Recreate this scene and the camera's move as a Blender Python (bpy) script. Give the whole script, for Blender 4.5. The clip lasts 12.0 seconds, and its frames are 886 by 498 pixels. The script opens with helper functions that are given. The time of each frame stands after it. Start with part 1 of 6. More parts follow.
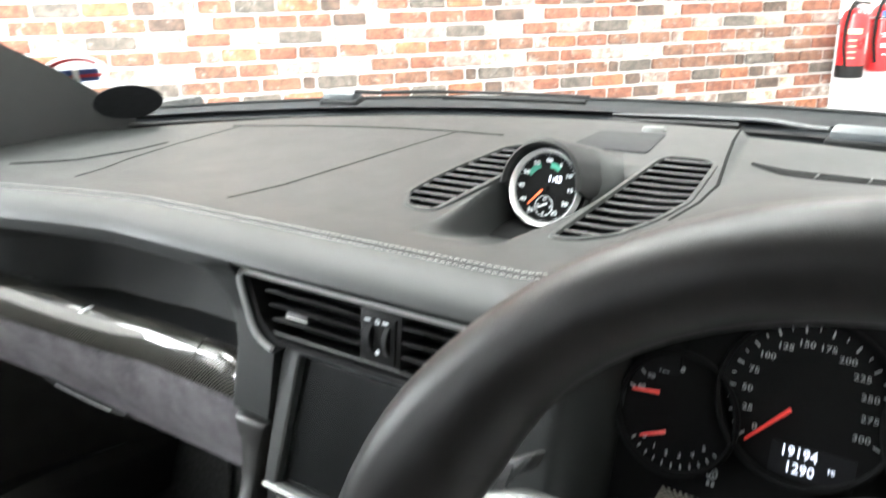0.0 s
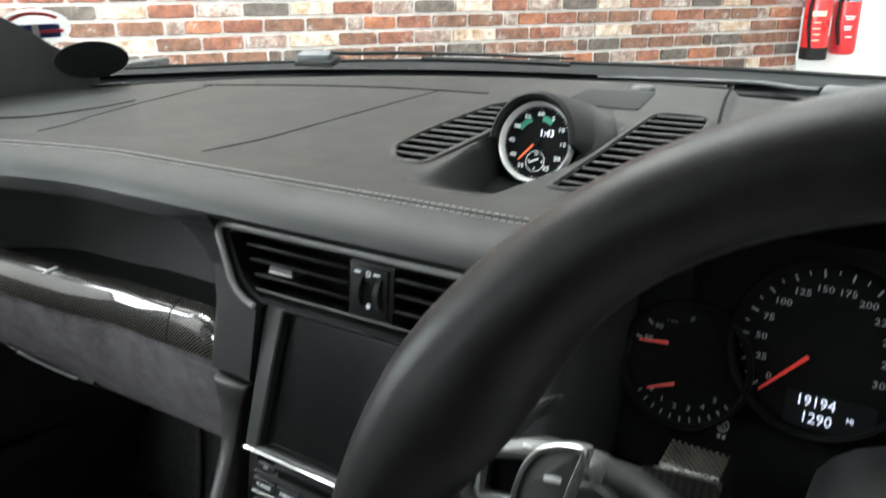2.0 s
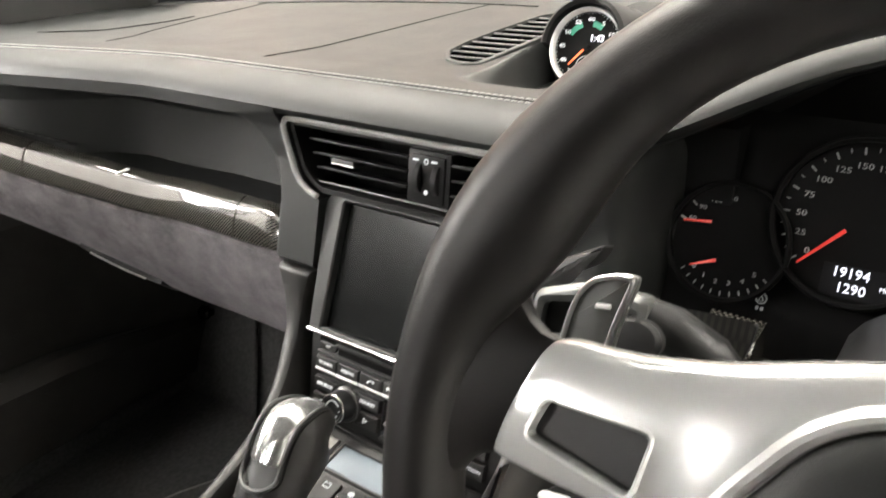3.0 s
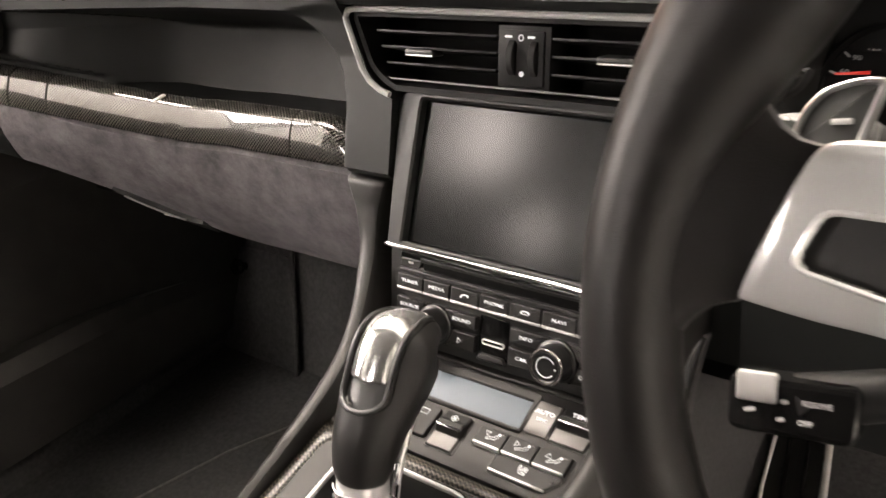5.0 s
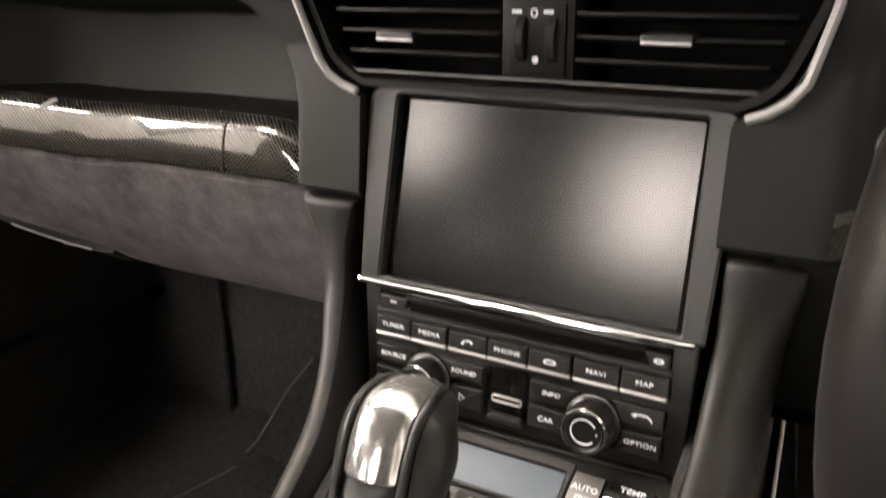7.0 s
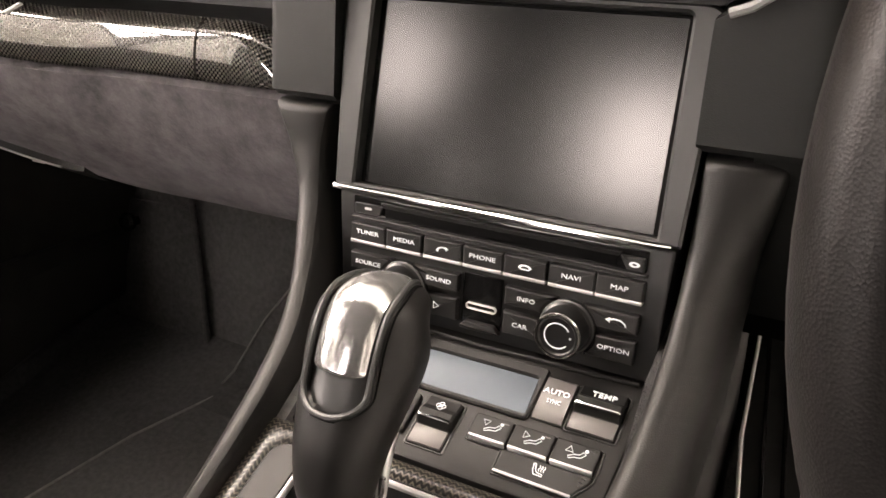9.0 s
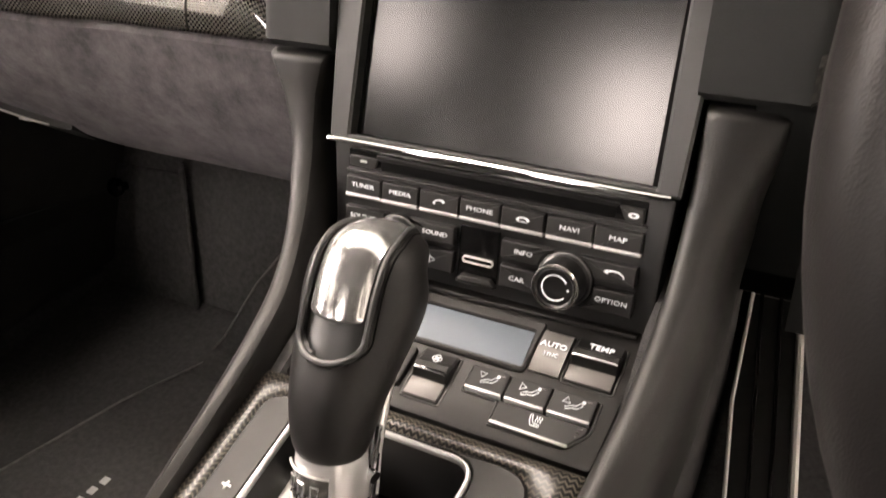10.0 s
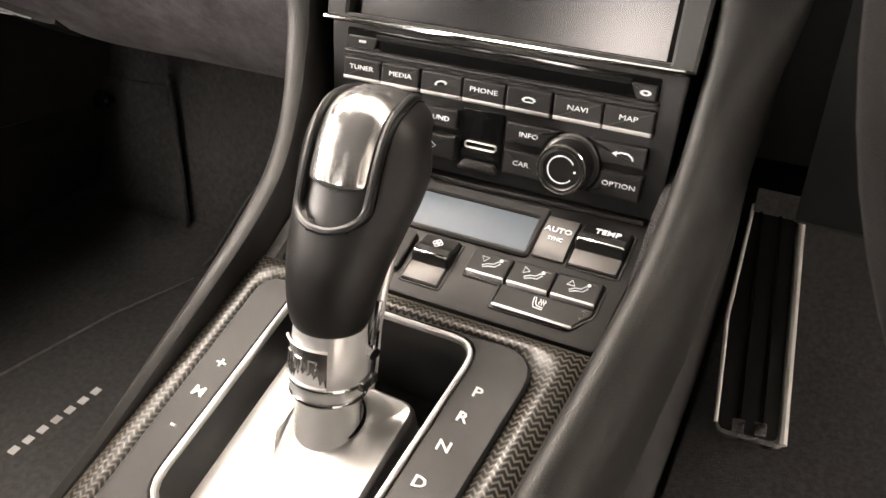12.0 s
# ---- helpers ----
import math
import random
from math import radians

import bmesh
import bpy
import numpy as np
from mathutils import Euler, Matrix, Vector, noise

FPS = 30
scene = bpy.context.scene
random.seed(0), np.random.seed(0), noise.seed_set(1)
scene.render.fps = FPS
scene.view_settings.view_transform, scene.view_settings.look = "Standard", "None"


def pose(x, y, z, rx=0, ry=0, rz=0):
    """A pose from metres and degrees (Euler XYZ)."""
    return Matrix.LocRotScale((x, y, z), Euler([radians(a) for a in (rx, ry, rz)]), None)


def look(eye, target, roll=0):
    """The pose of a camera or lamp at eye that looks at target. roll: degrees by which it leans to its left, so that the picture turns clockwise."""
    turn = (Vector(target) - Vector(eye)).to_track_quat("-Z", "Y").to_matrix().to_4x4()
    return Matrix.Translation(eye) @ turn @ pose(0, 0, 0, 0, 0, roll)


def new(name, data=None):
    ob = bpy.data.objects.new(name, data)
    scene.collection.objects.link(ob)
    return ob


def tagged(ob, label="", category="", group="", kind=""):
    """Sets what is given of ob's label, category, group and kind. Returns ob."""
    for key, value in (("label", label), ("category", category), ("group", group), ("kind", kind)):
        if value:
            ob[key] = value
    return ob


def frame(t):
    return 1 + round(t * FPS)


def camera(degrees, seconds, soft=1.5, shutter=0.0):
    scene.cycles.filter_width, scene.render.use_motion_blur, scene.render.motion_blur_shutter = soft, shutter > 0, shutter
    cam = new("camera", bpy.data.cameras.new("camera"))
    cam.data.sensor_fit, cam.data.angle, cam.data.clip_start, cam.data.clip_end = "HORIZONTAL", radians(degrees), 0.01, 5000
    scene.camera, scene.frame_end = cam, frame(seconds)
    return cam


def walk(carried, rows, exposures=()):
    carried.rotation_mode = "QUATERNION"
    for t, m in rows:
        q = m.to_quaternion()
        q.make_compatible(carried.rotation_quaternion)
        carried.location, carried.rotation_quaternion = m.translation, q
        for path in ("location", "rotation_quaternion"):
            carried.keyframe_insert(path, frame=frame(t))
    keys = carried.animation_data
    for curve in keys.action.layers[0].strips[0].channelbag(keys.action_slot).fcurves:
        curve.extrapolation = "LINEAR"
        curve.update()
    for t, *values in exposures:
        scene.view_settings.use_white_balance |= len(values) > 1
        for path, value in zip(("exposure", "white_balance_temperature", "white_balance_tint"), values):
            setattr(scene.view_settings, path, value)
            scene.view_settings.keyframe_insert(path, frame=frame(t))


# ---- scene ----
cam = camera(57.7, 12.0, shutter=0.6)
EXPOSURES = [
    (0.0, 1.62, 6000, 6), (0.5, 0.72, 6000, 6), (1.0, 0.32, 6000, 6), (1.5, 0.26, 5950, 5), (2.0, 0.58, 5900, 4), (2.5, 1.06, 5900, 4), (3.0, 1.48, 6700, 11), (3.5, 1.55, 6900, 13),
    (5.5, 1.25, 7300, 19), (6.5, 1.20, 7200, 17), (7.0, 1.02, 7250, 17), (7.5, 1.18, 7300, 18), (9.5, 1.22, 7400, 21), (11.0, 1.22, 7300, 19), (12.0, 1.24, 7300, 18),
]
PATH = [
    (0, (0.356, -0.341, 1.067), (-0.806, 1.159, 0.436), -2.7),
    (0.5, (0.331, -0.299, 1.081), (-0.753, 1.282, 0.51), -2.5),
    (1, (0.32, -0.288, 1.08), (-0.724, 1.323, 0.518), -1.7),
    (1.5, (0.318, -0.31, 1.062), (-0.735, 1.281, 0.46), -1.5),
    (2, (0.327, -0.338, 1.037), (-0.756, 1.201, 0.363), -1.7),
    (2.5, (0.331, -0.364, 1.024), (-0.779, 1.127, 0.284), -1.7),
    (3, (0.344, -0.381, 1.012), (-0.792, 1.059, 0.214), -2.2),
    (3.5, (0.338, -0.412, 1.011), (-0.819, 0.976, 0.156), -3.0),
    (3.7, (0.337, -0.415, 1.006), (-0.836, 0.951, 0.136), -3.6),
    (5.3, (0.232, -0.373, 0.942), (-0.875, 1.051, 0.077), -6.0),
    (5.5, (0.209, -0.355, 0.95), (-0.888, 1.077, 0.087), -6.1),
    (6, (0.189, -0.346, 0.964), (-0.877, 1.124, 0.125), -6.7),
    (6.3, (0.185, -0.334, 0.949), (-0.851, 1.174, 0.142), -5.8),
    (6.5, (0.176, -0.324, 0.954), (-0.826, 1.19, 0.114), -6.3),
    (7, (0.16, -0.324, 0.922), (-0.773, 1.193, 0.013), -5.6),
    (7.5, (0.154, -0.321, 0.902), (-0.741, 1.184, -0.064), -5.2),
    (9.5, (0.166, -0.332, 0.892), (-0.696, 1.153, -0.134), -3.8),
    (10, (0.161, -0.334, 0.882), (-0.676, 1.141, -0.178), -3.4),
    (10.5, (0.154, -0.338, 0.864), (-0.657, 1.113, -0.247), -3.0),
    (11, (0.15, -0.34, 0.854), (-0.642, 1.087, -0.302), -2.9),
    (11.5, (0.149, -0.336, 0.848), (-0.626, 1.083, -0.329), -2.6),
    (12, (0.157, -0.342, 0.85), (-0.625, 1.073, -0.329), -2.3),
]
walk(cam, [(t, look(eye, target, roll)) for t, eye, target, roll in PATH], EXPOSURES)

# ---- world, light ----
world = bpy.data.worlds.new("world")
scene.world = world
world.use_nodes = True
world.node_tree.nodes["Background"].inputs[0].default_value = (0.9, 0.95, 1.0, 1)
world.node_tree.nodes["Background"].inputs[1].default_value = 0.05


# ---- materials ----
def mat(name, base, rough=0.5, metal=0.0, var=0.25, scale=30.0, bump=0.0, bscale=400.0, base2=None, coat=0.0, sheen=0.0, emit=0.0, spec=0.5, bkind="noise", rvar=0.1):
    m = bpy.data.materials.new(name)
    m.use_nodes = True
    nt = m.node_tree
    N, L = nt.nodes, nt.links
    b = N["Principled BSDF"]
    b.inputs["Roughness"].default_value = rough
    b.inputs["Metallic"].default_value = metal
    b.inputs["Coat Weight"].default_value = coat
    b.inputs["Coat Roughness"].default_value = 0.06
    b.inputs["Sheen Weight"].default_value = sheen
    b.inputs["Specular IOR Level"].default_value = spec
    b.inputs["Base Color"].default_value = (*base, 1)
    tc = N.new("ShaderNodeTexCoord")
    if var:
        n1 = N.new("ShaderNodeTexNoise")
        n1.inputs["Scale"].default_value = scale
        n1.inputs["Detail"].default_value = 6
        L.new(tc.outputs["Object"], n1.inputs["Vector"])
        r = N.new("ShaderNodeValToRGB")
        r.color_ramp.elements[0].position, r.color_ramp.elements[1].position = 0.3, 0.7
        c2 = base2 or tuple(min(1, c * (1 + var)) for c in base)
        c1 = tuple(c * (1 - var) for c in base) if not base2 else base
        r.color_ramp.elements[0].color, r.color_ramp.elements[1].color = (*c1, 1), (*c2, 1)
        L.new(n1.outputs["Fac"], r.inputs["Fac"])
        L.new(r.outputs["Color"], b.inputs["Base Color"])
        if rvar:
            mr = N.new("ShaderNodeMapRange")
            mr.inputs["To Min"].default_value, mr.inputs["To Max"].default_value = max(0.02, rough - rvar), min(1, rough + rvar)
            L.new(n1.outputs["Fac"], mr.inputs["Value"])
            L.new(mr.outputs["Result"], b.inputs["Roughness"])
    if bump:
        if bkind == "noise":
            n2 = N.new("ShaderNodeTexNoise")
            n2.inputs["Detail"].default_value = 4
            out = "Fac"
        else:
            n2 = N.new("ShaderNodeTexVoronoi")
            out = "Distance"
        n2.inputs["Scale"].default_value = bscale
        L.new(tc.outputs["Object"], n2.inputs["Vector"])
        bp = N.new("ShaderNodeBump")
        bp.inputs["Strength"].default_value = bump
        bp.inputs["Distance"].default_value = 0.001
        L.new(n2.outputs[out], bp.inputs["Height"])
        L.new(bp.outputs["Normal"], b.inputs["Normal"])
    if emit:
        b.inputs["Emission Color"].default_value = (*base, 1)
        b.inputs["Emission Strength"].default_value = emit
    return m


def carbon_mat(name, cell=0.0014, along=0.0014, turns=4, light=(0.12, 0.115, 0.10), dark=(0.012, 0.012, 0.012), coat=1.0, coat_rough=0.04, zigzag=False):
    """Twill weave under clear lacquer."""
    m = mat(name, dark, 0.35, var=0, coat=coat)
    nt = m.node_tree
    N, L = nt.nodes, nt.links
    b = N["Principled BSDF"]
    b.inputs["Coat Roughness"].default_value = coat_rough
    tc = N.new("ShaderNodeTexCoord")
    mp = N.new("ShaderNodeMapping")
    mp.inputs["Scale"].default_value = (1, 1, 1)
    L.new(tc.outputs["UV"], mp.inputs["Vector"])
    sep = N.new("ShaderNodeSeparateXYZ")
    L.new(mp.outputs["Vector"], sep.inputs[0])

    def op(kind, a, b=None):
        q = N.new("ShaderNodeMath")
        q.operation = kind
        for i, v in enumerate((a, b)):
            if v is None:
                continue
            if isinstance(v, (int, float)):
                q.inputs[i].default_value = v
            else:
                L.new(v, q.inputs[i])
        return q.outputs[0]

    iu, iv = op("FLOOR", op("DIVIDE", sep.outputs[0], cell)), op("FLOOR", op("DIVIDE", sep.outputs[1], along))
    step = op("FLOORED_MODULO", op("ADD", iu, op("MULTIPLY", iv, 1.0)), turns)
    over = op("LESS_THAN", step, turns / 2 - 0.5)
    fu = op("ABSOLUTE", op("SUBTRACT", op("FRACT", op("DIVIDE", sep.outputs[0], cell)), 0.5))
    fv = op("ABSOLUTE", op("SUBTRACT", op("FRACT", op("DIVIDE", sep.outputs[1], along)), 0.5))
    thread = op("SUBTRACT", 1.0, op("MULTIPLY", op("ADD", op("MULTIPLY", over, fv), op("MULTIPLY", op("SUBTRACT", 1.0, over), fu)), 1.3))
    w = N.new("ShaderNodeMixRGB")
    fac = op("MULTIPLY", thread, op("ADD", op("MULTIPLY", over, 0.96), 0.04))
    if zigzag:
        wave = op("PINGPONG", op("DIVIDE", sep.outputs[0], cell), 1.0)
        row = op("FRACT", op("ADD", op("DIVIDE", sep.outputs[1], along), op("MULTIPLY", wave, 0.62)))
        ridge = op("SUBTRACT", 1.0, op("MULTIPLY", op("ABSOLUTE", op("SUBTRACT", row, 0.5)), 3.4))
        fac = op("MAXIMUM", ridge, 0.0)
    L.new(fac, w.inputs["Fac"])
    w.inputs[1].default_value, w.inputs[2].default_value = (*dark, 1), (*light, 1)
    n = N.new("ShaderNodeTexNoise")
    n.inputs["Scale"].default_value = 60
    L.new(tc.outputs["Object"], n.inputs["Vector"])
    mx = N.new("ShaderNodeMixRGB")
    mx.blend_type = "MULTIPLY"
    mx.inputs["Fac"].default_value = 0.5
    L.new(w.outputs["Color"], mx.inputs[1])
    L.new(n.outputs["Fac"], mx.inputs[2])
    L.new(mx.outputs["Color"], b.inputs["Base Color"])
    return m


LEATHER = mat("leather", (0.0102, 0.0111, 0.0107), 0.52, spec=0.24, var=0.14, scale=22, bump=0.11, bscale=1500, bkind="voronoi", rvar=0.06)
# Lighter copy of the dash leather: light on the rails put into colour.
LIT_RAIL_LEATHER = mat("lit_rail_leather", (0.0165, 0.0158, 0.0150), 0.46, spec=0.36, var=0.12, scale=22, bump=0.09, bscale=1500, bkind="voronoi", rvar=0.05)
LEATHER_WHEEL = mat("wheel_leather", (0.0100, 0.0090, 0.0087), 0.42, spec=0.27, var=0.3, scale=25, bump=0.10, bscale=1500, bkind="voronoi")
LEATHER_GRIP = mat("grip_leather", (0.0125, 0.0118, 0.0115), 0.44, spec=0.32, var=0.12, scale=25, bump=0.05, bscale=1800, bkind="voronoi", rvar=0.05)
PLASTIC = mat("plastic", (0.011, 0.011, 0.011), 0.45, var=0.15, scale=60, bump=0.1, bscale=1500)
PLASTIC_GREY = mat("console_plastic", (0.0125, 0.0117, 0.0112), 0.46, spec=0.30, var=0.2, scale=40, bump=0.1, bscale=1500)
BEZEL = mat("bezel_plastic", (0.021, 0.022, 0.0215), 0.4, var=0.1, scale=40, bump=0.05, bscale=1800)
BUTTON = mat("button_plastic", (0.020, 0.0195, 0.019), 0.42, var=0.1, scale=80)
# Matt black for black parts, and for the shade inside slots and vents.
BLACK = mat("black_and_recess_shade", (0.003, 0.003, 0.003), 0.85, spec=0.1, var=0.3, scale=50)
GLOSS_KNOB = mat("knob_plastic", (0.009, 0.009, 0.009), 0.3, var=0.1, scale=60)
GLOSS_BLACK = mat("gloss_black", (0.008, 0.008, 0.008), 0.12, var=0.2, scale=30, rvar=0.03)
SCREEN = mat("screen_glass", (0.005, 0.0054, 0.0054), 0.21, var=0.2, scale=8, rvar=0.01, spec=0.42)
LCD = mat("grey_display", (0.115, 0.14, 0.165), 0.45, spec=0.3, var=0.06, scale=10, rvar=0.03)
ALCANTARA = mat("suede", (0.047, 0.044, 0.049), 0.95, var=0, base2=None, bump=0.4, bscale=500, sheen=0.35, spec=0.2)
ALCANTARA.node_tree.nodes["Principled BSDF"].inputs["Sheen Tint"].default_value = (0.55, 0.52, 0.56, 1)
CHROME = mat("chrome", (0.50, 0.50, 0.51), 0.10, 1.0, var=0.05, scale=20, rvar=0.04)
SATIN = mat("satin_silver", (0.62, 0.63, 0.63), 0.28, 1.0, var=0.06, scale=25, rvar=0.06)
KEY_EDGE = mat("bright_key_edge", (0.72, 0.72, 0.71), 0.3, 0.45, var=0.04, scale=40, rvar=0.04)
SURROUND = mat("silver_paint", (0.33, 0.33, 0.325), 0.38, 0.15, var=0.05, scale=25, rvar=0.05)
SATIN_PLATE = mat("brushed_plate", (0.66, 0.65, 0.63), 0.36, 0.9, var=0.05, scale=25, rvar=0.06)
POLISHED = mat("polished_aluminium", (0.76, 0.76, 0.75), 0.18, 0.9, var=0.008, scale=25, rvar=0.04)
NECK = mat("neck_chrome", (0.80, 0.80, 0.79), 0.20, 0.55, var=0.02, scale=25, rvar=0.05)
PEDAL_EDGE = mat("bright_steel", (0.86, 0.84, 0.80), 0.35, 0.25, var=0.04, scale=60)
SPOKE = mat("spoke_silver", (0.80, 0.81, 0.80), 0.20, 0.56, var=0.02, scale=30, rvar=0.03)
VENT_SLAT = mat("vent_slat_plastic", (0.0085, 0.0085, 0.0085), 0.5, spec=0.2, var=0.1, scale=60)
SLAT = mat("slat_plastic", (0.028, 0.028, 0.028), 0.45, var=0.1, scale=60)
DARK_CHROME = mat("dark_chrome", (0.30, 0.29, 0.28), 0.18, 0.9, var=0.05, scale=25, rvar=0.04)
GREY_METAL = mat("grey_metal_paint", (0.10, 0.103, 0.10), 0.42, 0.3, var=0.08, scale=20)
CARBON = carbon_mat("carbon_fibre", 0.0017, 0.0017, 2, light=(0.115, 0.107, 0.09), dark=(0.003, 0.003, 0.003), coat=1.0, coat_rough=0.02)
CARBON.node_tree.nodes["Principled BSDF"].inputs["Specular IOR Level"].default_value = 0.12
CARBON.node_tree.nodes["Principled BSDF"].inputs["Coat IOR"].default_value = 1.8
CARBON_DARK = carbon_mat("carbon_fibre_column", 0.0017, 0.0034, 2, light=(0.045, 0.042, 0.036), dark=(0.003, 0.003, 0.003), coat=0.5, coat_rough=0.1)
CARBON_FINE = carbon_mat("carbon_fibre_console", 0.0019, 0.0030, light=(0.17, 0.15, 0.122), dark=(0.0025, 0.0025, 0.0025), coat=0.3, coat_rough=0.22, zigzag=True)
CARBON_FINE.node_tree.nodes["Principled BSDF"].inputs["Specular IOR Level"].default_value = 0.15
WHITE = mat("white_print", (0.8, 0.8, 0.8), 0.5, var=0.03)
# White print with a slight glow of its own.
PRINT = mat("white_glow_print", (0.75, 0.78, 0.8), 0.5, var=0, emit=0.15)
# Slight glow added to lift numerals that read too dim.
GAUGE_PRINT = mat("gauge_print", (0.24, 0.24, 0.24), 0.5, var=0, emit=0.035)
TRIP = mat("trip_display_glass", (0.008, 0.008, 0.009), 0.6, var=0.1, spec=0.1)
# Near-black without shine, so the duct's shade sits in the colour.
PIT = mat("duct_shade_black", (0.0022, 0.0022, 0.0022), 1.0, spec=0.0, var=0.3, scale=50)
CLUSTER_LCD = mat("lit_digits", (0.85, 0.87, 1.0), 0.5, var=0, emit=0.6)
RED_NEEDLE = mat("red_needle", (0.6, 0.03, 0.02), 0.4, var=0.1, emit=0.12)
ORANGE_NEEDLE = mat("orange_needle", (0.8, 0.12, 0.03), 0.4, var=0.1, emit=0.2)
GREEN = mat("green_print", (0.015, 0.19, 0.12), 0.5, var=0.2)
# Lifted above black carpet to make up for the footwell's missing light.
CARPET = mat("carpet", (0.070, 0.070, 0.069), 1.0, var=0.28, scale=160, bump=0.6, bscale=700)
PIPING = mat("grey_piping", (0.20, 0.195, 0.19), 0.7, var=0.2, scale=200)
# Darker copy of the carpet: the driver side's shade put into colour.
SHADED_CARPET = mat("shaded_carpet", (0.038, 0.037, 0.038), 1.0, var=0.4, scale=220, bump=0.8, bscale=700)
DOOR_TRIM = mat("door_trim", (0.032, 0.030, 0.028), 0.7, spec=0.3, var=0.2, scale=30, bump=0.1, bscale=900)
RUBBER = mat("rubber", (0.007, 0.007, 0.007), 0.65, spec=0.25, var=0.2)
STITCH = mat("thread", (0.48, 0.49, 0.48), 0.7, var=0.15, scale=300)
HEADLINER = mat("headliner", (0.012, 0.0115, 0.011), 0.95, var=0.2, scale=200)
WIPER_CAP = mat("wiper_cap_paint", (0.050, 0.056, 0.060), 0.45, 0.0, var=0.1, scale=20)
ARM_GREY = mat("wiper_arm_paint", (0.035, 0.038, 0.040), 0.5, var=0.1, scale=20)
SCUTTLE = mat("scuttle_plastic", (0.009, 0.0105, 0.0115), 0.7, spec=0.12, var=0.3, scale=40, bump=0.2, bscale=300)
RED_PAINT = mat("red_paint", (0.55, 0.012, 0.015), 0.3, var=0.08, scale=10, coat=0.4)
BLUE = mat("blue_print", (0.03, 0.06, 0.22), 0.5, var=0.1)
WHITE_WALL = mat("white_painted_wall", (0.78, 0.78, 0.76), 0.8, var=0.03, scale=3, bump=0.1, bscale=60)
GREY_DOOR = mat("grey_door", (0.11, 0.11, 0.106), 0.55, var=0.08, scale=3)
MORTAR = mat("mortar", (0.52, 0.495, 0.47), 0.95, var=0.15, scale=25, bump=0.5, bscale=120)
CONCRETE = mat("painted_concrete", (0.33, 0.33, 0.33), 0.5, var=0.15, scale=2, bump=0.1, bscale=30)
LAMP = mat("lamp_diffuser", (1.0, 0.96, 0.90), 0.5, var=0, emit=36.0)

nt = ALCANTARA.node_tree
tcn = nt.nodes.new("ShaderNodeTexCoord")
nz = nt.nodes.new("ShaderNodeTexNoise")
nz.inputs["Scale"].default_value, nz.inputs["Detail"].default_value, nz.inputs["Roughness"].default_value = 32, 10, 0.74
rmp = nt.nodes.new("ShaderNodeValToRGB")
rmp.color_ramp.elements[0].position, rmp.color_ramp.elements[1].position = 0.32, 0.7
rmp.color_ramp.elements[0].color, rmp.color_ramp.elements[1].color = (0.026, 0.024, 0.0255, 1), (0.150, 0.139, 0.144, 1)
nt.links.new(tcn.outputs["Object"], nz.inputs["Vector"])
nt.links.new(nz.outputs["Fac"], rmp.inputs["Fac"])
nt.links.new(rmp.outputs["Color"], nt.nodes["Principled BSDF"].inputs["Base Color"])


def brick_mat(name, dark, light, chalk):
    """Wallpaper brick in two tones; chalk: how much of it is smeared pale."""
    m = mat(name, dark, 0.9, var=0, bump=0.5, bscale=90)
    t = m.node_tree
    N, L = t.nodes, t.links
    geo = N.new("ShaderNodeNewGeometry")

    def noise(scale, detail, rough):
        n = N.new("ShaderNodeTexNoise")
        n.inputs["Scale"].default_value, n.inputs["Detail"].default_value, n.inputs["Roughness"].default_value = scale, detail, rough
        L.new(geo.outputs["Position"], n.inputs["Vector"])
        return n.outputs["Fac"]

    def ramp(fac, a, b, ca=(0, 0, 0), cb=(1, 1, 1)):
        r = N.new("ShaderNodeValToRGB")
        r.color_ramp.elements[0].position, r.color_ramp.elements[1].position = a, b
        r.color_ramp.elements[0].color, r.color_ramp.elements[1].color = (*ca, 1), (*cb, 1)
        L.new(fac, r.inputs["Fac"])
        return r.outputs["Color"]

    tone = ramp(noise(24, 10, 0.74), 0.39, 0.61, tuple(c * 0.82 for c in dark), tuple(c * 1.1 for c in light))
    smear = ramp(noise(18, 12, 0.8), 0.69 - 0.32 * chalk, 0.84 - 0.30 * chalk)
    mx = N.new("ShaderNodeMixRGB")
    L.new(smear, mx.inputs["Fac"])
    L.new(tone, mx.inputs[1])
    mx.inputs[2].default_value = (0.54, 0.50, 0.45, 1)
    L.new(mx.outputs["Color"], N["Principled BSDF"].inputs["Base Color"])
    return m


BRICKS = {
    "red": brick_mat("brick_red", (0.128, 0.050, 0.033), (0.257, 0.104, 0.063), 0.42),
    "orange": brick_mat("brick_orange", (0.180, 0.064, 0.035), (0.342, 0.138, 0.071), 0.45),
    "brown": brick_mat("brick_brown", (0.100, 0.051, 0.035), (0.204, 0.101, 0.063), 0.46),
    "dark": brick_mat("brick_dark", (0.063, 0.045, 0.036), (0.128, 0.083, 0.063), 0.34),
    "grey": brick_mat("brick_grey", (0.070, 0.058, 0.050), (0.142, 0.117, 0.097), 0.36),
    "chalky": brick_mat("brick_chalky", (0.133, 0.080, 0.059), (0.257, 0.170, 0.140), 0.68),
    "white": brick_mat("brick_white", (0.228, 0.122, 0.059), (0.437, 0.339, 0.238), 0.76),
}


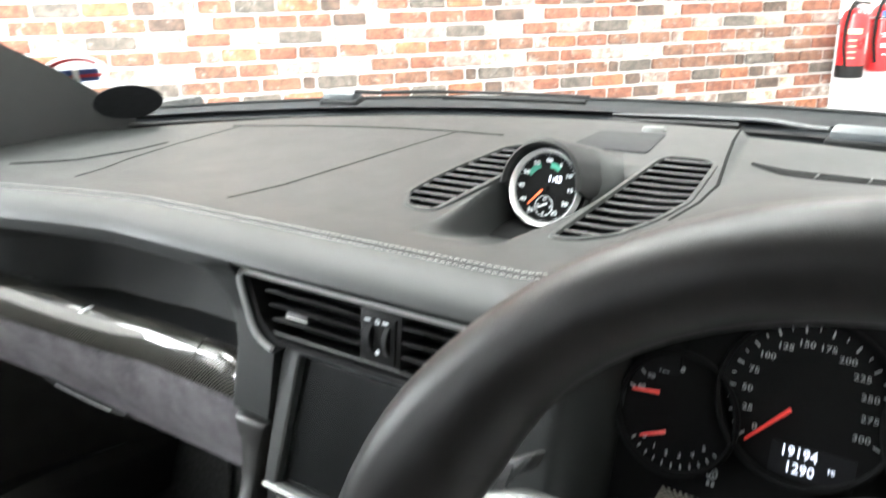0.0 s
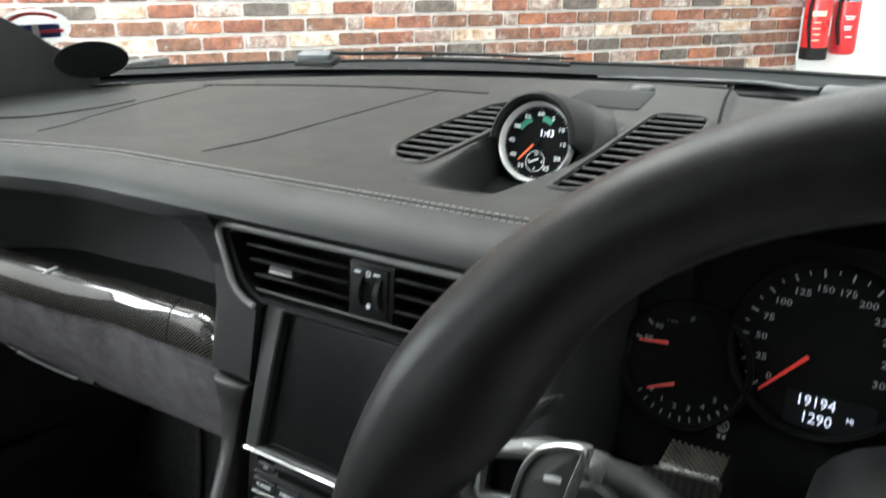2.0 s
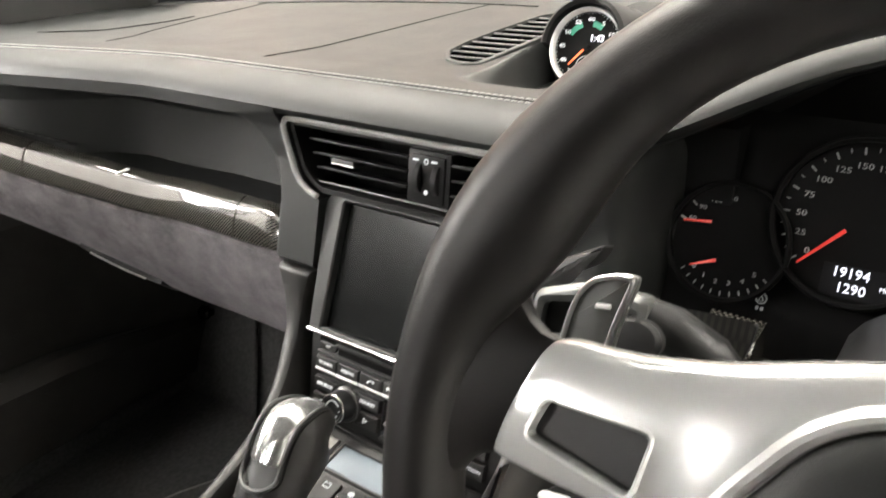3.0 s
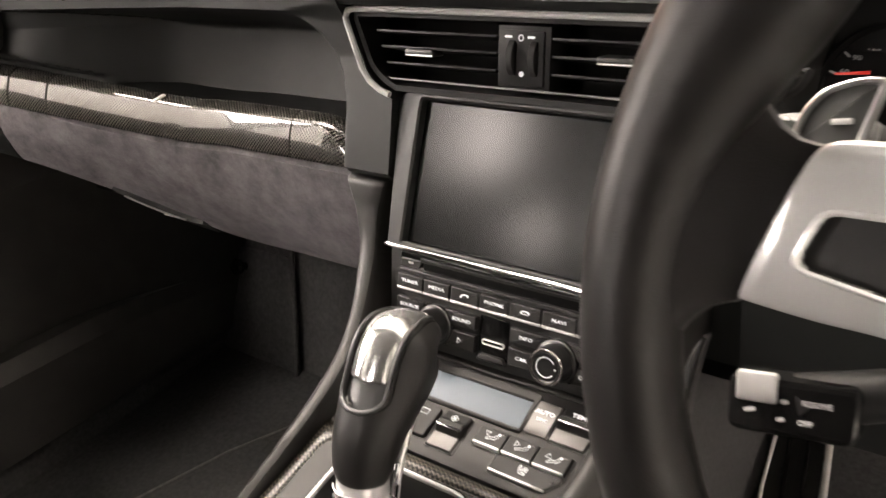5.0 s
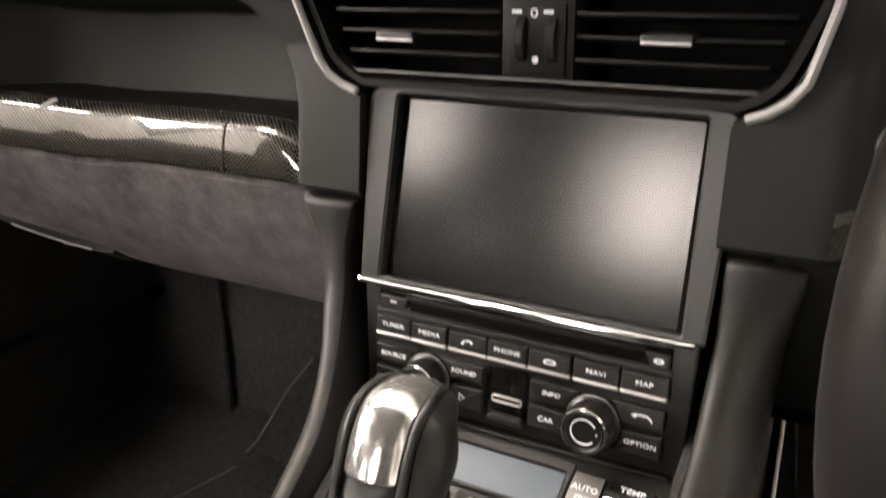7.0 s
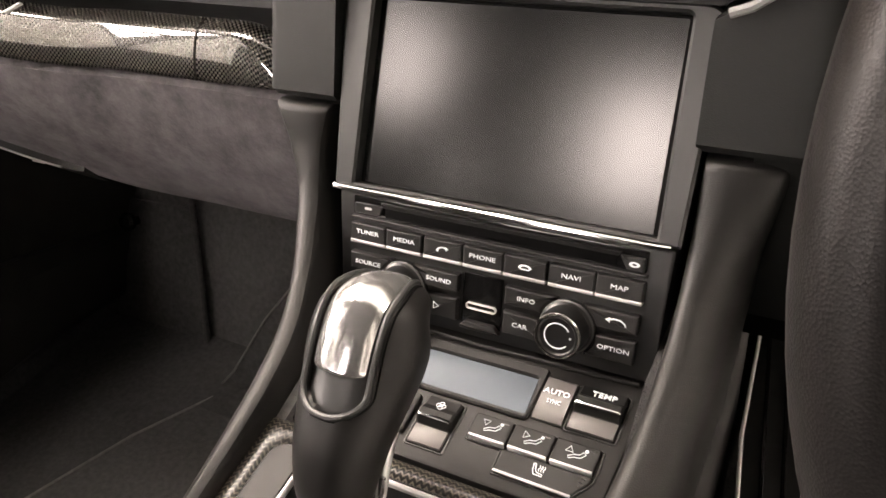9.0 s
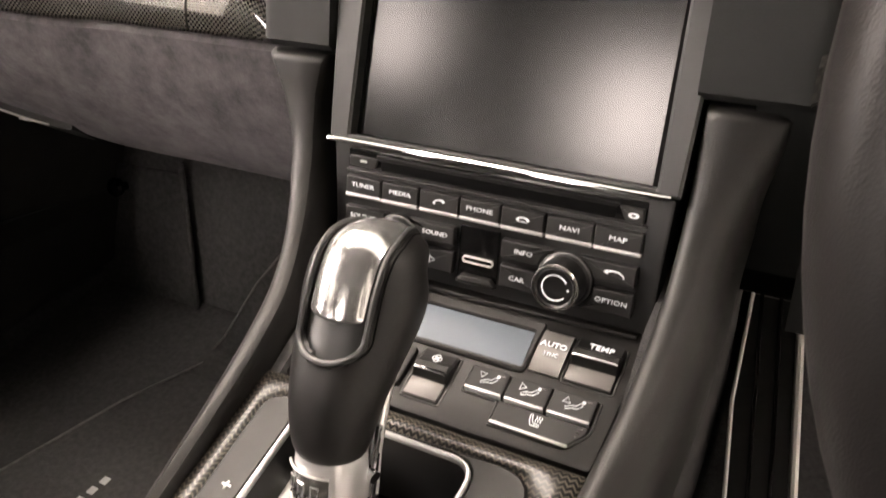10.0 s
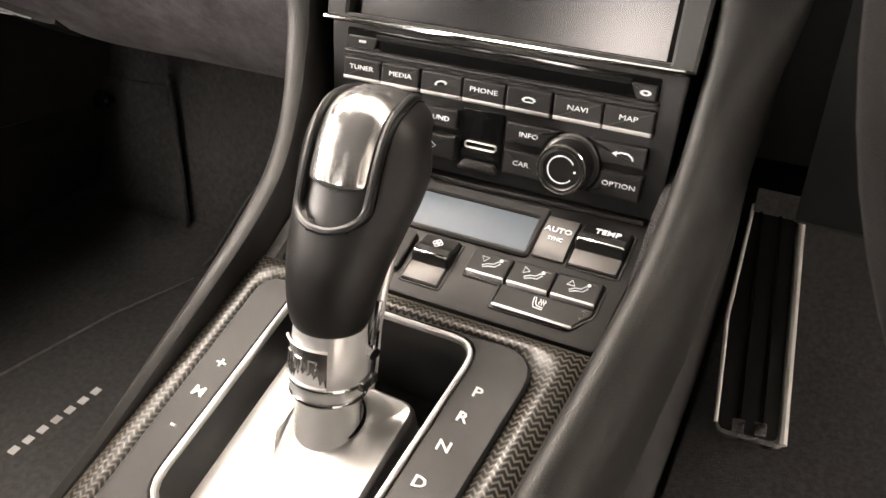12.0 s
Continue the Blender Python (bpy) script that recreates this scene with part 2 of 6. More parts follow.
def glass_mat():
    m = bpy.data.materials.new("windscreen_glass")
    m.use_nodes = True
    N, L = m.node_tree.nodes, m.node_tree.links
    N.remove(N["Principled BSDF"])
    tr, gl, mx = N.new("ShaderNodeBsdfTransparent"), N.new("ShaderNodeBsdfGlossy"), N.new("ShaderNodeMixShader")
    tr.inputs[0].default_value = (0.94, 0.96, 0.95, 1)
    gl.inputs["Roughness"].default_value = 0.02
    mx.inputs[0].default_value = 0.05
    L.new(tr.outputs[0], mx.inputs[1])
    L.new(gl.outputs[0], mx.inputs[2])
    L.new(mx.outputs[0], N["Material Output"].inputs["Surface"])
    return m


GLASS = glass_mat()


# ---- building helpers ----
def part(name, bm, material, parent=None, label="", smooth=True, crease=35):
    me = bpy.data.meshes.new(name)
    bmesh.ops.recalc_face_normals(bm, faces=bm.faces)
    bm.to_mesh(me)
    bm.free()
    if name == "key" or name.endswith("_key") or name == "knob":
        crease = 18
    if smooth:
        me.polygons.foreach_set("use_smooth", [True] * len(me.polygons))
        me.set_sharp_from_angle(angle=radians(crease))
    me.materials.append(material)
    ob = new(name, me)
    if parent:
        ob.parent = parent
    if label:
        ob["label"] = label
    return ob


def thing(name, label, category, group="", kind=""):
    return tagged(new(name), label, category, group, kind)


def wall_plane(o, s=0.0):
    """Frame on an upright panel: u to the right, v up along a slope of s forward per metre up, w towards the driver."""
    u, v = Vector((1, 0, 0)), Vector((0, s, 1)).normalized()
    w = u.cross(v)
    return Matrix.Translation(o) @ Matrix((u, v, w)).transposed().to_4x4()


def flat_plane(o, s=0.0):
    """Frame on a lying panel: u to the right, v forward rising by s, w up."""
    u, v = Vector((1, 0, 0)), Vector((0, 1, s)).normalized()
    w = u.cross(v)
    return Matrix.Translation(o) @ Matrix((u, v, w)).transposed().to_4x4()


def rrect(x0, y0, x1, y1, r=0.002, n=4):
    out = []
    for cx, cy, a in ((x1 - r, y0 + r, -90), (x1 - r, y1 - r, 0), (x0 + r, y1 - r, 90), (x0 + r, y0 + r, 180)):
        for k in range(n + 1):
            t = radians(a + 90 * k / n)
            out.append((cx + r * math.cos(t), cy + r * math.sin(t)))
    return out


def rounded(poly, r, n=4):
    """A polygon with its corners rounded."""
    out, m = [], len(poly)
    for i in range(m):
        p, a, b = Vector(poly[i]), Vector(poly[i - 1]), Vector(poly[(i + 1) % m])
        ra = r[i] if isinstance(r, (list, tuple)) else r
        da, db = (a - p), (b - p)
        k = min(ra, da.length * 0.45, db.length * 0.45)
        s, e = p + da.normalized() * k, p + db.normalized() * k
        for j in range(n + 1):
            t = j / n
            q = s * (1 - t) ** 2 + p * 2 * t * (1 - t) + e * t ** 2
            out.append((q.x, q.y))
    return out


def inset(poly, d):
    """The polygon moved inwards by d (counter-clockwise polygons)."""
    out, m = [], len(poly)
    for i in range(m):
        a, p, b = Vector(poly[i - 1]), Vector(poly[i]), Vector(poly[(i + 1) % m])
        n1 = Vector((-(p - a).y, (p - a).x))
        n2 = Vector((-(b - p).y, (b - p).x))
        if n1.length < 1e-9:
            n1 = n2
        if n2.length < 1e-9:
            n2 = n1
        nn = (n1.normalized() + n2.normalized())
        nn = nn.normalized() if nn.length > 1e-6 else n1.normalized()
        c = max(0.4, nn.dot(n1.normalized()))
        out.append((p.x + nn.x * d / c, p.y + nn.y * d / c))
    return out


def prism(poly, w0, w1, m=None, edge=0.0, bm=None):
    """A slab from w0 (back) to w1 (front), the front edge softened by edge."""
    bm = bm or bmesh.new()
    rings = [[(x, y, w0) for x, y in poly]]
    if edge:
        rings.append([(x, y, w1 - edge) for x, y in poly])
        q = inset(poly, edge * 0.3)
        rings.append([(x, y, w1 - edge * 0.3) for x, y in q])
        q = inset(poly, edge)
        rings.append([(x, y, w1) for x, y in q])
    else:
        rings.append([(x, y, w1) for x, y in poly])
    vs = [[bm.verts.new(m @ Vector(p) if m else p) for p in r] for r in rings]
    k = len(poly)
    for a, b in zip(vs, vs[1:]):
        for i in range(k):
            bm.faces.new((a[i], a[(i + 1) % k], b[(i + 1) % k], b[i]))
    bm.faces.new(vs[-1])
    bm.faces.new(list(reversed(vs[0])))
    return bm


def ring(outer, inner, w0, w1, m=None, edge=0.0, bm=None):
    """A frame between two polygons of one count, from w0 to w1."""
    bm = bm or bmesh.new()
    e = edge
    prof = [(outer, w0), (outer, w1 - e), (inset(outer, e), w1), (inset(inner, -e), w1), (inner, w1 - e), (inner, w0)] if e else [(outer, w0), (outer, w1), (inner, w1), (inner, w0)]
    vs = [[bm.verts.new(m @ Vector((x, y, w)) if m else (x, y, w)) for x, y in p] for p, w in prof]
    k = len(outer)
    for a, b in zip(vs, vs[1:] + vs[:1]):
        for i in range(k):
            bm.faces.new((a[i], a[(i + 1) % k], b[(i + 1) % k], b[i]))
    return bm


def loft(secs, closed=True, caps=True, m=None, bm=None, uv=False):
    bm = bm or bmesh.new()
    vs = [[bm.verts.new(m @ Vector(p) if m else p) for p in s] for s in secs]
    k = len(secs[0])
    lay = bm.loops.layers.uv.verify() if uv else None
    along = [0.0]
    for a, b in zip(secs, secs[1:]):
        along.append(along[-1] + (Vector(b[0]) - Vector(a[0])).length)
    for si, (a, b) in enumerate(zip(vs, vs[1:])):
        acr = 0.0
        for i in range(k if closed else k - 1):
            j = (i + 1) % k
            f = bm.faces.new((a[i], a[j], b[j], b[i]))
            if uv:
                d = (Vector(secs[si][j]) - Vector(secs[si][i])).length
                for lp, c in zip(f.loops, ((along[si], acr), (along[si], acr + d), (along[si + 1], acr + d), (along[si + 1], acr))):
                    lp[lay].uv = c
                acr += d
    if caps and closed:
        bm.faces.new(list(reversed(vs[0])))
        bm.faces.new(vs[-1])
    return bm


def tube(path, r, n=10, closed=False, bm=None, m=None, flat=1.0):
    """A round bar along a path; r a number or one a point."""
    path = [Vector(p) for p in path]
    secs, up = [], Vector((0.13, 0.2, 0.97))
    q = len(path)
    for i, p in enumerate(path):
        a = path[i - 1] if (i or closed) else p
        b = path[(i + 1) % q] if (i < q - 1 or closed) else p
        t = (b - a).normalized()
        s = t.cross(up)
        s = s.normalized() if s.length > 1e-4 else t.cross(Vector((1, 0, 0))).normalized()
        h = s.cross(t)
        rr = r[i] if isinstance(r, (list, tuple)) else r
        secs.append([p + s * rr * math.cos(6.28318 * k / n) + h * rr * flat * math.sin(6.28318 * k / n) for k in range(n)])
    if closed:
        secs.append(secs[0])
        b2 = loft(secs, True, False, m, bm)
        bmesh.ops.remove_doubles(b2, verts=b2.verts, dist=1e-6)
        return b2
    return loft(secs, True, True, m, bm)


def lathe(prof, n=32, m=None, bm=None, sx=1.0):
    """A turned body: prof is a list of (radius, height)."""
    secs = [[(r * math.cos(2 * math.pi * k / n) * sx, r * math.sin(2 * math.pi * k / n), h) for k in range(n)] for r, h in prof]
    if prof[0][0] > 0.001 and prof[-1][0] > 0.001:
        return loft(secs + secs[:1], True, False, m, bm)
    return loft(secs, True, True, m, bm)


def box(x0, y0, z0, x1, y1, z1, m=None, e=0.0, bm=None):
    return prism(rrect(x0, y0, x1, y1, max(e, 0.0005), 2), z0, z1, m, e, bm)


def text(name, s, size, m, material, parent, depth=0.0003, sx=1.0, align="CENTER", weight=0.0):
    cu = bpy.data.curves.new(name, "FONT")
    cu.body, cu.size, cu.align_x, cu.align_y, cu.extrude = s, size, align, "CENTER", depth
    cu.resolution_u, cu.offset = 2, weight
    tmp = bpy.data.objects.new(name + "_tmp", cu)
    scene.collection.objects.link(tmp)
    me = bpy.data.meshes.new_from_object(tmp.evaluated_get(bpy.context.evaluated_depsgraph_get()))
    bpy.data.objects.remove(tmp)
    me.transform(m @ Matrix.Diagonal((sx, 1, 1, 1)))
    me.materials.clear()
    me.materials.append(material)
    me.name = name
    ob = new(name, me)
    ob.parent = parent
    return ob


def smooth(a, b, x):
    t = min(1, max(0, (x - a) / (b - a)))
    return t * t * (3 - 2 * t)


def span(a, b, n):
    return [a + (b - a) * i / (n - 1) for i in range(n)]


# ---- dashboard ----
def dash_dy(x):
    """The passenger side of the dashboard bends towards the seat near the door."""
    d = max(0, -0.29 - x)
    return -0.228 * d * d / (d + 0.05)


def dash_dz(x):
    d = max(0, -0.33 - x)
    return 0.135 * d * d / (d + 0.05)


def hood(x):
    """How far the instrument hood rises above the dashboard."""
    return (0.058 * smooth(0.095, 0.30, x) + 0.018 * smooth(0.27, 0.38, x)) * smooth(0.64, 0.44, x)


def stitch_y(x):
    return 0.066 + 1.1 * dash_dy(x) + 0.040 * smooth(0.20, 0.36, x)


def front_y(x):
    return 0.61 - 0.36 * x * x - 0.25 * x ** 4


def dash_front(x):
    """Where the dashboard ends in front of the windscreen."""
    return 0.534 - 0.50 * x * x


def dash_z(x, y):
    base = 0.889 - 0.006 * smooth(0.05, 0.14, y) + 0.019 * smooth(0.15, 0.55, y)
    if abs(x + 0.003) < 0.07 and 0.11 < y < 0.36:
        w = 0.043 + 0.010 * smooth(0.13, 0.25, y) if x > -0.003 else 0.023 + 0.0165 * smooth(0.15, 0.28, y)
        base -= 0.047 * min(1, max(0, (y - 0.115) / 0.147)) * smooth(w + 0.009, w - 0.007, abs(x + 0.003)) * smooth(0.36, 0.30, y)
    sx = 0.1 + (0.5 - y) * 0.2
    base -= 0.0065 * smooth(sx - 0.003, sx + 0.007, x) * smooth(0.26, 0.42, y)
    return base + hood(x) * (1 - smooth(0.12, 0.44, y))


GRILLE_RIGHT = [(0.069, 0.157), (0.087, 0.157), (0.114, 0.180), (0.129, 0.22), (0.134, 0.27), (0.116, 0.385), (0.104, 0.400), (0.064, 0.400), (0.058, 0.385)]
GRILLE_LEFT = [(-0.055, 0.375), (-0.062, 0.395), (-0.098, 0.393), (-0.111, 0.378), (-0.117, 0.30), (-0.116, 0.25), (-0.109, 0.209), (-0.085, 0.178), (-0.064, 0.169), (-0.050, 0.174)]


def inside(poly, x, y):
    hit = False
    for (x1, y1), (x2, y2) in zip(poly, poly[1:] + poly[:1]):
        if (y1 > y) != (y2 > y) and x < x1 + (x2 - x1) * (y - y1) / (y2 - y1):
            hit = not hit
    return hit


WELLS = [inset(rounded(p, 0.008, 3), 0.003) for p in (GRILLE_RIGHT, GRILLE_LEFT)]


def well(x, y):
    """Depth of the openings under the grilles."""
    return 0.016 if any(inside(w, x, y) for w in WELLS) else 0.0




def dash_section(x):
    ys, yf = stitch_y(x), dash_front(x)
    zs = dash_z(x, ys)
    pts = [(yf + 0.01, dash_z(x, yf) - 0.05), (yf + 0.008, dash_z(x, yf) - 0.004)]
    for k in range(131):
        y = yf + (ys - yf) * k / 130
        pts.append((y, dash_z(x, y) - well(x, y)))
    for dy, dz in ((-0.012, -0.0013), (-0.022, -0.0042), (-0.031, -0.0085), (-0.038, -0.0145), (-0.041, -0.0200), (-0.037, -0.0255), (-0.026, -0.0285)):
        f = 1 - 0.55 * smooth(0.14, 0.30, x)
        pts.append((ys + dy * f, zs + dz * f))
    f = 1 - 0.55 * smooth(0.14, 0.30, x)
    pts += [(ys + 0.045, zs - 0.034 * f), (ys + 0.15, zs - 0.055 * f)]
    return [(x, y, z) for y, z in pts]


dashboard = thing("dashboard", "black leather car dashboard with grey double stitching along its edge", "dashboard")
upper = loft([dash_section(x) for x in span(-0.80, -0.135, 44) + span(-0.1325, 0.145, 112) + span(0.155, 0.66, 36)])
sunk = [v for v in upper.verts if well(v.co.x, v.co.y) and dash_z(v.co.x, v.co.y) - 0.017 < v.co.z < dash_z(v.co.x, v.co.y) - 0.015]
bmesh.ops.delete(upper, geom=sunk, context="VERTS")
part("upper_panel", upper, LEATHER, dashboard)


def stitch_row(off, name):
    bm = bmesh.new()
    x = -0.72
    step = 0.0053
    while x < 0.56:
        pts = []
        for k in range(3):
            xx = x + step * 0.33 * (k - 1)
            y = stitch_y(xx) + off
            pts.append((xx, y + 0.0006 * (k - 1), dash_z(xx, y) + (0.0006 if k == 1 else 0.0001) + (off < 0) * off * 0.12))
        tube(pts, 0.00033, 5, bm=bm)
        x += step
    return part(name, bm, STITCH, dashboard, "light grey stitching thread")


stitch_row(0.0048, "stitching")
stitch_row(-0.0048, "stitching")
part("seam", tube([(x, stitch_y(x), dash_z(x, stitch_y(x))) for x in span(-0.72, 0.56, 120)], 0.0009, 6, flat=0.5), BLACK, dashboard)


def groove(path, name, r=0.0008):
    part(name, tube([(x, y, dash_z(x, y) + 0.0002) for x, y in path], r, 6, flat=0.4), BLACK, dashboard)


groove([(-0.470, 0.090), (-0.496, 0.138), (-0.515, 0.18), (-0.528, 0.257), (-0.524, 0.333), (-0.521, 0.361)], "airbag_seam", 0.0010)
groove([(-0.535, 0.356), (-0.521, 0.361), (-0.432, 0.387), (-0.339, 0.407), (-0.263, 0.419), (-0.201, 0.423), (-0.142, 0.424)], "airbag_slit", 0.0019)
groove([(-0.249, 0.115), (-0.242, 0.178), (-0.235, 0.261), (-0.219, 0.355), (-0.206, 0.419)], "airbag_seam", 0.0010)


groove([(0.086, 0.555), (0.100, 0.48), (0.114, 0.420), (0.136, 0.33), (0.142, 0.27), (0.138, 0.22)], "panel_gap", 0.0016)
groove([(-0.615, 0.09), (-0.575, 0.15), (-0.552, 0.22), (-0.548, 0.26)], "panel_gap", 0.002)


# fascia below the upper panel, with the open pocket above the trim strip
def fascia_y(x, z):
    y = 0.011 + 0.27 * min(z - 0.743, 0.082) + dash_dy(x)
    cx, cz, r = -0.212, 0.787, 0.069
    if x > cx and z > cz:
        d = r - math.hypot(x - cx, z - cz)
    else:
        d = min(cx + r - x if z < 0.79 else 1, cx + r - x, cz + r - z)
    d = min(d, (x + 0.522) * 0.28)
    y += max(0.078 * smooth(-0.003, 0.034, d), 0.042 * smooth(0.796, 0.772, z) * smooth(-0.37, -0.43, x)) + 0.004 * smooth(0.7475, 0.7435, z)
    a = smooth(-0.14, -0.20, x)
    top = smooth(0.848 + 0.0045 * a, 0.866 - 0.0085 * a, z)
    return y * (1 - top) + (stitch_y(x) - 0.0405) * top


def vent_edge(z):
    """Half width of the air vent's opening at height z."""
    pts = ((0.70, 0.0990), (0.799, 0.0990), (0.8055, 0.112), (0.815, 0.123), (0.852, 0.1395), (0.862, 0.1395), (0.90, 0.1395))
    for (a, p), (b, q) in zip(pts, pts[1:]):
        if z <= b:
            return p + (q - p) * (z - a) / (b - a)
    return pts[-1][1]


def fascia(name, xs, zs, fy, edge=0):
    bm = bmesh.new()

    def at(x, z):
        if edge < 0:
            x = xs[0] + (x - xs[0]) / (xs[-1] - xs[0]) * (-vent_edge(z) - xs[0])
        if edge > 0:
            x = xs[-1] + (x - xs[-1]) / (xs[0] - xs[-1]) * (vent_edge(z) * 0.965 + 0.002 - xs[-1])
        return (x, fy(x, z), z + dash_dz(x) * smooth(0.866, 0.80, z))

    rows = [[bm.verts.new(at(x, z)) for z in zs] for x in xs]
    for a, b in zip(rows, rows[1:]):
        for i in range(len(zs) - 1):
            bm.faces.new((a[i], a[i + 1], b[i + 1], b[i]))
    for vs in (rows[0], rows[-1]):
        back = [bm.verts.new((v.co.x, v.co.y + 0.03, v.co.z)) for v in vs]
        for i in range(len(vs) - 1):
            bm.faces.new((vs[i], vs[i + 1], back[i + 1], back[i]))
    return part(name, bm, LEATHER, dashboard)


fascia("fascia", span(-0.78, -0.26, 70) + span(-0.257, -0.1435, 54), span(0.768, 0.8690, 54), fascia_y)
fascia("fascia_column", span(-0.1435, -0.1005, 20), [0.7435, 0.7448] + span(0.7475, 0.8690, 60), fascia_y, -1)


def right_y(x, z):
    return 0.011 + 0.27 * min(z - 0.743, 0.082) + 0.11 * smooth(0.140, 0.19, x) ** 1.5 + 0.03 * smooth(0.862, 0.885, z) + 0.004 * smooth(0.7475, 0.7435, z)


fascia("fascia_column", span(0.1035, 0.19, 24), [0.7435, 0.7448] + span(0.7475, 0.892, 29), right_y, 1)


def knee_y(x, z):
    return 0.018 + 0.32 * max(0, x - 0.150) + 0.30 * (0.7435 - z)


fascia("knee_panel", span(0.122, 0.196, 16), span(0.640, 0.7433, 10), knee_y)
side_carbon = loft([[(x, 0.016, z - 0.012), (x, 0.004 + 0.5 * (x - 0.142), z - 0.006), (x, 0.007 + 0.5 * (x - 0.142), z + 0.008), (x, 0.018, z + 0.010)] for x, z in ((0.1440, 0.7570), (0.148, 0.7590), (0.1535, 0.7605), (0.156, 0.7610))], uv=True)
part("carbon_insert", side_carbon, CARBON_DARK, dashboard, "small glossy carbon insert beside the column")

# Black boxes added inside the dash so that its gaps show dark.
gap_filler = bmesh.new()
box(-0.78, 0.12, 0.60, 0.20, 0.34, 0.850, None, 0.002, gap_filler)
box(0.100, 0.088, 0.60, 0.200, 0.119, 0.882, None, 0.002, gap_filler)
box(-0.135, 0.088, 0.60, 0.0999, 0.119, 0.850, None, 0.002, gap_filler)
part("gap_filler", gap_filler, BLACK, dashboard)

part("pocket_floor", loft([[(x, 0.050 + dash_dy(x), 0.7665 + dash_dz(x)), (x, 0.118 + dash_dy(x), 0.7690 + dash_dz(x)), (x, 0.118 + dash_dy(x), 0.760 + dash_dz(x)), (x, 0.050 + dash_dy(x), 0.760 + dash_dz(x))] for x in span(-0.78, -0.142, 30)]), LEATHER, dashboard)


# carbon trim strip
def trim_sec(x, f=1.0):
    dy, dz = dash_dy(x), dash_dz(x)
    c = ((0.075, 0.760), (0.0540, 0.7722), (0.0490, 0.7737), (0.0455, 0.7732), (0.0415, 0.7710), (0.0375, 0.7684), (0.0362, 0.7668), (0.0330, 0.7604), (0.0303, 0.7537), (0.0286, 0.7465), (0.0280, 0.7410), (0.0295, 0.7385), (0.04, 0.7380), (0.075, 0.7380))
    return [(x, y + dy, 0.740 + (z - 0.740) * f + dz) for y, z in c]


def trim_piece(x0, x1, n, tip=False):
    secs = []
    for x in span(x0, x1, n):
        f = 1.0
        if tip:
            t = (x - x0) / (x1 - x0)
            f = 0.12 + 0.88 * math.sqrt(max(0, 1 - max(0, (t - 0.25) / 0.75) ** 2.2))
        secs.append(trim_sec(x, f))
    return loft(secs, uv=True)


trim = thing("trim_strip", "glossy carbon fibre trim strip across the dashboard", "trim")
part("carbon_panel", trim_piece(-0.507, -0.2185, 40), CARBON, trim)
part("carbon_end_cap", trim_piece(-0.2165, -0.1455, 24, True), CARBON, trim)
part("carbon_panel", trim_piece(-0.556, -0.5095, 8), CARBON, trim)
part("carbon_panel", trim_piece(-0.70, -0.5585, 16), CARBON, trim)


def clip_sec(t):
    """A strip lying across the upper facet of the trim, slanting to the door as it comes down."""
    x = -0.3775 - 0.0062 * t
    p, q = trim_sec(x)[3], trim_sec(x)[5]
    y, z = p[1] + (q[1] - p[1]) * t, p[2] + (q[2] - p[2]) * t
    return [(x + a, y - 0.52 * b, z + 0.85 * b) for a, b in ((-0.0022, -0.001), (-0.0022, 0.0012), (0.0022, 0.0012), (0.0022, -0.001))]


part("clip", loft([clip_sec(t) for t in (0.0, 0.35, 0.7, 1.0)]), WHITE, trim, "small white slanting clip on the trim")

# glovebox lid
glove = thing("glovebox", "grey suede glovebox lid below the carbon trim", "glovebox")


def glove_sec(x):
    dy, dz = dash_dy(x), dash_dz(x)
    c = ((0.10, 0.738), (0.034, 0.737), (0.031, 0.732), (0.036, 0.705), (0.050, 0.665), (0.070, 0.630), (0.084, 0.612), (0.094, 0.604), (0.110, 0.604), (0.14, 0.625))
    g = smooth(-0.38, -0.62, x)
    out = []
    for y, z in c:
        q = smooth(0.735, 0.60, z)
        y0, z0 = y + dy * (1 - 0.75 * q), z + dz * (1 - 0.6 * q)
        k = min(1, (0.738 - z) / 0.134)
        y1, z1 = min(y, 0.031 + (y - 0.031) * 0.25) + dy - 0.006 * k, 0.738 + dz - 0.062 * k
        out.append((x, y0 + (y1 - y0) * g, z0 + (z1 - z0) * g))
    return out


part("lid", loft([glove_sec(x) for x in span(-0.588, -0.1365, 40)]), ALCANTARA, glove, "mottled grey suede lid")
part("side_cover", loft([glove_sec(x) for x in span(-0.76, -0.5905, 14)]), LEATHER, glove)
def handle_sec(x):
    p, q = glove_sec(x)[5], glove_sec(x)[7]
    k = math.sqrt(max(0.0, math.sin(math.pi * (x + 0.504) / 0.092)))
    return [(x, p[1] + 0.006, p[2] - 0.004), (x, p[1] + 0.003 - 0.0035 * k, p[2] - 0.009 - 0.001 * k), (x, q[1] - 0.001, q[2] - 0.0015 - 0.003 * k), (x, q[1] + 0.012, q[2] - 0.002 - 0.002 * k), (x, q[1] + 0.012, q[2] + 0.004)]


part("handle", loft([handle_sec(x) for x in span(-0.5039, -0.4121, 20)]), PLASTIC, glove, "black pull handle")
# Bright bar drawn as the gloss highlight along the handle's top.
part("handle_glint", tube([(x, handle_sec(x)[1][1] - 0.0005, handle_sec(x)[1][2] + 0.0005) for x in span(-0.491, -0.429, 16)], 0.0009, 6), KEY_EDGE, glove)
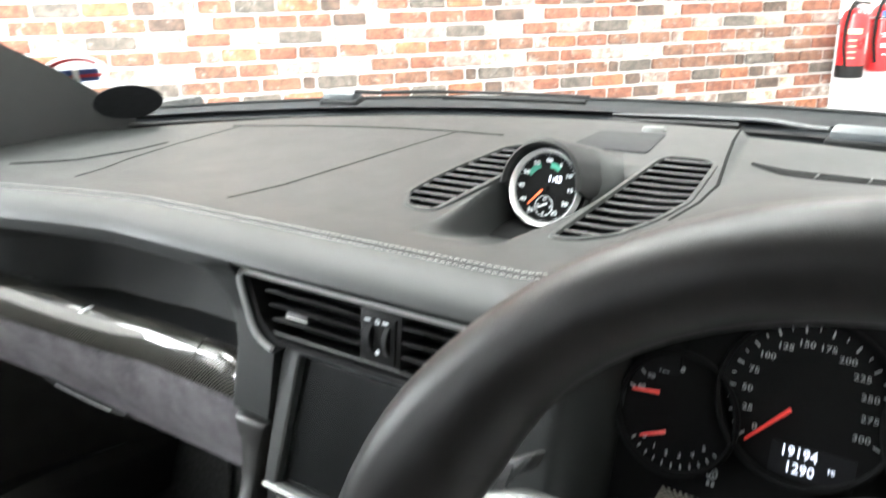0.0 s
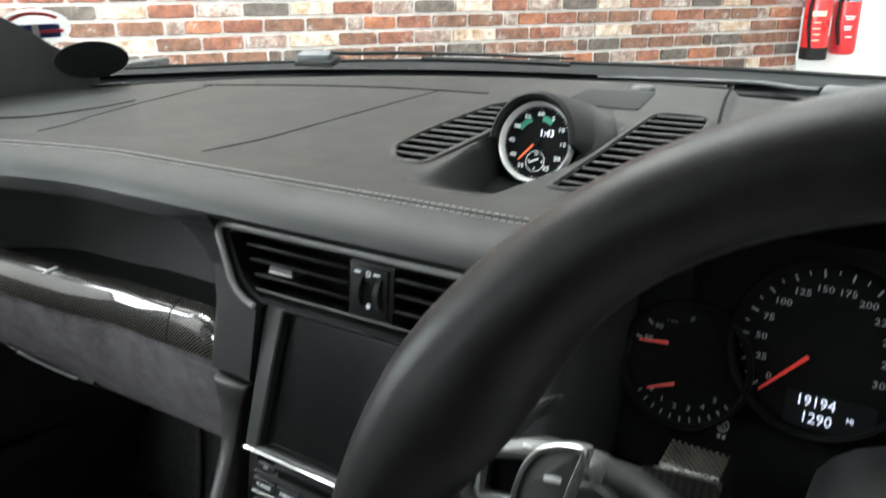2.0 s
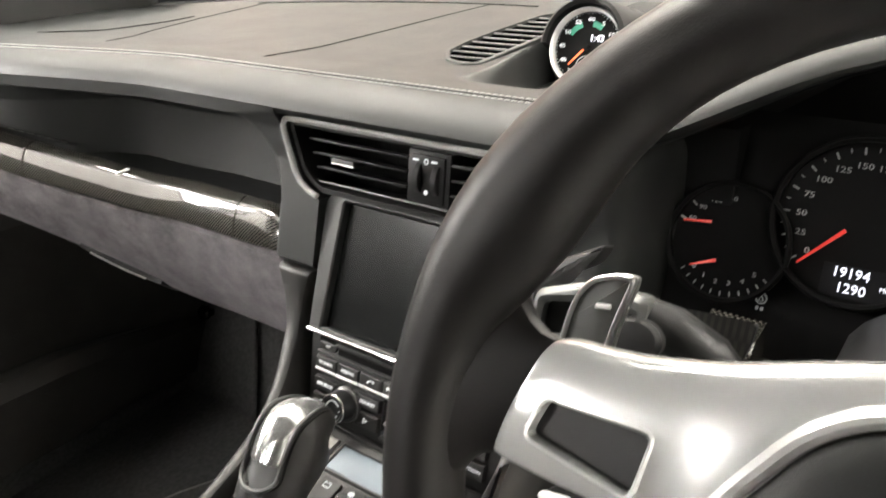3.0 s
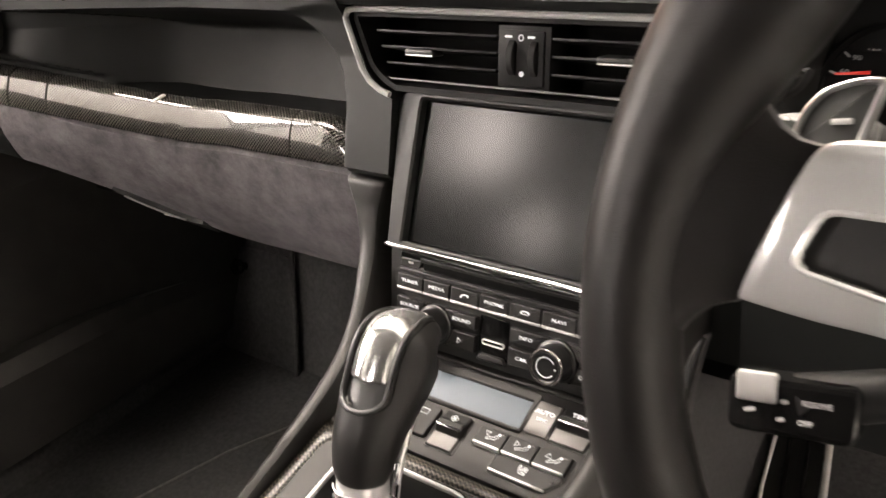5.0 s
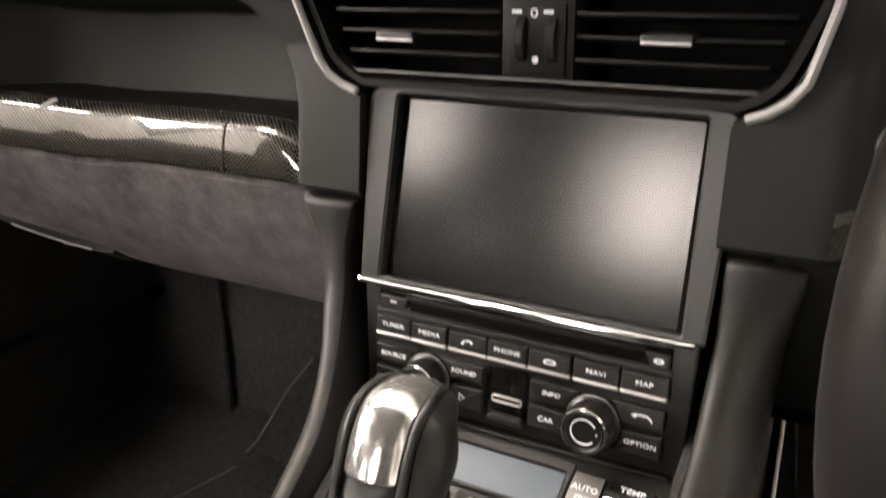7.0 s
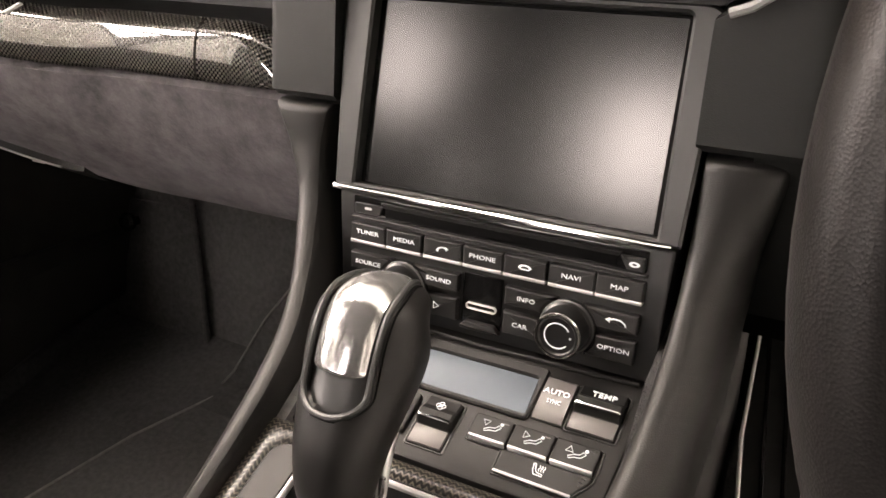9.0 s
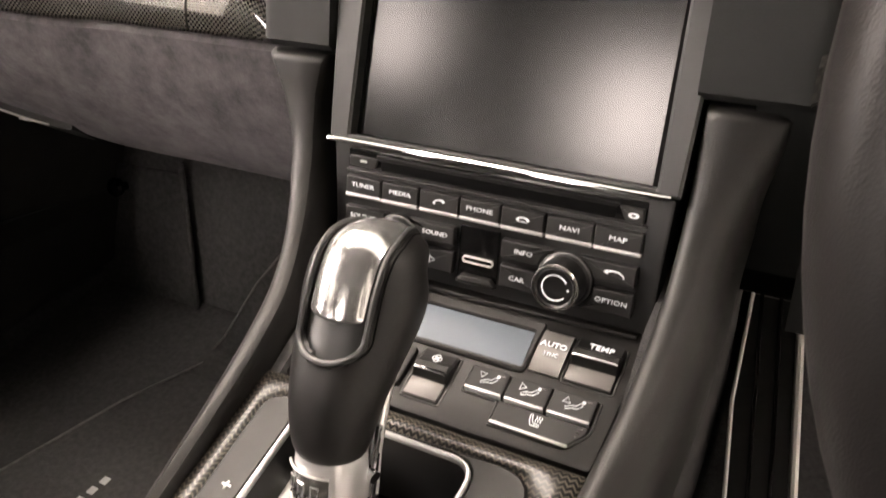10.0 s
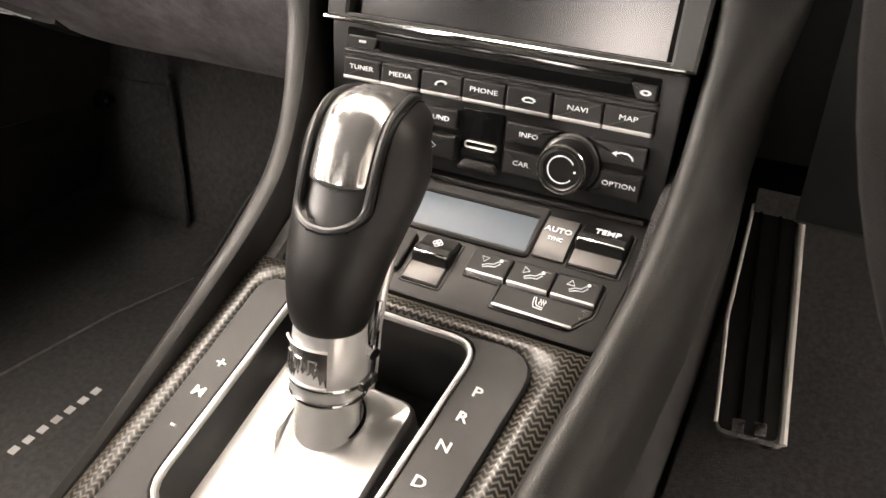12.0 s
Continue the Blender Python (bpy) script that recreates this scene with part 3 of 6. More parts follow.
part("handle_print", box(-0.008, -0.0008, 0, 0.008, 0.0008, 0.0005, Matrix.Translation((-0.457, (handle_sec(-0.457)[1][1] + handle_sec(-0.457)[2][1]) / 2 - 0.001, (handle_sec(-0.457)[1][2] + handle_sec(-0.457)[2][2]) / 2)) @ pose(0, 0, 0, 70)), WHITE, glove)


# centre air vents
def vent_outline():
    return [(-0.137, 0.861), (-0.140, 0.852), (-0.124, 0.816), (-0.112, 0.806), (-0.1, 0.8005), (0.100, 0.8005), (0.112, 0.806), (0.122, 0.816), (0.136, 0.852), (0.133, 0.861)]


VM = wall_plane((0, 0.0335, 0.83), 0.15)
vent = thing("centre_air_vent", "twin centre air vent with black slats and a satin silver surround", "air vent")
vo = rounded([(x, z - 0.83) for x, z in reversed(vent_outline())], [0.006, 0.01, 0.012, 0.01, 0.002, 0.002, 0.01, 0.012, 0.01, 0.006], 3)
vo = list(reversed(vo))
area = sum(vo[i - 1][0] * vo[i][1] - vo[i][0] * vo[i - 1][1] for i in range(len(vo)))
if area < 0:
    vo = list(reversed(vo))
edge_path = [(-0.1005, -0.0285), (-0.110, -0.0255), (-0.119, -0.020), (-0.1255, -0.012), (-0.1385, 0.019), (-0.1395, 0.0235), (-0.137, 0.0275), (-0.131, 0.0287), (0.126, 0.0287), (0.132, 0.0275), (0.1345, 0.0235), (0.1338, 0.019), (0.1262, -0.012), (0.120, -0.020), (0.112, -0.0255), (0.1035, -0.0285)]
part("surround", tube([(x, y, 0.0035) for x, y in edge_path], 0.0023, 8, m=VM), SURROUND, vent, "satin silver surround")
part("inner_frame", ring(inset(vo, 0.0035), inset(vo, 0.0075), -0.03, -0.0008, VM), VENT_SLAT, vent)
# Black sheet behind the slats gives the vent its inner shade.
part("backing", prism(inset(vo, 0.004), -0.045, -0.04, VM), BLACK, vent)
for side in (-1, 1):
    for z, wd in ((0.0121, 0.1205), (0.0016, 0.1165), (-0.0093, 0.1120)):
        x0, x1 = (0.002 - wd, -0.0185) if side < 0 else (0.0215, wd - 0.002)
        part("slat", prism(rrect(x0, -0.011, x1, 0.011, 0.001, 2), -0.0008, 0.0008, VM @ Matrix.Translation((0, z, -0.016)) @ pose(0, 0, 0, 80), 0.0004), VENT_SLAT, vent)
    tab = part("slider_tab", prism(rrect(-0.0118, -0.0026, 0.0118, 0.0026, 0.0018, 3), -0.010, 0.003, VM @ Matrix.Translation((-0.0775, 0.0010, -0.003) if side < 0 else (0.0655, 0.0036, -0.003)), 0.0014), PLASTIC, vent, "dark slider tab with a bright lip")
    part("bright_lip", tube([(-0.0112, -0.0016, 0.0024), (0.0112, -0.0016, 0.0024)], 0.0008, 6, m=VM @ Matrix.Translation((-0.0775, 0.0010, -0.003) if side < 0 else (0.0655, 0.0036, -0.003))), KEY_EDGE, tab)
part("lower_lip", tube([(-0.110, -0.0170, -0.006), (-0.106, -0.0182, -0.005), (0.107, -0.0183, -0.005), (0.112, -0.0170, -0.006)], 0.0008, 6, m=VM), GREY_METAL, vent)
part("divider", prism(rrect(-0.0168, -0.0185, 0.0209, 0.0212, 0.001, 2), -0.03, -0.0052, VM, 0.0006), VENT_SLAT, vent)
part("divider_plate", prism(rrect(-0.0130, -0.0155, 0.0172, 0.0182, 0.001, 2), -0.006, -0.0032, VM, 0.0006), VENT_SLAT, vent)
for side in (-1, 1):
    tw = part("thumbwheel", lathe([(0.004, -0.0026), (0.0135, -0.0026), (0.0142, -0.002), (0.0142, 0.002), (0.0135, 0.0026), (0.004, 0.0026)], 40, VM @ Matrix.Translation((0.0026 + 0.0080 * side, 0.0016, -0.0125)) @ pose(0, 0, 0, 0, 90, 0)), RUBBER, vent)
    part("wheel_mark", box(-0.0026, -0.0007, 0, 0.0026, 0.0007, 0.0006, VM @ Matrix.Translation((0.0005 + 0.0082 * side, 0.0146, -0.0026))), PRINT, tw)
part("open_mark", lathe([(0.0014, 0), (0.0021, 0), (0.0021, 0.0004), (0.0014, 0.0004)], 16, VM @ Matrix.Translation((0.0011, 0.0140, -0.0031)), sx=0.9), PRINT, vent)
part("closed_mark", lathe([(0.0002, 0), (0.0017, 0), (0.0017, 0.0004), (0.0002, 0.0004)], 16, VM @ Matrix.Translation((0.0020, -0.0080, -0.0031))), PRINT, vent)


# passenger side air vent
sv = thing("side_air_vent", "small side air vent with a silver frame beside the door", "air vent")
SM = Matrix.Translation((-0.5890, -0.0440, 0.8445)) @ pose(0, 0, 0, 90, 0, 12)
so = rrect(-0.058, -0.0265, 0.058, 0.0255, 0.010, 4)
part("surround", ring(so, inset(so, 0.0022), -0.006, 0.003, SM, 0.0008), PLASTIC, sv)
part("bright_edge", ring(inset(so, 0.0004), inset(so, 0.0014), 0.002, 0.0035, SM, 0.0003), SURROUND, sv)
part("housing", ring(inset(so, 0.0022), inset(so, 0.007), -0.03, 0.002, SM), PLASTIC, sv)
# Same shade-black sheet closes the side vent.
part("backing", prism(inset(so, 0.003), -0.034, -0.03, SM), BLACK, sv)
for z in (-0.014, -0.003, 0.008, 0.0165):
    part("slat", prism(rrect(-0.048, -0.009, 0.048, 0.009, 0.001, 2), -0.001, 0.001, SM @ Matrix.Translation((0, z, -0.01)) @ pose(0, 0, 0, 74), 0.0005), PLASTIC, sv)
part("slider_tab", prism(rrect(-0.012, -0.003, 0.012, 0.003, 0.002, 3), -0.01, 0.004, SM, 0.001), SATIN, sv)


# ---- head unit with screen, buttons and knobs ----
UM = wall_plane((0, 0, 0.70), 0.38)
LM = wall_plane((0, 0, 0.70), 0.25)
unit = thing("head_unit", "dark infotainment unit with blank screen and rows of keys", "infotainment unit")
bo = rounded([(-0.0955, 0.0), (0.0985, 0.0), (0.1025, 0.1095), (-0.0990, 0.1095)], [0.001, 0.001, 0.011, 0.011], 4)
bi = rounded([(-0.0826, 0.0030), (0.0872, 0.0030), (0.0868, 0.1050), (-0.0795, 0.1050)], [0.001, 0.001, 0.003, 0.003], 4)
si = rounded([(-0.0800, 0.0030), (0.0836, 0.0030), (0.0843, 0.1032), (-0.0790, 0.1032)], [0.001, 0.001, 0.0015, 0.0015], 4)
part("bezel", ring(bo, bi, -0.03, 0.003, UM, 0.0015), BEZEL, unit)
part("screen_frame", ring(inset(bi, 0.0003), si, -0.012, -0.0046, UM), BLACK, unit)
part("screen", prism(inset(si, -0.0004), -0.012, -0.0050, UM), SCREEN, unit, "blank semi-matte dark screen")
part("lower_panel", prism(rounded([(-0.0905, -0.071), (0.0940, -0.071), (0.0965, -0.001), (-0.0935, -0.001)], 0.002, 3), -0.03, -0.0005, LM, 0.001), PLASTIC, unit)
part("chrome_bar", tube([(-0.0945, 0.0, 0.0045), (-0.09, 0.0, 0.0055), (0.09, 0.0, 0.0055), (0.0945, 0.0, 0.0045)], 0.0016, 10, m=LM @ Matrix.Translation((0, 0.0005, 0))), CHROME, unit, "bright chrome bar")
slot_box = rounded([(-0.0835, -0.0148), (0.0845, -0.0148), (0.0845, -0.0040), (-0.0835, -0.0040)], 0.001, 2)
part("disc_slot", prism(slot_box, -0.004, 0.0002, LM, 0.0004), GLOSS_BLACK, unit)
part("slot_mouth", box(-0.0625, -0.0142, -0.002, 0.0695, -0.0085, 0.0005, LM, 0.0003), BLACK, unit)
part("slot_visor", prism(rounded([(-0.0640, -0.0086), (0.0700, -0.0086), (0.0715, -0.0060), (-0.0655, -0.0060)], 0.0005, 2), 0, 0.0016, LM, 0.0006), PLASTIC, unit)
ej = part("eject_key", prism(rounded([(0.0750, -0.0150), (0.0835, -0.0150), (0.0835, -0.0075), (0.0708, -0.0075)], 0.0008, 2), -0.002, 0.0020, LM, 0.0008), BUTTON, unit)
part("eject_icon", lathe([(0.0012, 0), (0.0027, 0), (0.0027, 0.0003), (0.0012, 0.0003)], 20, LM @ Matrix.Translation((0.0785, -0.0112, 0.0020)) @ Matrix.Diagonal((1, 0.5, 1, 1))), PRINT, ej)
ind = part("indicator_key", prism(rounded([(-0.0825, -0.0140), (-0.0660, -0.0140), (-0.0640, -0.0080), (-0.0825, -0.0080)], 0.0008, 2), -0.002, 0.0012, LM, 0.0006), BUTTON, unit)
part("indicator_mark", box(-0.0755, -0.0112, 0.0012, -0.0710, -0.0098, 0.0014, LM), WHITE, ind)
part("slot_lip", box(-0.0835, -0.0168, 0, 0.0855, -0.0150, 0.0030, LM, 0.0007), BUTTON, unit)
xs = [-0.0835, -0.0600, -0.0362, -0.0122, 0.0115, 0.0362, 0.0610, 0.0852]
names = ["TUNER", "MEDIA", "", "PHONE", "", "NAVI", "MAP"]
for k, s in enumerate(names):
    gap = 0.0004 if k not in (1, 4) else 0.0011
    b = part("key", prism(rrect(xs[k] + 0.0003, -0.0300, xs[k + 1] - gap, -0.0190, 0.0006, 2), -0.001, 0.0035, LM, 0.0009), BUTTON, unit)
    part("chrome_edge", prism(rrect(xs[k] + 0.0004, -0.0308, xs[k + 1] - gap, -0.0287, 0.0005, 2), 0, 0.0041, LM, 0.0008), KEY_EDGE, b)
    cx = (xs[k] + xs[k + 1]) / 2
    T = LM @ Matrix.Translation((cx, -0.0238, 0.0037))
    if s:
        text("key_text", s, 0.0034, T, PRINT, b, sx=1.36)
    else:
        part("handset_icon", tube([(-0.0042, -0.001, 0), (-0.003, 0.0008, 0), (0.0, 0.0014, 0), (0.003, 0.0008, 0), (0.0042, -0.001, 0)], [0.0012, 0.0007, 0.0006, 0.0007, 0.0012], 6, m=T @ pose(0, 0, 0, 0, 0, 10 if k == 2 else 0) @ Matrix.Diagonal((0.72, 0.72, 0.72, 1))), PRINT, b)
        if k == 4:
            part("handset_icon", tube([(-0.0025, 0, 0), (0.0025, 0, 0)], 0.0003, 5, m=T @ Matrix.Translation((0, -0.0012, 0))), PRINT, b)


def key(poly, s, at):
    b = part("key", prism(rounded(poly, 0.0008, 2), -0.001, 0.0035, LM, 0.0010), BUTTON, unit)
    if s:
        text("key_text", s, 0.0034, LM @ Matrix.Translation((*at, 0.0037)), PRINT, b, sx=1.3)
    return b


def scoop(c, a0, a1, n=6):
    """Key edge that follows a round knob with its centre at c, from angle a0 to a1."""
    return [(c + 0.0152 * math.cos(radians(a)), -0.0505 + 0.0152 * math.sin(radians(a))) for a in span(a0, a1, n)]


for c, l0, r1, words in ((-0.0485, -0.0832, -0.0138, ("SOURCE", "SOUND")), (0.0488, 0.0135, 0.0845, ("INFO", ""))):
    key([(l0, -0.0465)] + scoop(c, 165, 112) + [(l0, -0.0363)], words[0], ((l0 - 0.0008 + c - 0.0095) / 2, -0.0415))
    kl = key([(l0, -0.0628)] + scoop(c, 234, 181) + [(l0, -0.0500)], "CAR" if c > 0 else "", ((l0 + c - 0.0152) / 2, -0.0565))
    kt = key(scoop(c, 68, 15) + [(r1, -0.0465), (r1, -0.0363)], words[1], ((r1 + c + 0.0125) / 2 - 0.0005, -0.0415))
    kr = key(scoop(c, 359, 306) + [(r1, -0.0628), (r1, -0.0500)], "OPTION" if c > 0 else "", ((r1 + c + 0.0145) / 2, -0.0562))
    if c < 0:
        for kk, x, d in ((kl, -0.0745, -1), (kr, -0.0262, 1)):
            t = [(-0.0014 * d, -0.0020), (0.0018 * d, 0), (-0.0014 * d, 0.0020)]
            part("track_icon", tube([(a, b, 0) for a, b in t], 0.00035, 5, True, m=LM @ Matrix.Translation((x, -0.0565, 0.0037))), PRINT, kk)
    else:
        part("arrow_icon", tube([(-0.006, 0, 0), (-0.003, 0.0012, 0), (0.002, 0.001, 0), (0.005, -0.001, 0), (0.006, -0.003, 0)], 0.0006, 6, m=LM @ Matrix.Translation((0.0745, -0.0410, 0.0037)) @ Matrix.Diagonal((0.7, 0.7, 0.7, 1))), PRINT, kt)
        part("arrow_icon", prism([(-0.009, 0), (-0.0055, -0.002), (-0.0055, 0.002)], 0, 0.0004, LM @ Matrix.Translation((0.0745, -0.0410, 0.0036)) @ Matrix.Diagonal((0.7, 0.7, 1, 1))), PRINT, kt)
    K = LM @ Matrix.Translation((c, -0.0505, 0))
    kn = part("knob", lathe([(0.0142, -0.002), (0.0142, 0.0025), (0.0136, 0.0040), (0.0124, 0.0048), (0.0121, 0.0155), (0.0117, 0.0168), (0.0100, 0.0174), (0.0092, 0.0166), (0.0004, 0.0164)], 48, K), GLOSS_KNOB, unit)
    part("chrome_ring", lathe([(0.0109, 0.0164), (0.0119, 0.0160), (0.0122, 0.0168), (0.0117, 0.0176), (0.0109, 0.0175)], 48, K), DARK_CHROME, kn)
    part("collar_ring", lathe([(0.0136, 0.0034), (0.0143, 0.0026), (0.0145, 0.0032), (0.0138, 0.0042)], 48, K), GREY_METAL, kn)
    part("dial_mark", tube([(0.0066 * math.cos(radians(a)), 0.0066 * math.sin(radians(a)), 0.0167) for a in range(32, 329, 12)], 0.00038, 5, m=K), PRINT, kn)
    part("dial_dot", lathe([(0.0002, 0.0166), (0.0006, 0.0166), (0.0006, 0.0169), (0.0002, 0.0169)], 12, K @ Matrix.Translation((0.0068, 0, 0))), PRINT, kn)
part("card_slot", box(-0.0118, -0.0640, -0.003, 0.0112, -0.0345, 0.0003, LM, 0.0002), GLOSS_BLACK, unit)
part("slot_clip", ring(rrect(-0.0090, -0.0545, 0.0088, -0.0508, 0.0016, 4), inset(rrect(-0.0090, -0.0545, 0.0088, -0.0508, 0.0016, 4), 0.0006), -0.001, 0.0020, LM, 0.0002), KEY_EDGE, unit)
part("slot_lip", prism(rounded([(-0.0125, -0.0655), (0.0122, -0.0655), (0.0085, -0.0610), (-0.0085, -0.0610)], 0.001, 2), 0, 0.0036, LM, 0.0014), BUTTON, unit)


# ---- centre console ----
console = thing("centre_console", "dark centre console flanked by padded leather side rails", "console")
CM = flat_plane((0, 0, 0.6317), 0.265)
part("climate_base", prism(rounded([(-0.089, -0.0945), (0.0905, -0.0945), (0.095, -0.010), (-0.091, -0.010)], 0.003, 3), -0.03, 0, CM, 0.001), PLASTIC_GREY, console)
rail = [(0.030, 0.800), (0.0120, 0.7420), (0.0046, 0.715), (-0.0072, 0.690), (-0.032, 0.664), (-0.062, 0.644), (-0.10, 0.629), (-0.16, 0.612), (-0.24, 0.590), (-0.35, 0.568), (-0.6, 0.545)]


def rail_at(t):
    """A smooth curve through the rail's points."""
    i = min(int(t), len(rail) - 2)
    f = t - i
    p = [rail[max(0, min(len(rail) - 1, i + k))] for k in (-1, 0, 1, 2)]
    return [0.5 * (2 * b + (c - a) * f + (2 * a - 5 * b + 4 * c - d) * f * f + (3 * b - a - 3 * c + d) * f ** 3) for a, b, c, d in zip(*p)]


def rail_sec(t, side):
    y, z = rail_at(t)
    a, b = rail_at(max(1, t - 0.1)), rail_at(min(len(rail) - 1.001, t + 0.1))
    tg = Vector((0, b[0] - a[0], b[1] - a[1])).normalized()
    n = Vector((0, tg.z, -tg.y))
    if side < 0:
        xi, xo = along(RAIL_CREST, z), along(RAIL_OUTER, z)
        m = (xi + xo) / 2
        prof = [(xi - 0.001, -0.05), (xi - 0.0006, -0.008), (xi - 0.0002, -0.0032), (xi + 0.0008, -0.0010), (xi + 0.003, 0.0002), (m, 0.0008), (xo - 0.004, 0.0), (xo - 0.0016, -0.0018), (xo - 0.0004, -0.0050), (xo, -0.010), (xo + 0.0002, -0.06)]
    else:
        xi, q = along(RAIL_RIGHT, z), smooth(0.68, 0.742, z)
        prof = [(xi + u * (1 + 0.45 * q), w * (1 - 0.72 * q) if u > 0.012 else w) for u, w in ((0.0, -0.05), (0.0, -0.006), (0.0009, -0.0024), (0.003, -0.0004), (0.006, 0.0004), (0.0095, 0.0), (0.0128, -0.0020), (0.0165, -0.0060), (0.0200, -0.0120), (0.0230, -0.0210), (0.0250, -0.0330), (0.0260, -0.06))]
    dip = 0.0055 * max(0.0, 1 - (t - 1) / 0.12) ** 2.2
    return [(side * u, y + n.y * (w - dip), z + n.z * (w - dip)) for u, w in prof]


def along(table, z):
    """Straight steps between rows of (height, value), from high to low."""
    for (a, p), (b, q) in zip(table, table[1:]):
        if z >= b:
            return p + (q - p) * min(1.0, max(0.0, (a - z) / (a - b)))
    return table[-1][1]


RAIL_CREST = [(0.742, 0.1035), (0.72, 0.1085), (0.70, 0.1078), (0.68, 0.1033), (0.658, 0.0954), (0.641, 0.0872), (0.628, 0.0824), (0.614, 0.0785), (0.595, 0.0757), (0.54, 0.070)]
RAIL_OUTER = [(0.742, 0.1440), (0.72, 0.1335), (0.70, 0.1260), (0.68, 0.1194), (0.658, 0.1088), (0.641, 0.1006), (0.628, 0.0952), (0.614, 0.0892), (0.595, 0.0835), (0.54, 0.077)]
RAIL_RIGHT = [(0.742, 0.1015), (0.668, 0.1009), (0.653, 0.0997), (0.6385, 0.0975), (0.628, 0.0942), (0.620, 0.0916), (0.609, 0.0872), (0.59, 0.082), (0.54, 0.075)]
for side in (-1, 1):
    part("side_rail", loft([rail_sec(t, side) for t in [1, 1.02, 1.045, 1.075, 1.11] + span(1.16, len(rail) - 1.001, 60)]), LIT_RAIL_LEATHER, console, "padded black leather rail")
    xo = 0.0815 * side if side < 0 else 0.1005
    bm = loft([[(xo, y, z - 0.02), (xo, y, 0.25), (xo - 0.006 * side, y, 0.25), (xo - 0.006 * side, y, z - 0.02)] for y, z in [(0.35, 0.70), (0.09, 0.69)] + rail[4:]])
    # Driver side takes the darker carpet copy for its shade.
    part("tunnel_side", bm, CARPET if side < 0 else SHADED_CARPET, console)

clim = thing("climate_panel", "climate controls with a small grey display and rocker keys", "climate controls")
part("display", box(-0.0390, -0.0520, -0.001, 0.0408, -0.0295, 0.0008, CM, 0.0004), LCD, clim, "pale blue-grey unlit display")
part("display_frame", ring(rounded([(-0.0425, -0.0550), (0.0428, -0.0550), (0.0440, -0.0225), (-0.0425, -0.0225)], 0.003), rounded([(-0.0390, -0.0520), (0.0408, -0.0520), (0.0395, -0.0295), (-0.0385, -0.0295)], 0.001), 0, 0.0024, CM, 0.0010), PLASTIC_GREY, clim)
part("top_ledge", tube([(-0.088, -0.0165, 0.0006), (0.0, -0.0195, 0.0012), (0.088, -0.0165, 0.0006)], 0.0014, 8, m=CM), PLASTIC_GREY, clim)
GREY_KEY = mat("grey_key", (0.115, 0.108, 0.102), 0.36, var=0.06, scale=60)
KEY_DARK = mat("dark_key", (0.0085, 0.0082, 0.0078), 0.5, spec=0.24, var=0.12, scale=80)


def rocker(x0, x1, y0, y1):
    """A tipping key: a dark upper half that ends in a bright lip over a paler lower half."""
    lip = y0 + (y1 - y0) * 0.52
    secs = []
    for x, d in ((x0, 0.0012), (x0 + 0.0012, 0.0), (x1 - 0.0012, 0.0), (x1, 0.0012)):
        secs.append([(x, y1, -0.001), (x, y1, 0.0030 - d), (x, y1 - 0.006, 0.0042 - d), (x, lip + 0.004, 0.0064 - d), (x, lip + 0.0008, 0.0066 - d), (x, lip - 0.0010, 0.0056 - d), (x, lip - 0.0030, 0.0018 - d), (x, y0, 0.0010 - d), (x, y0, -0.001)])
    b = part("rocker_key", loft(secs, m=CM), KEY_DARK, clim)
    part("chrome_lip", tube([(x0 + 0.0012, lip - 0.0004, 0.0058), (x0 + 0.002, lip - 0.0002, 0.0063), (x1 - 0.002, lip - 0.0002, 0.0063), (x1 - 0.0012, lip - 0.0004, 0.0058)], 0.0009, 8, m=CM), CHROME, b)
    part("lower_half", prism(rrect(x0 + 0.0006, y0 + 0.0004, x1 - 0.0006, lip - 0.0036, 0.0006, 2), 0.0006, 0.0022, CM, 0.0005), GREY_KEY, b)
    part("recess_edge", ring(rrect(x0 - 0.0014, y0 - 0.0012, x1 + 0.0014, y1 + 0.0014, 0.0016, 3), rrect(x0 - 0.0003, y0 - 0.0003, x1 + 0.0003, y1 + 0.0003, 0.0008, 3), 0, 0.0007, CM, 0.0003), PLASTIC, b)
    return b


def outline_icon(name, pts, m, parent, r=0.00032, closed=False):
    return part(name, tube([(x, y, 0) for x, y in pts], r, 5, closed, m=m), PRINT, parent)


fan = rocker(-0.0098, 0.0100, -0.0862, -0.0585)
for a in (0, 90, 180, 270):
    part("fan_icon", tube([(0.0018 * math.cos(radians(a + k)) + 0.0018 * math.cos(radians(a)), 0.0018 * math.sin(radians(a + k)) + 0.0018 * math.sin(radians(a)), 0) for k in range(0, 360, 45)], 0.00027, 5, True, m=CM @ Matrix.Translation((0.0003, -0.0640, 0.0054)) @ pose(0, 0, 0, -12) @ Matrix.Diagonal((0.72, 0.72, 1, 1))), PRINT, fan)
temp = rocker(0.0622, 0.0868, -0.0528, -0.0272)
text("key_text", "TEMP", 0.0044, CM @ Matrix.Translation((0.0755, -0.0318, 0.0050)) @ pose(0, 0, 0, -8), PRINT, temp, sx=1.2, weight=0.00004)
rocker(-0.0868, -0.0622, -0.0528, -0.0272)
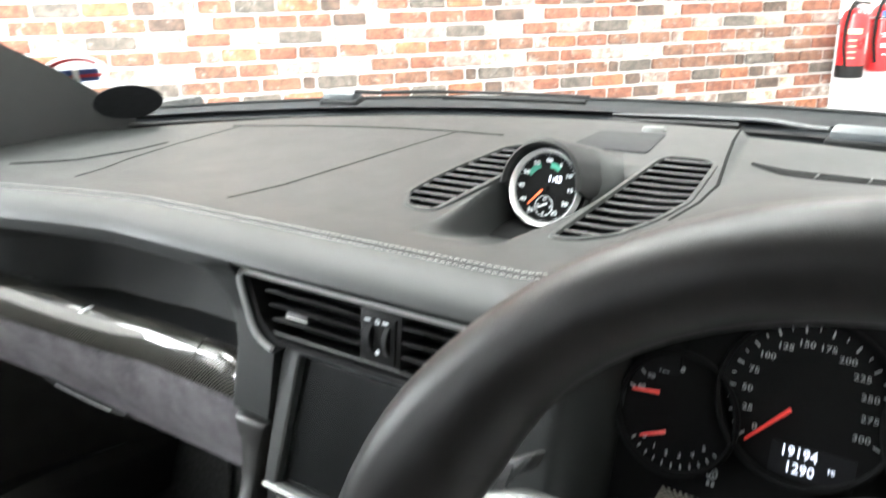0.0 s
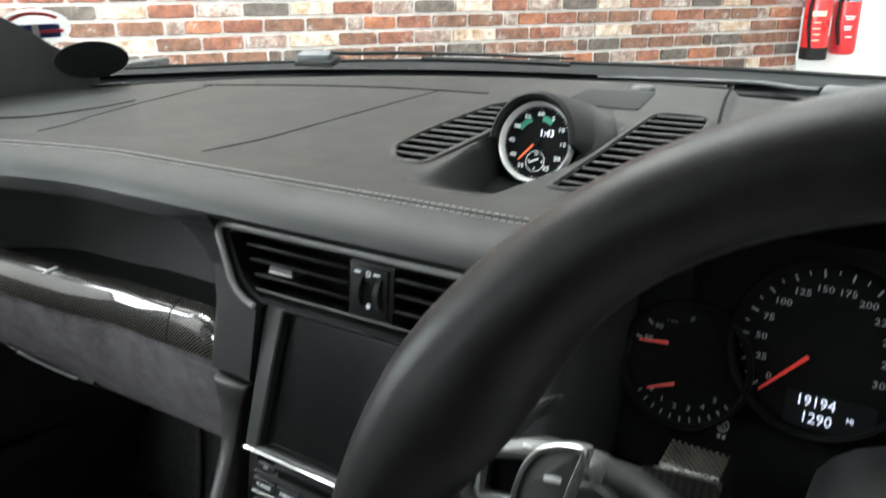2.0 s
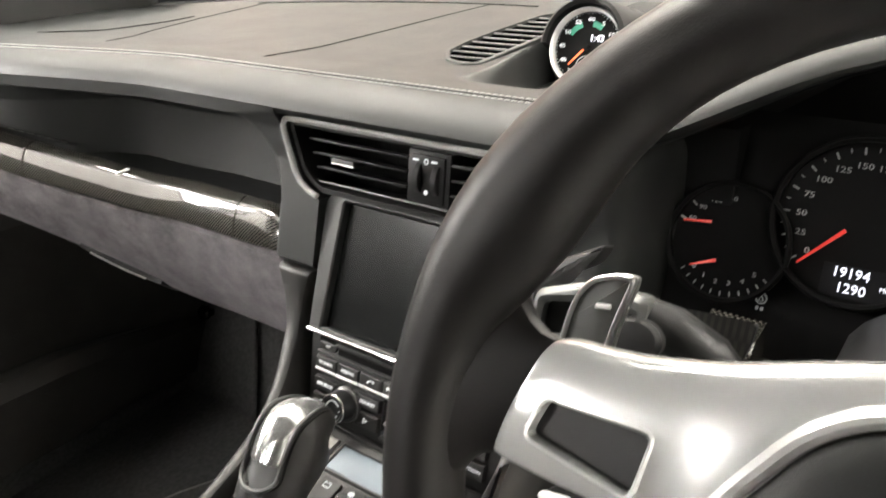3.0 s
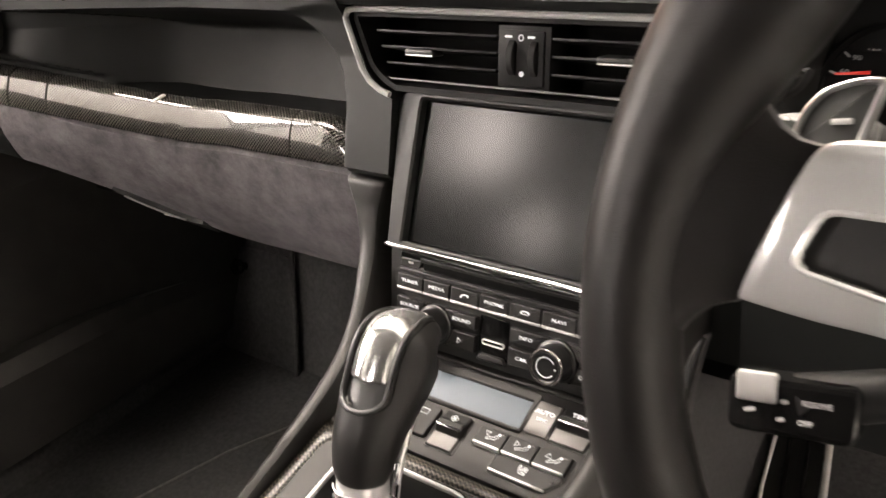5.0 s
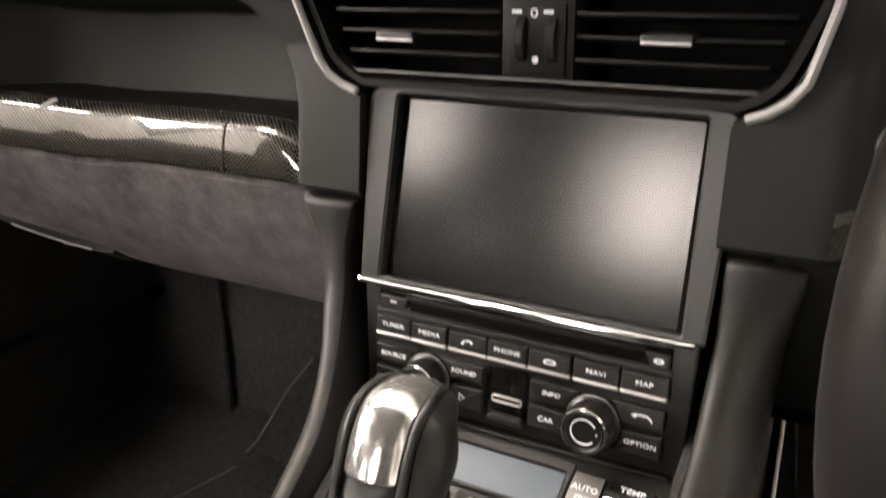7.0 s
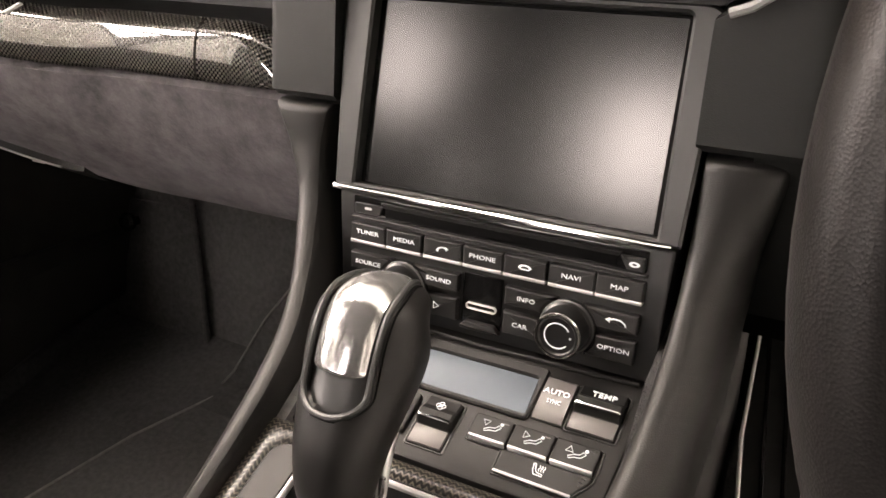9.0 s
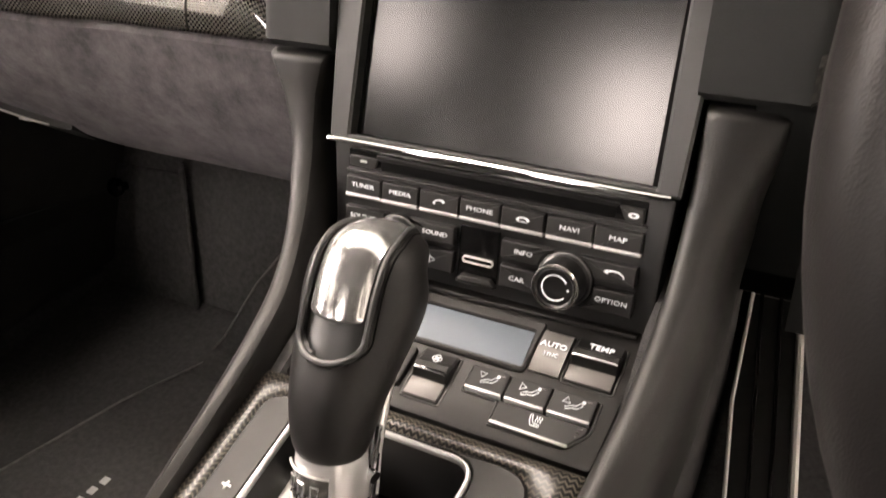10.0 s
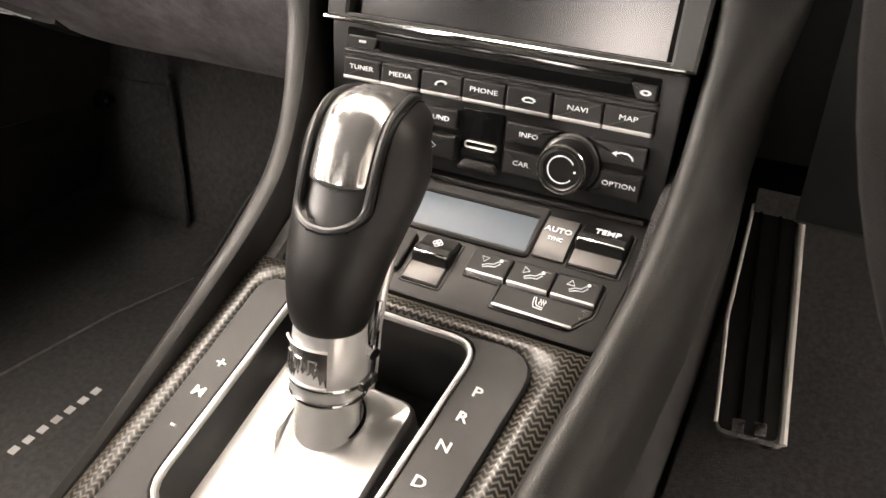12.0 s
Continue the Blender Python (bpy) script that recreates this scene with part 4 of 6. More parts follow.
for x0, x1, words in ((0.0447, 0.0603, True), (-0.0603, -0.0447, False)):
    auto = part("auto_key", loft([[(x, -0.0525, -0.001), (x, -0.0525, 0.0016), (x, -0.0500, 0.0026), (x, -0.0400, 0.0040), (x, -0.0285, 0.0034), (x, -0.0277, 0.0026), (x, -0.0277, -0.001)] for x in (x0, x0 + 0.0007, x1 - 0.0007, x1)], m=CM), GREY_KEY, clim, "satin grey key")
    if words:
        text("key_text", "AUTO", 0.0044, CM @ Matrix.Translation((0.0525, -0.0368, 0.0044)) @ pose(0, 0, 0, -2), PRINT, auto, sx=1.12, weight=0.00004)
        text("key_text", "SYNC", 0.0030, CM @ Matrix.Translation((0.0527, -0.0425, 0.0043)) @ pose(0, 0, 0, 8), PRINT, auto)
box_key = part("defrost_key", prism(rrect(-0.0325, -0.0830, -0.0135, -0.0590, 0.0020, 3), 0, 0.0030, CM, 0.0010), KEY_DARK, clim)
outline_icon("screen_icon", [(-0.0030, -0.0020), (0.0030, -0.0020), (0.0030, 0.0020), (-0.0030, 0.0020)], CM @ Matrix.Translation((-0.0240, -0.0650, 0.0031)), box_key, closed=True)
tray = rounded([(0.0172, -0.0748), (0.0368, -0.0748), (0.0372, -0.0880), (0.0765, -0.0880), (0.0852, -0.0765), (0.0852, -0.0585), (0.0172, -0.0585)], [0.002, 0.001, 0.001, 0.003, 0.003, 0.002, 0.002], 3)
part("key_tray", ring(tray, inset(tray, 0.0009), 0, 0.0010, CM, 0.0003), PLASTIC, clim)
for x0, x1, turn in ((0.0186, 0.0390, 0), (0.0396, 0.0608, 90), (0.0614, 0.0835, 180)):
    b = part("mode_key", prism(rrect(x0, -0.0728, x1, -0.0595, 0.0009, 2), 0, 0.0032, CM, 0.0009), KEY_DARK, clim)
    part("chrome_edge", prism(rrect(x0 + 0.0006, -0.0734, x1 - 0.0006, -0.0718, 0.0005, 2), 0, 0.0036, CM, 0.0006), KEY_EDGE, b)
    I = CM @ Matrix.Translation(((x0 + x1) / 2 + 0.0004, -0.0655, 0.0033))
    outline_icon("seat_icon", [(0.0046, 0.0008), (0.0026, -0.0016), (-0.0004, -0.0020), (-0.0030, -0.0032), (-0.0036, -0.0022), (-0.0010, -0.0006), (0.0016, -0.0002), (0.0032, 0.0018)], I, b, 0.00022, True)
    part("head_icon", lathe([(0.0005, 0), (0.0009, 0), (0.0009, 0.0003), (0.0005, 0.0003)], 12, I @ Matrix.Translation((0.0044, 0.0026, 0))), PRINT, b)
    outline_icon("arrow_icon", [(-0.0019, 0.0013), (0.0019, 0.0013), (0.0, -0.0017)], I @ Matrix.Translation((-0.0036, 0.0016, 0)) @ pose(0, 0, 0, 0, 0, turn), b, 0.00024, True)
    part("lamp_mark", box(x1 - 0.0050, -0.0622, 0.0030, x1 - 0.0022, -0.0616, 0.0034, CM), GREY_KEY, b)
hk = part("seat_heat_key", prism(rounded([(0.0382, -0.0866), (0.0768, -0.0866), (0.0835, -0.0775), (0.0835, -0.0738), (0.0382, -0.0738)], 0.001, 2), -0.001, 0.0018, CM, 0.001), KEY_DARK, clim)
part("chrome_edge", tube([(0.0385, -0.0858, 0.0012), (0.0400, -0.0862, 0.0019), (0.0745, -0.0866, 0.0019), (0.0770, -0.0862, 0.0012)], 0.0008, 8, m=CM), KEY_EDGE, hk)
H = CM @ Matrix.Translation((0.0588, -0.0790, 0.0020))
outline_icon("seat_icon", [(-0.0030, 0.0028), (-0.0020, 0.0030), (-0.0012, -0.0002), (-0.0004, -0.0014), (0.0026, -0.0018), (0.0026, -0.0028), (-0.0016, -0.0026), (-0.0026, -0.0004)], H, hk, 0.00028, True)
for k in range(3):
    outline_icon("heat_icon", [(0.0, 0.0024), (0.0005, 0.0014), (-0.0002, 0.0004), (0.0002, -0.0008)], H @ Matrix.Translation((0.0002 + 0.0012 * k, 0.0002, 0)), hk, 0.00026)
for k in range(3):
    part("lamp_mark", box(0.0785, -0.0765 - 0.0022 * k, 0.0014, 0.0812 - 0.001 * k, -0.0759 - 0.0022 * k, 0.0021, CM), GREY_KEY, hk)

# gear selector surround
GM = flat_plane((0, -0.132, 0.605), 0.15)
gate = thing("gear_gate", "carbon fibre gear lever surround with a chrome inner frame", "gear selector surround")


def uv_planar(bm):
    lay = bm.loops.layers.uv.verify()
    for f in bm.faces:
        for lp in f.loops:
            lp[lay].uv = (lp.vert.co.x, lp.vert.co.y)
    return bm




def taper(poly):
    """The console narrows towards the rear."""
    return [(x * (1 + 1.0 * (y - 0.02)), y) for x, y in poly]


def plate_ring(outer, inner, h0, h1, m):
    """A lacquered frame that swells between its edges; both polygons have one count."""
    bm = bmesh.new()
    rows = [[bm.verts.new(m @ Vector((x, y, -0.02))) for x, y in outer]]
    for k in span(0, 1, 9):
        w = h0 + (h1 - h0) * k + 0.0030 * math.sin(math.pi * k) ** 0.8
        rows.append([bm.verts.new(m @ Vector((a[0] + (b[0] - a[0]) * k, a[1] + (b[1] - a[1]) * k, w))) for a, b in zip(outer, inner)])
    rows.append([bm.verts.new(m @ Vector((x, y, -0.02))) for x, y in inner])
    n = len(outer)
    for r1, r2 in zip(rows, rows[1:]):
        for i in range(n):
            bm.faces.new((r1[i], r1[(i + 1) % n], r2[(i + 1) % n], r2[i]))
    return bm


co = rounded(taper([(-0.090, -0.26), (0.092, -0.26), (0.0905, 0.0365), (-0.0850, 0.0365)]), 0.003, 5)
po = rounded(taper([(-0.0700, -0.25), (0.0770, -0.25), (0.0735, 0.0262), (-0.0700, 0.0222)]), [0.002, 0.002, 0.020, 0.012], 5)
ci = rounded(taper([(-0.0490, -0.098), (0.0458, -0.098), (0.0458, 0.0215), (-0.0480, 0.0215)]), [0.016, 0.016, 0.013, 0.010], 5)
part("carbon_plate", uv_planar(plate_ring(co, inset(po, 0.0005), -0.001, 0.0005, GM)), CARBON_FINE, gate, "carbon fibre weave plate")
part("letter_plate", ring(po, inset(ci, -0.0010), -0.02, 0.0038, GM, 0.0012), PLASTIC_GREY, gate)
part("chrome_frame", ring(inset(ci, -0.0008), inset(ci, 0.0014), -0.03, 0.0050, GM, 0.0008), KEY_EDGE, gate, "bright chrome frame")
cin = inset(ci, 0.0018)
part("well", loft([[(x, y, 0.002) for x, y in cin], [(x, y, -0.045) for x, y in inset(cin, 0.004)]], True, False, GM), PLASTIC, gate)
part("well_floor", prism(inset(cin, 0.002), -0.050, -0.044, GM), BLACK, gate)
cfl = rounded(taper([(-0.0530, -0.105), (0.0305, -0.105), (0.0275, -0.0040), (-0.0480, -0.0010)]), [0.010, 0.010, 0.008, 0.008], 5)
bm = bmesh.new()
rows = []
for d, w in ((0.0, -0.040), (0.0, -0.0215), (0.0006, -0.0195), (0.002, -0.0182), (0.005, -0.0186), (0.009, -0.0200), (0.020, -0.0205)):
    rows.append([bm.verts.new(GM @ Vector((x, y, w))) for x, y in inset(cfl, d)])
for r1, r2 in zip(rows, rows[1:]):
    for i in range(len(r1)):
        bm.faces.new((r1[i], r1[(i + 1) % len(r1)], r2[(i + 1) % len(r1)], r2[i]))
bm.faces.new(rows[-1])
part("floor_plate", bm, SATIN_PLATE, gate, "brushed silver base plate")
for s, x, y in (("P", 0.0558, -0.0022), ("R", 0.0553, -0.0154), ("N", 0.0545, -0.0302), ("D", 0.0531, -0.0477), ("+", -0.0552, -0.0319), ("M", -0.0546, -0.0478), ("-", -0.0535, -0.0649)):
    text("letter", s, 0.0068 if s not in "+-" else 0.0085, GM @ Matrix.Translation((x, y, 0.0040)), WHITE, gate, sx=1.2, weight=0.00008)

# gear lever
lever = thing("gear_lever", "leather gear lever with a polished metal insert and chrome neck", "gear lever")
LX = -0.008


def lever_pt(y, z, tilt, u, v):
    """A point on a cross section of the lever: u to the right, v forward, the section leaning by tilt."""
    a = radians(tilt)
    return (LX + u, y + v * math.cos(a), z - v * math.sin(a))


def oval(y, z, tilt, rx, ry, n=40):
    return [lever_pt(y, z, tilt, rx * math.cos(a), ry * math.sin(a)) for a in span(0, 2 * math.pi, n + 1)[:-1]]


NK = Matrix.Translation((LX, -0.1550, 0.5800)) @ pose(0, 0, 0, -14)
part("neck", lathe([(0.0146, -0.010), (0.0146, 0.016), (0.0152, 0.0172), (0.0152, 0.0190), (0.012, 0.022)], 40, NK), NECK, lever, "chrome neck")
# Black ring drawn in place of the dark gap round the neck.
part("neck_gap_ring", lathe([(0.0147, -0.001), (0.0158, -0.001), (0.0158, 0.0006), (0.0147, 0.0006)], 40, GM @ Matrix.Translation((LX, -0.0232, -0.0195))), BLACK, lever)
neck_rows = [(-0.1505, 0.5985, 14, 0.0152, 0.0155), (-0.1498, 0.6010, 14, 0.0168, 0.0172), (-0.1488, 0.6050, 15, 0.0170, 0.0175), (-0.1455, 0.6180, 17, 0.0166, 0.0170), (-0.1430, 0.6280, 18, 0.0155, 0.0158), (-0.1400, 0.638, 20, 0.0145, 0.0148)]
part("collar", loft([oval(*r) for r in neck_rows]), NECK, lever, "chrome collar")
for y, z, t, r, thick in ((-0.1502, 0.5990, 14, 0.0162, 0.0011), (-0.1484, 0.6062, 15, 0.0172, 0.0008)):
    part("collar_ring", tube(oval(y, z, t, r, r * 1.02), thick, 8, True), CHROME, lever)
BADGE = [(0.6075, -0.1480, 15), (0.6120, -0.1468, 16), (0.6160, -0.1458, 17), (0.6205, -0.1446, 17.5), (0.6235, -0.1438, 18)]
part("badge_plate", loft([[lever_pt(y, z, t, r * math.cos(a), r * math.sin(a)) for r, a in [(0.0174, radians(d)) for d in span(-142, -60, 10)] + [(0.014, radians(-60)), (0.014, radians(-142))]] for z, y, t in BADGE]), DARK_CHROME, lever, "dark chrome badge plate")
for z, y, t in (BADGE[0], BADGE[-1]):
    part("badge_edge", tube([lever_pt(y, z, t, 0.0178 * math.cos(radians(d)), 0.0178 * math.sin(radians(d))) for d in span(-142, -60, 10)], 0.0006, 6), KEY_EDGE, lever)
for d in (-126, -103, -80):
    z, y, t = BADGE[2]
    part("badge_bar", tube([lever_pt(y + 0.0009 * k, z + 0.0027 * k, t, 0.0177 * math.cos(radians(d + e)), 0.0177 * math.sin(radians(d + e))) for e, k in ((-6, -1), (-6, 1), (5, 1), (6, 0.2), (3, -1))], 0.00045, 5), SATIN, lever)

# the grip's sections follow a spine that bends forward at the top
GRIP = [(-0.1440, 0.6285, 18, 0.0125, 0.0130, 0.0075), (-0.1432, 0.6300, 18, 0.0152, 0.0158, 0.0110), (-0.1415, 0.6350, 19, 0.0174, 0.0178, 0.0155), (-0.1385, 0.6430, 20, 0.0190, 0.0190, 0.0182),
        (-0.1325, 0.6540, 22, 0.0210, 0.0206, 0.0212), (-0.1240, 0.6650, 25, 0.0234, 0.0216, 0.0250), (-0.1150, 0.6755, 28, 0.0257, 0.0220, 0.0285), (-0.1085, 0.6845, 33, 0.0270, 0.0220, 0.0300),
        (-0.1035, 0.6915, 42, 0.0270, 0.0214, 0.0290), (-0.0985, 0.6965, 55, 0.0260, 0.0204, 0.0255), (-0.0935, 0.6985, 70, 0.0240, 0.0178, 0.0215), (-0.0870, 0.6985, 84, 0.0214, 0.0142, 0.0170), (-0.0800, 0.6970, 94, 0.0180, 0.0105, 0.0125), (-0.0750, 0.6955, 100, 0.0125, 0.0070, 0.0080), (-0.0735, 0.6950, 100, 0.0050, 0.003, 0.003)]


def grip_at(q):
    i = min(int(q), len(GRIP) - 2)
    p = [GRIP[max(0, min(len(GRIP) - 1, i + k))] for k in (-1, 0, 1, 2)]
    f = q - i
    return [0.5 * (2 * b + (c - a) * f + (2 * a - 5 * b + 4 * c - d) * f * f + (3 * b - a - 3 * c + d) * f ** 3) for a, b, c, d in zip(*p)]


Q0, Q1, Q2 = 5.15, 6.22, 12.2
HALF = 0.0152


def half_width(q):
    """Half width of the slot in the grip that holds the insert."""
    if q < Q0:
        return 0.0
    w = HALF * math.sqrt(1 - max(0.0, 1 - (q - Q0) / 0.75) ** 2)
    return w * (1 - 0.30 * smooth(9.5, Q2, q))


def grip_pt(q, u, lift=0.0):
    """A point on the grip's rear side, u across."""
    y, z, t, rx, back, fore = grip_at(q)
    k = min(0.98, abs(u) / rx)
    return lever_pt(y, z, t, u, -(back * math.sqrt(1 - k * k) + lift))


secs = []
for q in span(0, len(GRIP) - 1.001, 90):
    y, z, t, rx, back, fore = grip_at(q)
    w = half_width(q)
    row = []
    for a in span(0, 2 * math.pi, 73)[:-1]:
        u, v = rx * math.cos(a), (fore if math.sin(a) > 0 else back) * math.sin(a)
        if v < 0 and w and q < Q2:
            v += min(0.0045, 0.5 * rx) * smooth(w + 0.0008, w - 0.0008, abs(u)) * smooth(Q2, Q2 - 0.6, q)
        row.append(lever_pt(y, z, t, u, v))
    secs.append(row)
part("grip", loft(secs), LEATHER_GRIP, lever, "smooth black leather grip")
secs = []
for q in span(Q1, Q1 + 0.42, 10) + span(Q1 + 0.5, Q2 + 0.35, 42):
    w = HALF * 0.86 * (1 - 0.30 * smooth(9.5, Q2, q)) * math.sqrt(max(0.06, 1 - max(0.0, 1 - (q - Q1) / 0.42) ** 2.4))
    edge = 0.0030 * smooth(Q1 + 0.25, Q1, q) ** 2
    row = [grip_pt(q, u, 0.0006 - edge - 0.0022 * abs(u / w) ** 4) for u in span(-w, w, 15)]
    row += [grip_pt(q, w, -0.007), grip_pt(q, -w, -0.007)]
    secs.append(row)
part("metal_insert", loft(secs), POLISHED, lever, "polished metal insert")
secs = [[grip_pt(q, u, -0.0034) for u in span(-half_width(q) * 0.9, half_width(q) * 0.9, 9)] + [grip_pt(q, 0, -0.008)] for q in span(Q0 + 0.03, Q1 + 0.45, 14)]
part("insert_pad", loft(secs), BEZEL, lever, "smooth dark grey pad")
side = [(Q0 + 0.75 * (1 - math.cos(a)), half_width(Q0 + 0.75 * (1 - math.cos(a)))) for a in span(0.06, math.pi / 2, 12)] + [(q, half_width(q)) for q in span(Q0 + 0.85, Q2 - 0.2, 34)]
loop = [grip_pt(q, -w - 0.0006, 0.0002) for q, w in reversed(side)] + [grip_pt(q, w + 0.0006, 0.0002) for q, w in side]
part("insert_lip", tube(loop, 0.0015, 8), BEZEL, lever)
part("lip_seam", tube([grip_pt(q, -w - 0.0030, 0.0001) for q, w in reversed(side)] + [grip_pt(q, w + 0.0030, 0.0001) for q, w in side], 0.0004, 5), BLACK, lever)
STRUT = [(-0.1405, 0.5950), (-0.1380, 0.6010), (-0.1348, 0.6078), (-0.1293, 0.6223), (-0.1229, 0.6356), (-0.1150, 0.6480), (-0.1090, 0.6570)]
part("side_strut", tube([(0.0055, y, z) for y, z in STRUT], [0.0028, 0.0034, 0.0030, 0.0026, 0.0026, 0.0028, 0.003], 12), NECK, lever, "chrome side strut")
part("side_strut", tube([(0.0085, y - 0.0065, z + 0.001) for y, z in STRUT[1:5]], 0.0014, 8), CHROME, lever)
part("strut_slot", tube([(0.0072, y - 0.0036, z) for y, z in STRUT[1:4]], 0.0019, 8), BLACK, lever)
part("release_pin", tube([(0.0045, -0.1385, 0.6170), (0.0110, -0.1405, 0.6165)], 0.0029, 14), CHROME, lever)
part("release_tab", box(-0.003, -0.006, 0.0, 0.003, 0.006, 0.004, Matrix.Translation((LX + 0.0165, -0.1465, 0.6035)) @ pose(0, 0, 0, -16), 0.0008), DARK_CHROME, lever)


# ---- steering wheel ----
WM = wall_plane((0.341, -0.168, 0.830), math.tan(radians(21)))
wheel = thing("steering_wheel", "black leather three spoke steering wheel with satin silver spokes", "steering wheel")
RM = wall_plane((0.3481, -0.1739, 0.8262), 0.3097)
RIM, TUBE = 0.1774, 0.0165


def rim_sec(a):
    r = TUBE + 0.0022 * (math.exp(-((math.degrees(a) - 152) / 13) ** 2) + math.exp(-((math.degrees(a) - 28) / 13) ** 2))
    g = math.exp(-((math.degrees(a) - 149) / 17) ** 2) + math.exp(-((math.degrees(a) - 31) / 17) ** 2)
    out = []
    for k in range(18):
        p = 2 * math.pi * k / 18
        c = r * math.cos(p) * (1 + 0.55 * g if math.cos(p) < 0 else 1)
        out.append(((RIM + c) * math.cos(a), (RIM + c) * math.sin(a), r * 1.05 * math.sin(p)))
    return out


secs = [rim_sec(a) for a in span(0, 2 * math.pi, 97)]
bm = loft(secs, True, False, RM)
bmesh.ops.remove_doubles(bm, verts=bm.verts, dist=1e-6)
part("rim", bm, LEATHER_WHEEL, wheel, "thick black leather rim")
SPOKE_UP = [(-0.1235, 0.0325), (-0.1175, 0.0378), (-0.0920, 0.0398), (-0.0640, 0.0455), (-0.0361, 0.0542), (-0.014, 0.0600), (0.0, 0.0605)]
SPOKE_LOW = [(-0.1361, -0.0118), (-0.115, -0.0135), (-0.0937, -0.0143), (-0.0765, -0.0190), (-0.0690, -0.0300), (-0.050, -0.056), (0.0, -0.066)]


def between(pts, t):
    """A smooth curve through points, t from 0 to 1."""
    x = t * (len(pts) - 1)
    i = min(int(x), len(pts) - 2)
    f = x - i
    p = [pts[max(0, min(len(pts) - 1, i + k))] for k in (-1, 0, 1, 2)]
    return [0.5 * (2 * b + (c - a) * f + (2 * a - 5 * b + 4 * c - d) * f * f + (3 * b - a - 3 * c + d) * f ** 3) for a, b, c, d in zip(*p)]


def spoke_mesh(sgn, hl):
    secs = []
    for t in span(0, 1, 70):
        up, lo = between(SPOKE_UP, t), between(SPOKE_LOW, t)
        tip = 1 - 0.15 * smooth(0.05, 0.0, t)
        row = []
        for k in span(-1, 1, 49):
            c = math.sin(k * math.pi / 2)
            e = 1 - math.cos(k * math.pi / 2) ** 0.7 if abs(k) < 1 else 1
            row.append((-sgn * (lo[0] + up[0] + (up[0] - lo[0]) * c) / 2, (lo[1] + up[1] + (up[1] - lo[1]) * c) / 2, (0.003 + 0.0125 * (1 - e)) * tip + 0.003 * smooth(0.45, 0.8, t) * (1 - e)))
        row += [(row[-1][0], row[-1][1], 0.0), (row[0][0], row[0][1], 0.0)]
        secs.append(row)
    bm = loft(secs)
    hole = rounded(hl, 0.004, 3)
    cut = [f for f in bm.faces if inside(hole, f.calc_center_median().x, f.calc_center_median().y)]
    bmesh.ops.delete(bm, geom=cut, context="FACES")
    bm.transform(WM)
    return bm


for sgn in (-1, 1):
    hl = [(-0.1215, 0.0020), (-0.0800, -0.0050), (-0.0765, 0.0185), (-0.1160, 0.0178)]
    pd = [(-0.1435, 0.008), (-0.1215, 0.008), (-0.1182, 0.040), (-0.1146, 0.0560), (-0.1144, 0.0605), (-0.1225, 0.0602), (-0.1330, 0.0560), (-0.1385, 0.0480), (-0.1405, 0.0390)]
    if sgn > 0:
        hl, pd = [[(-x, y) for x, y in reversed(p)] for p in (hl, pd)]
    part("spoke", spoke_mesh(sgn, hl), SPOKE, wheel, "satin silver spoke", crease=85)
    part("cutout_edge", ring(inset(rounded(hl, 0.004, 3), -0.0014), inset(rounded(hl, 0.004, 3), 0.0004), 0.009, 0.0164, WM, 0.0007), SPOKE, wheel)
    part("cutout_panel", prism(inset(rounded(hl, 0.004, 3), -0.002), 0.003, 0.0095, WM, 0.0), PLASTIC, wheel, "dark recessed panel in the spoke")
    secs = []
    for k in span(0, 1, 9):
        e = k ** 0.55
        lo = Vector((-0.166, -0.060, 0)).lerp(Vector((-0.1375, -0.0135, 0)), k) + Vector((0, 0.020, 0)) * math.sin(math.pi * k) * 0.6
        hi = Vector((-0.160, 0.095, 0)).lerp(Vector((-0.1175, 0.0365, 0)), k) - Vector((0, 0.024, 0)) * math.sin(math.pi * k) * 0.8
        mid, ax = (lo + hi) / 2, (hi - lo) / 2
        th = 0.0140 - 0.0075 * k
        secs.append([(sgn * -(mid + ax * math.cos(t)).x, (mid + ax * math.cos(t)).y, th * math.copysign(abs(math.sin(t)) ** 0.6, math.sin(t))) for t in span(0, 2 * math.pi, 25)[:-1]])
    part("rim_web", loft(secs, m=WM), LEATHER_WHEEL, wheel)
    pp = rounded(pd, 0.004, 3)
    part("shift_paddle", prism(pp, -0.046, -0.040, WM, 0.0022), GREY_METAL, wheel, "grey metal shift paddle")
    part("bright_edge", ring(pp, inset(pp, 0.0022), -0.042, -0.0388, WM, 0.0006), SATIN, wheel)
    fin = [(-0.155, -0.033), (-0.1600, -0.041), (-0.1625, -0.054), (-0.1600, -0.068), (-0.1575, -0.066), (-0.1575, -0.046)]
    part("paddle_fin", prism(rounded(fin if sgn < 0 else [(-x, y) for x, y in reversed(fin)], 0.003, 3), -0.045, -0.039, WM, 0.0012), PLASTIC_GREY, wheel, "lower end of the shift paddle")
    part("paddle_mark", box(-0.0034, -0.0010, -0.0008, 0.0034, 0.0010, 0.0006, WM @ Matrix.Translation((sgn * 0.1256, 0.0455, -0.0398)) @ pose(0, 0, 0, 0, 0, -sgn * 8), 0.0002), WHITE, wheel)
part("spoke", prism(rounded([(-0.022, -0.16), (0.022, -0.16), (0.03, -0.05), (-0.03, -0.05)], 0.005), 0.0, 0.012, WM, 0.004), SPOKE, wheel)
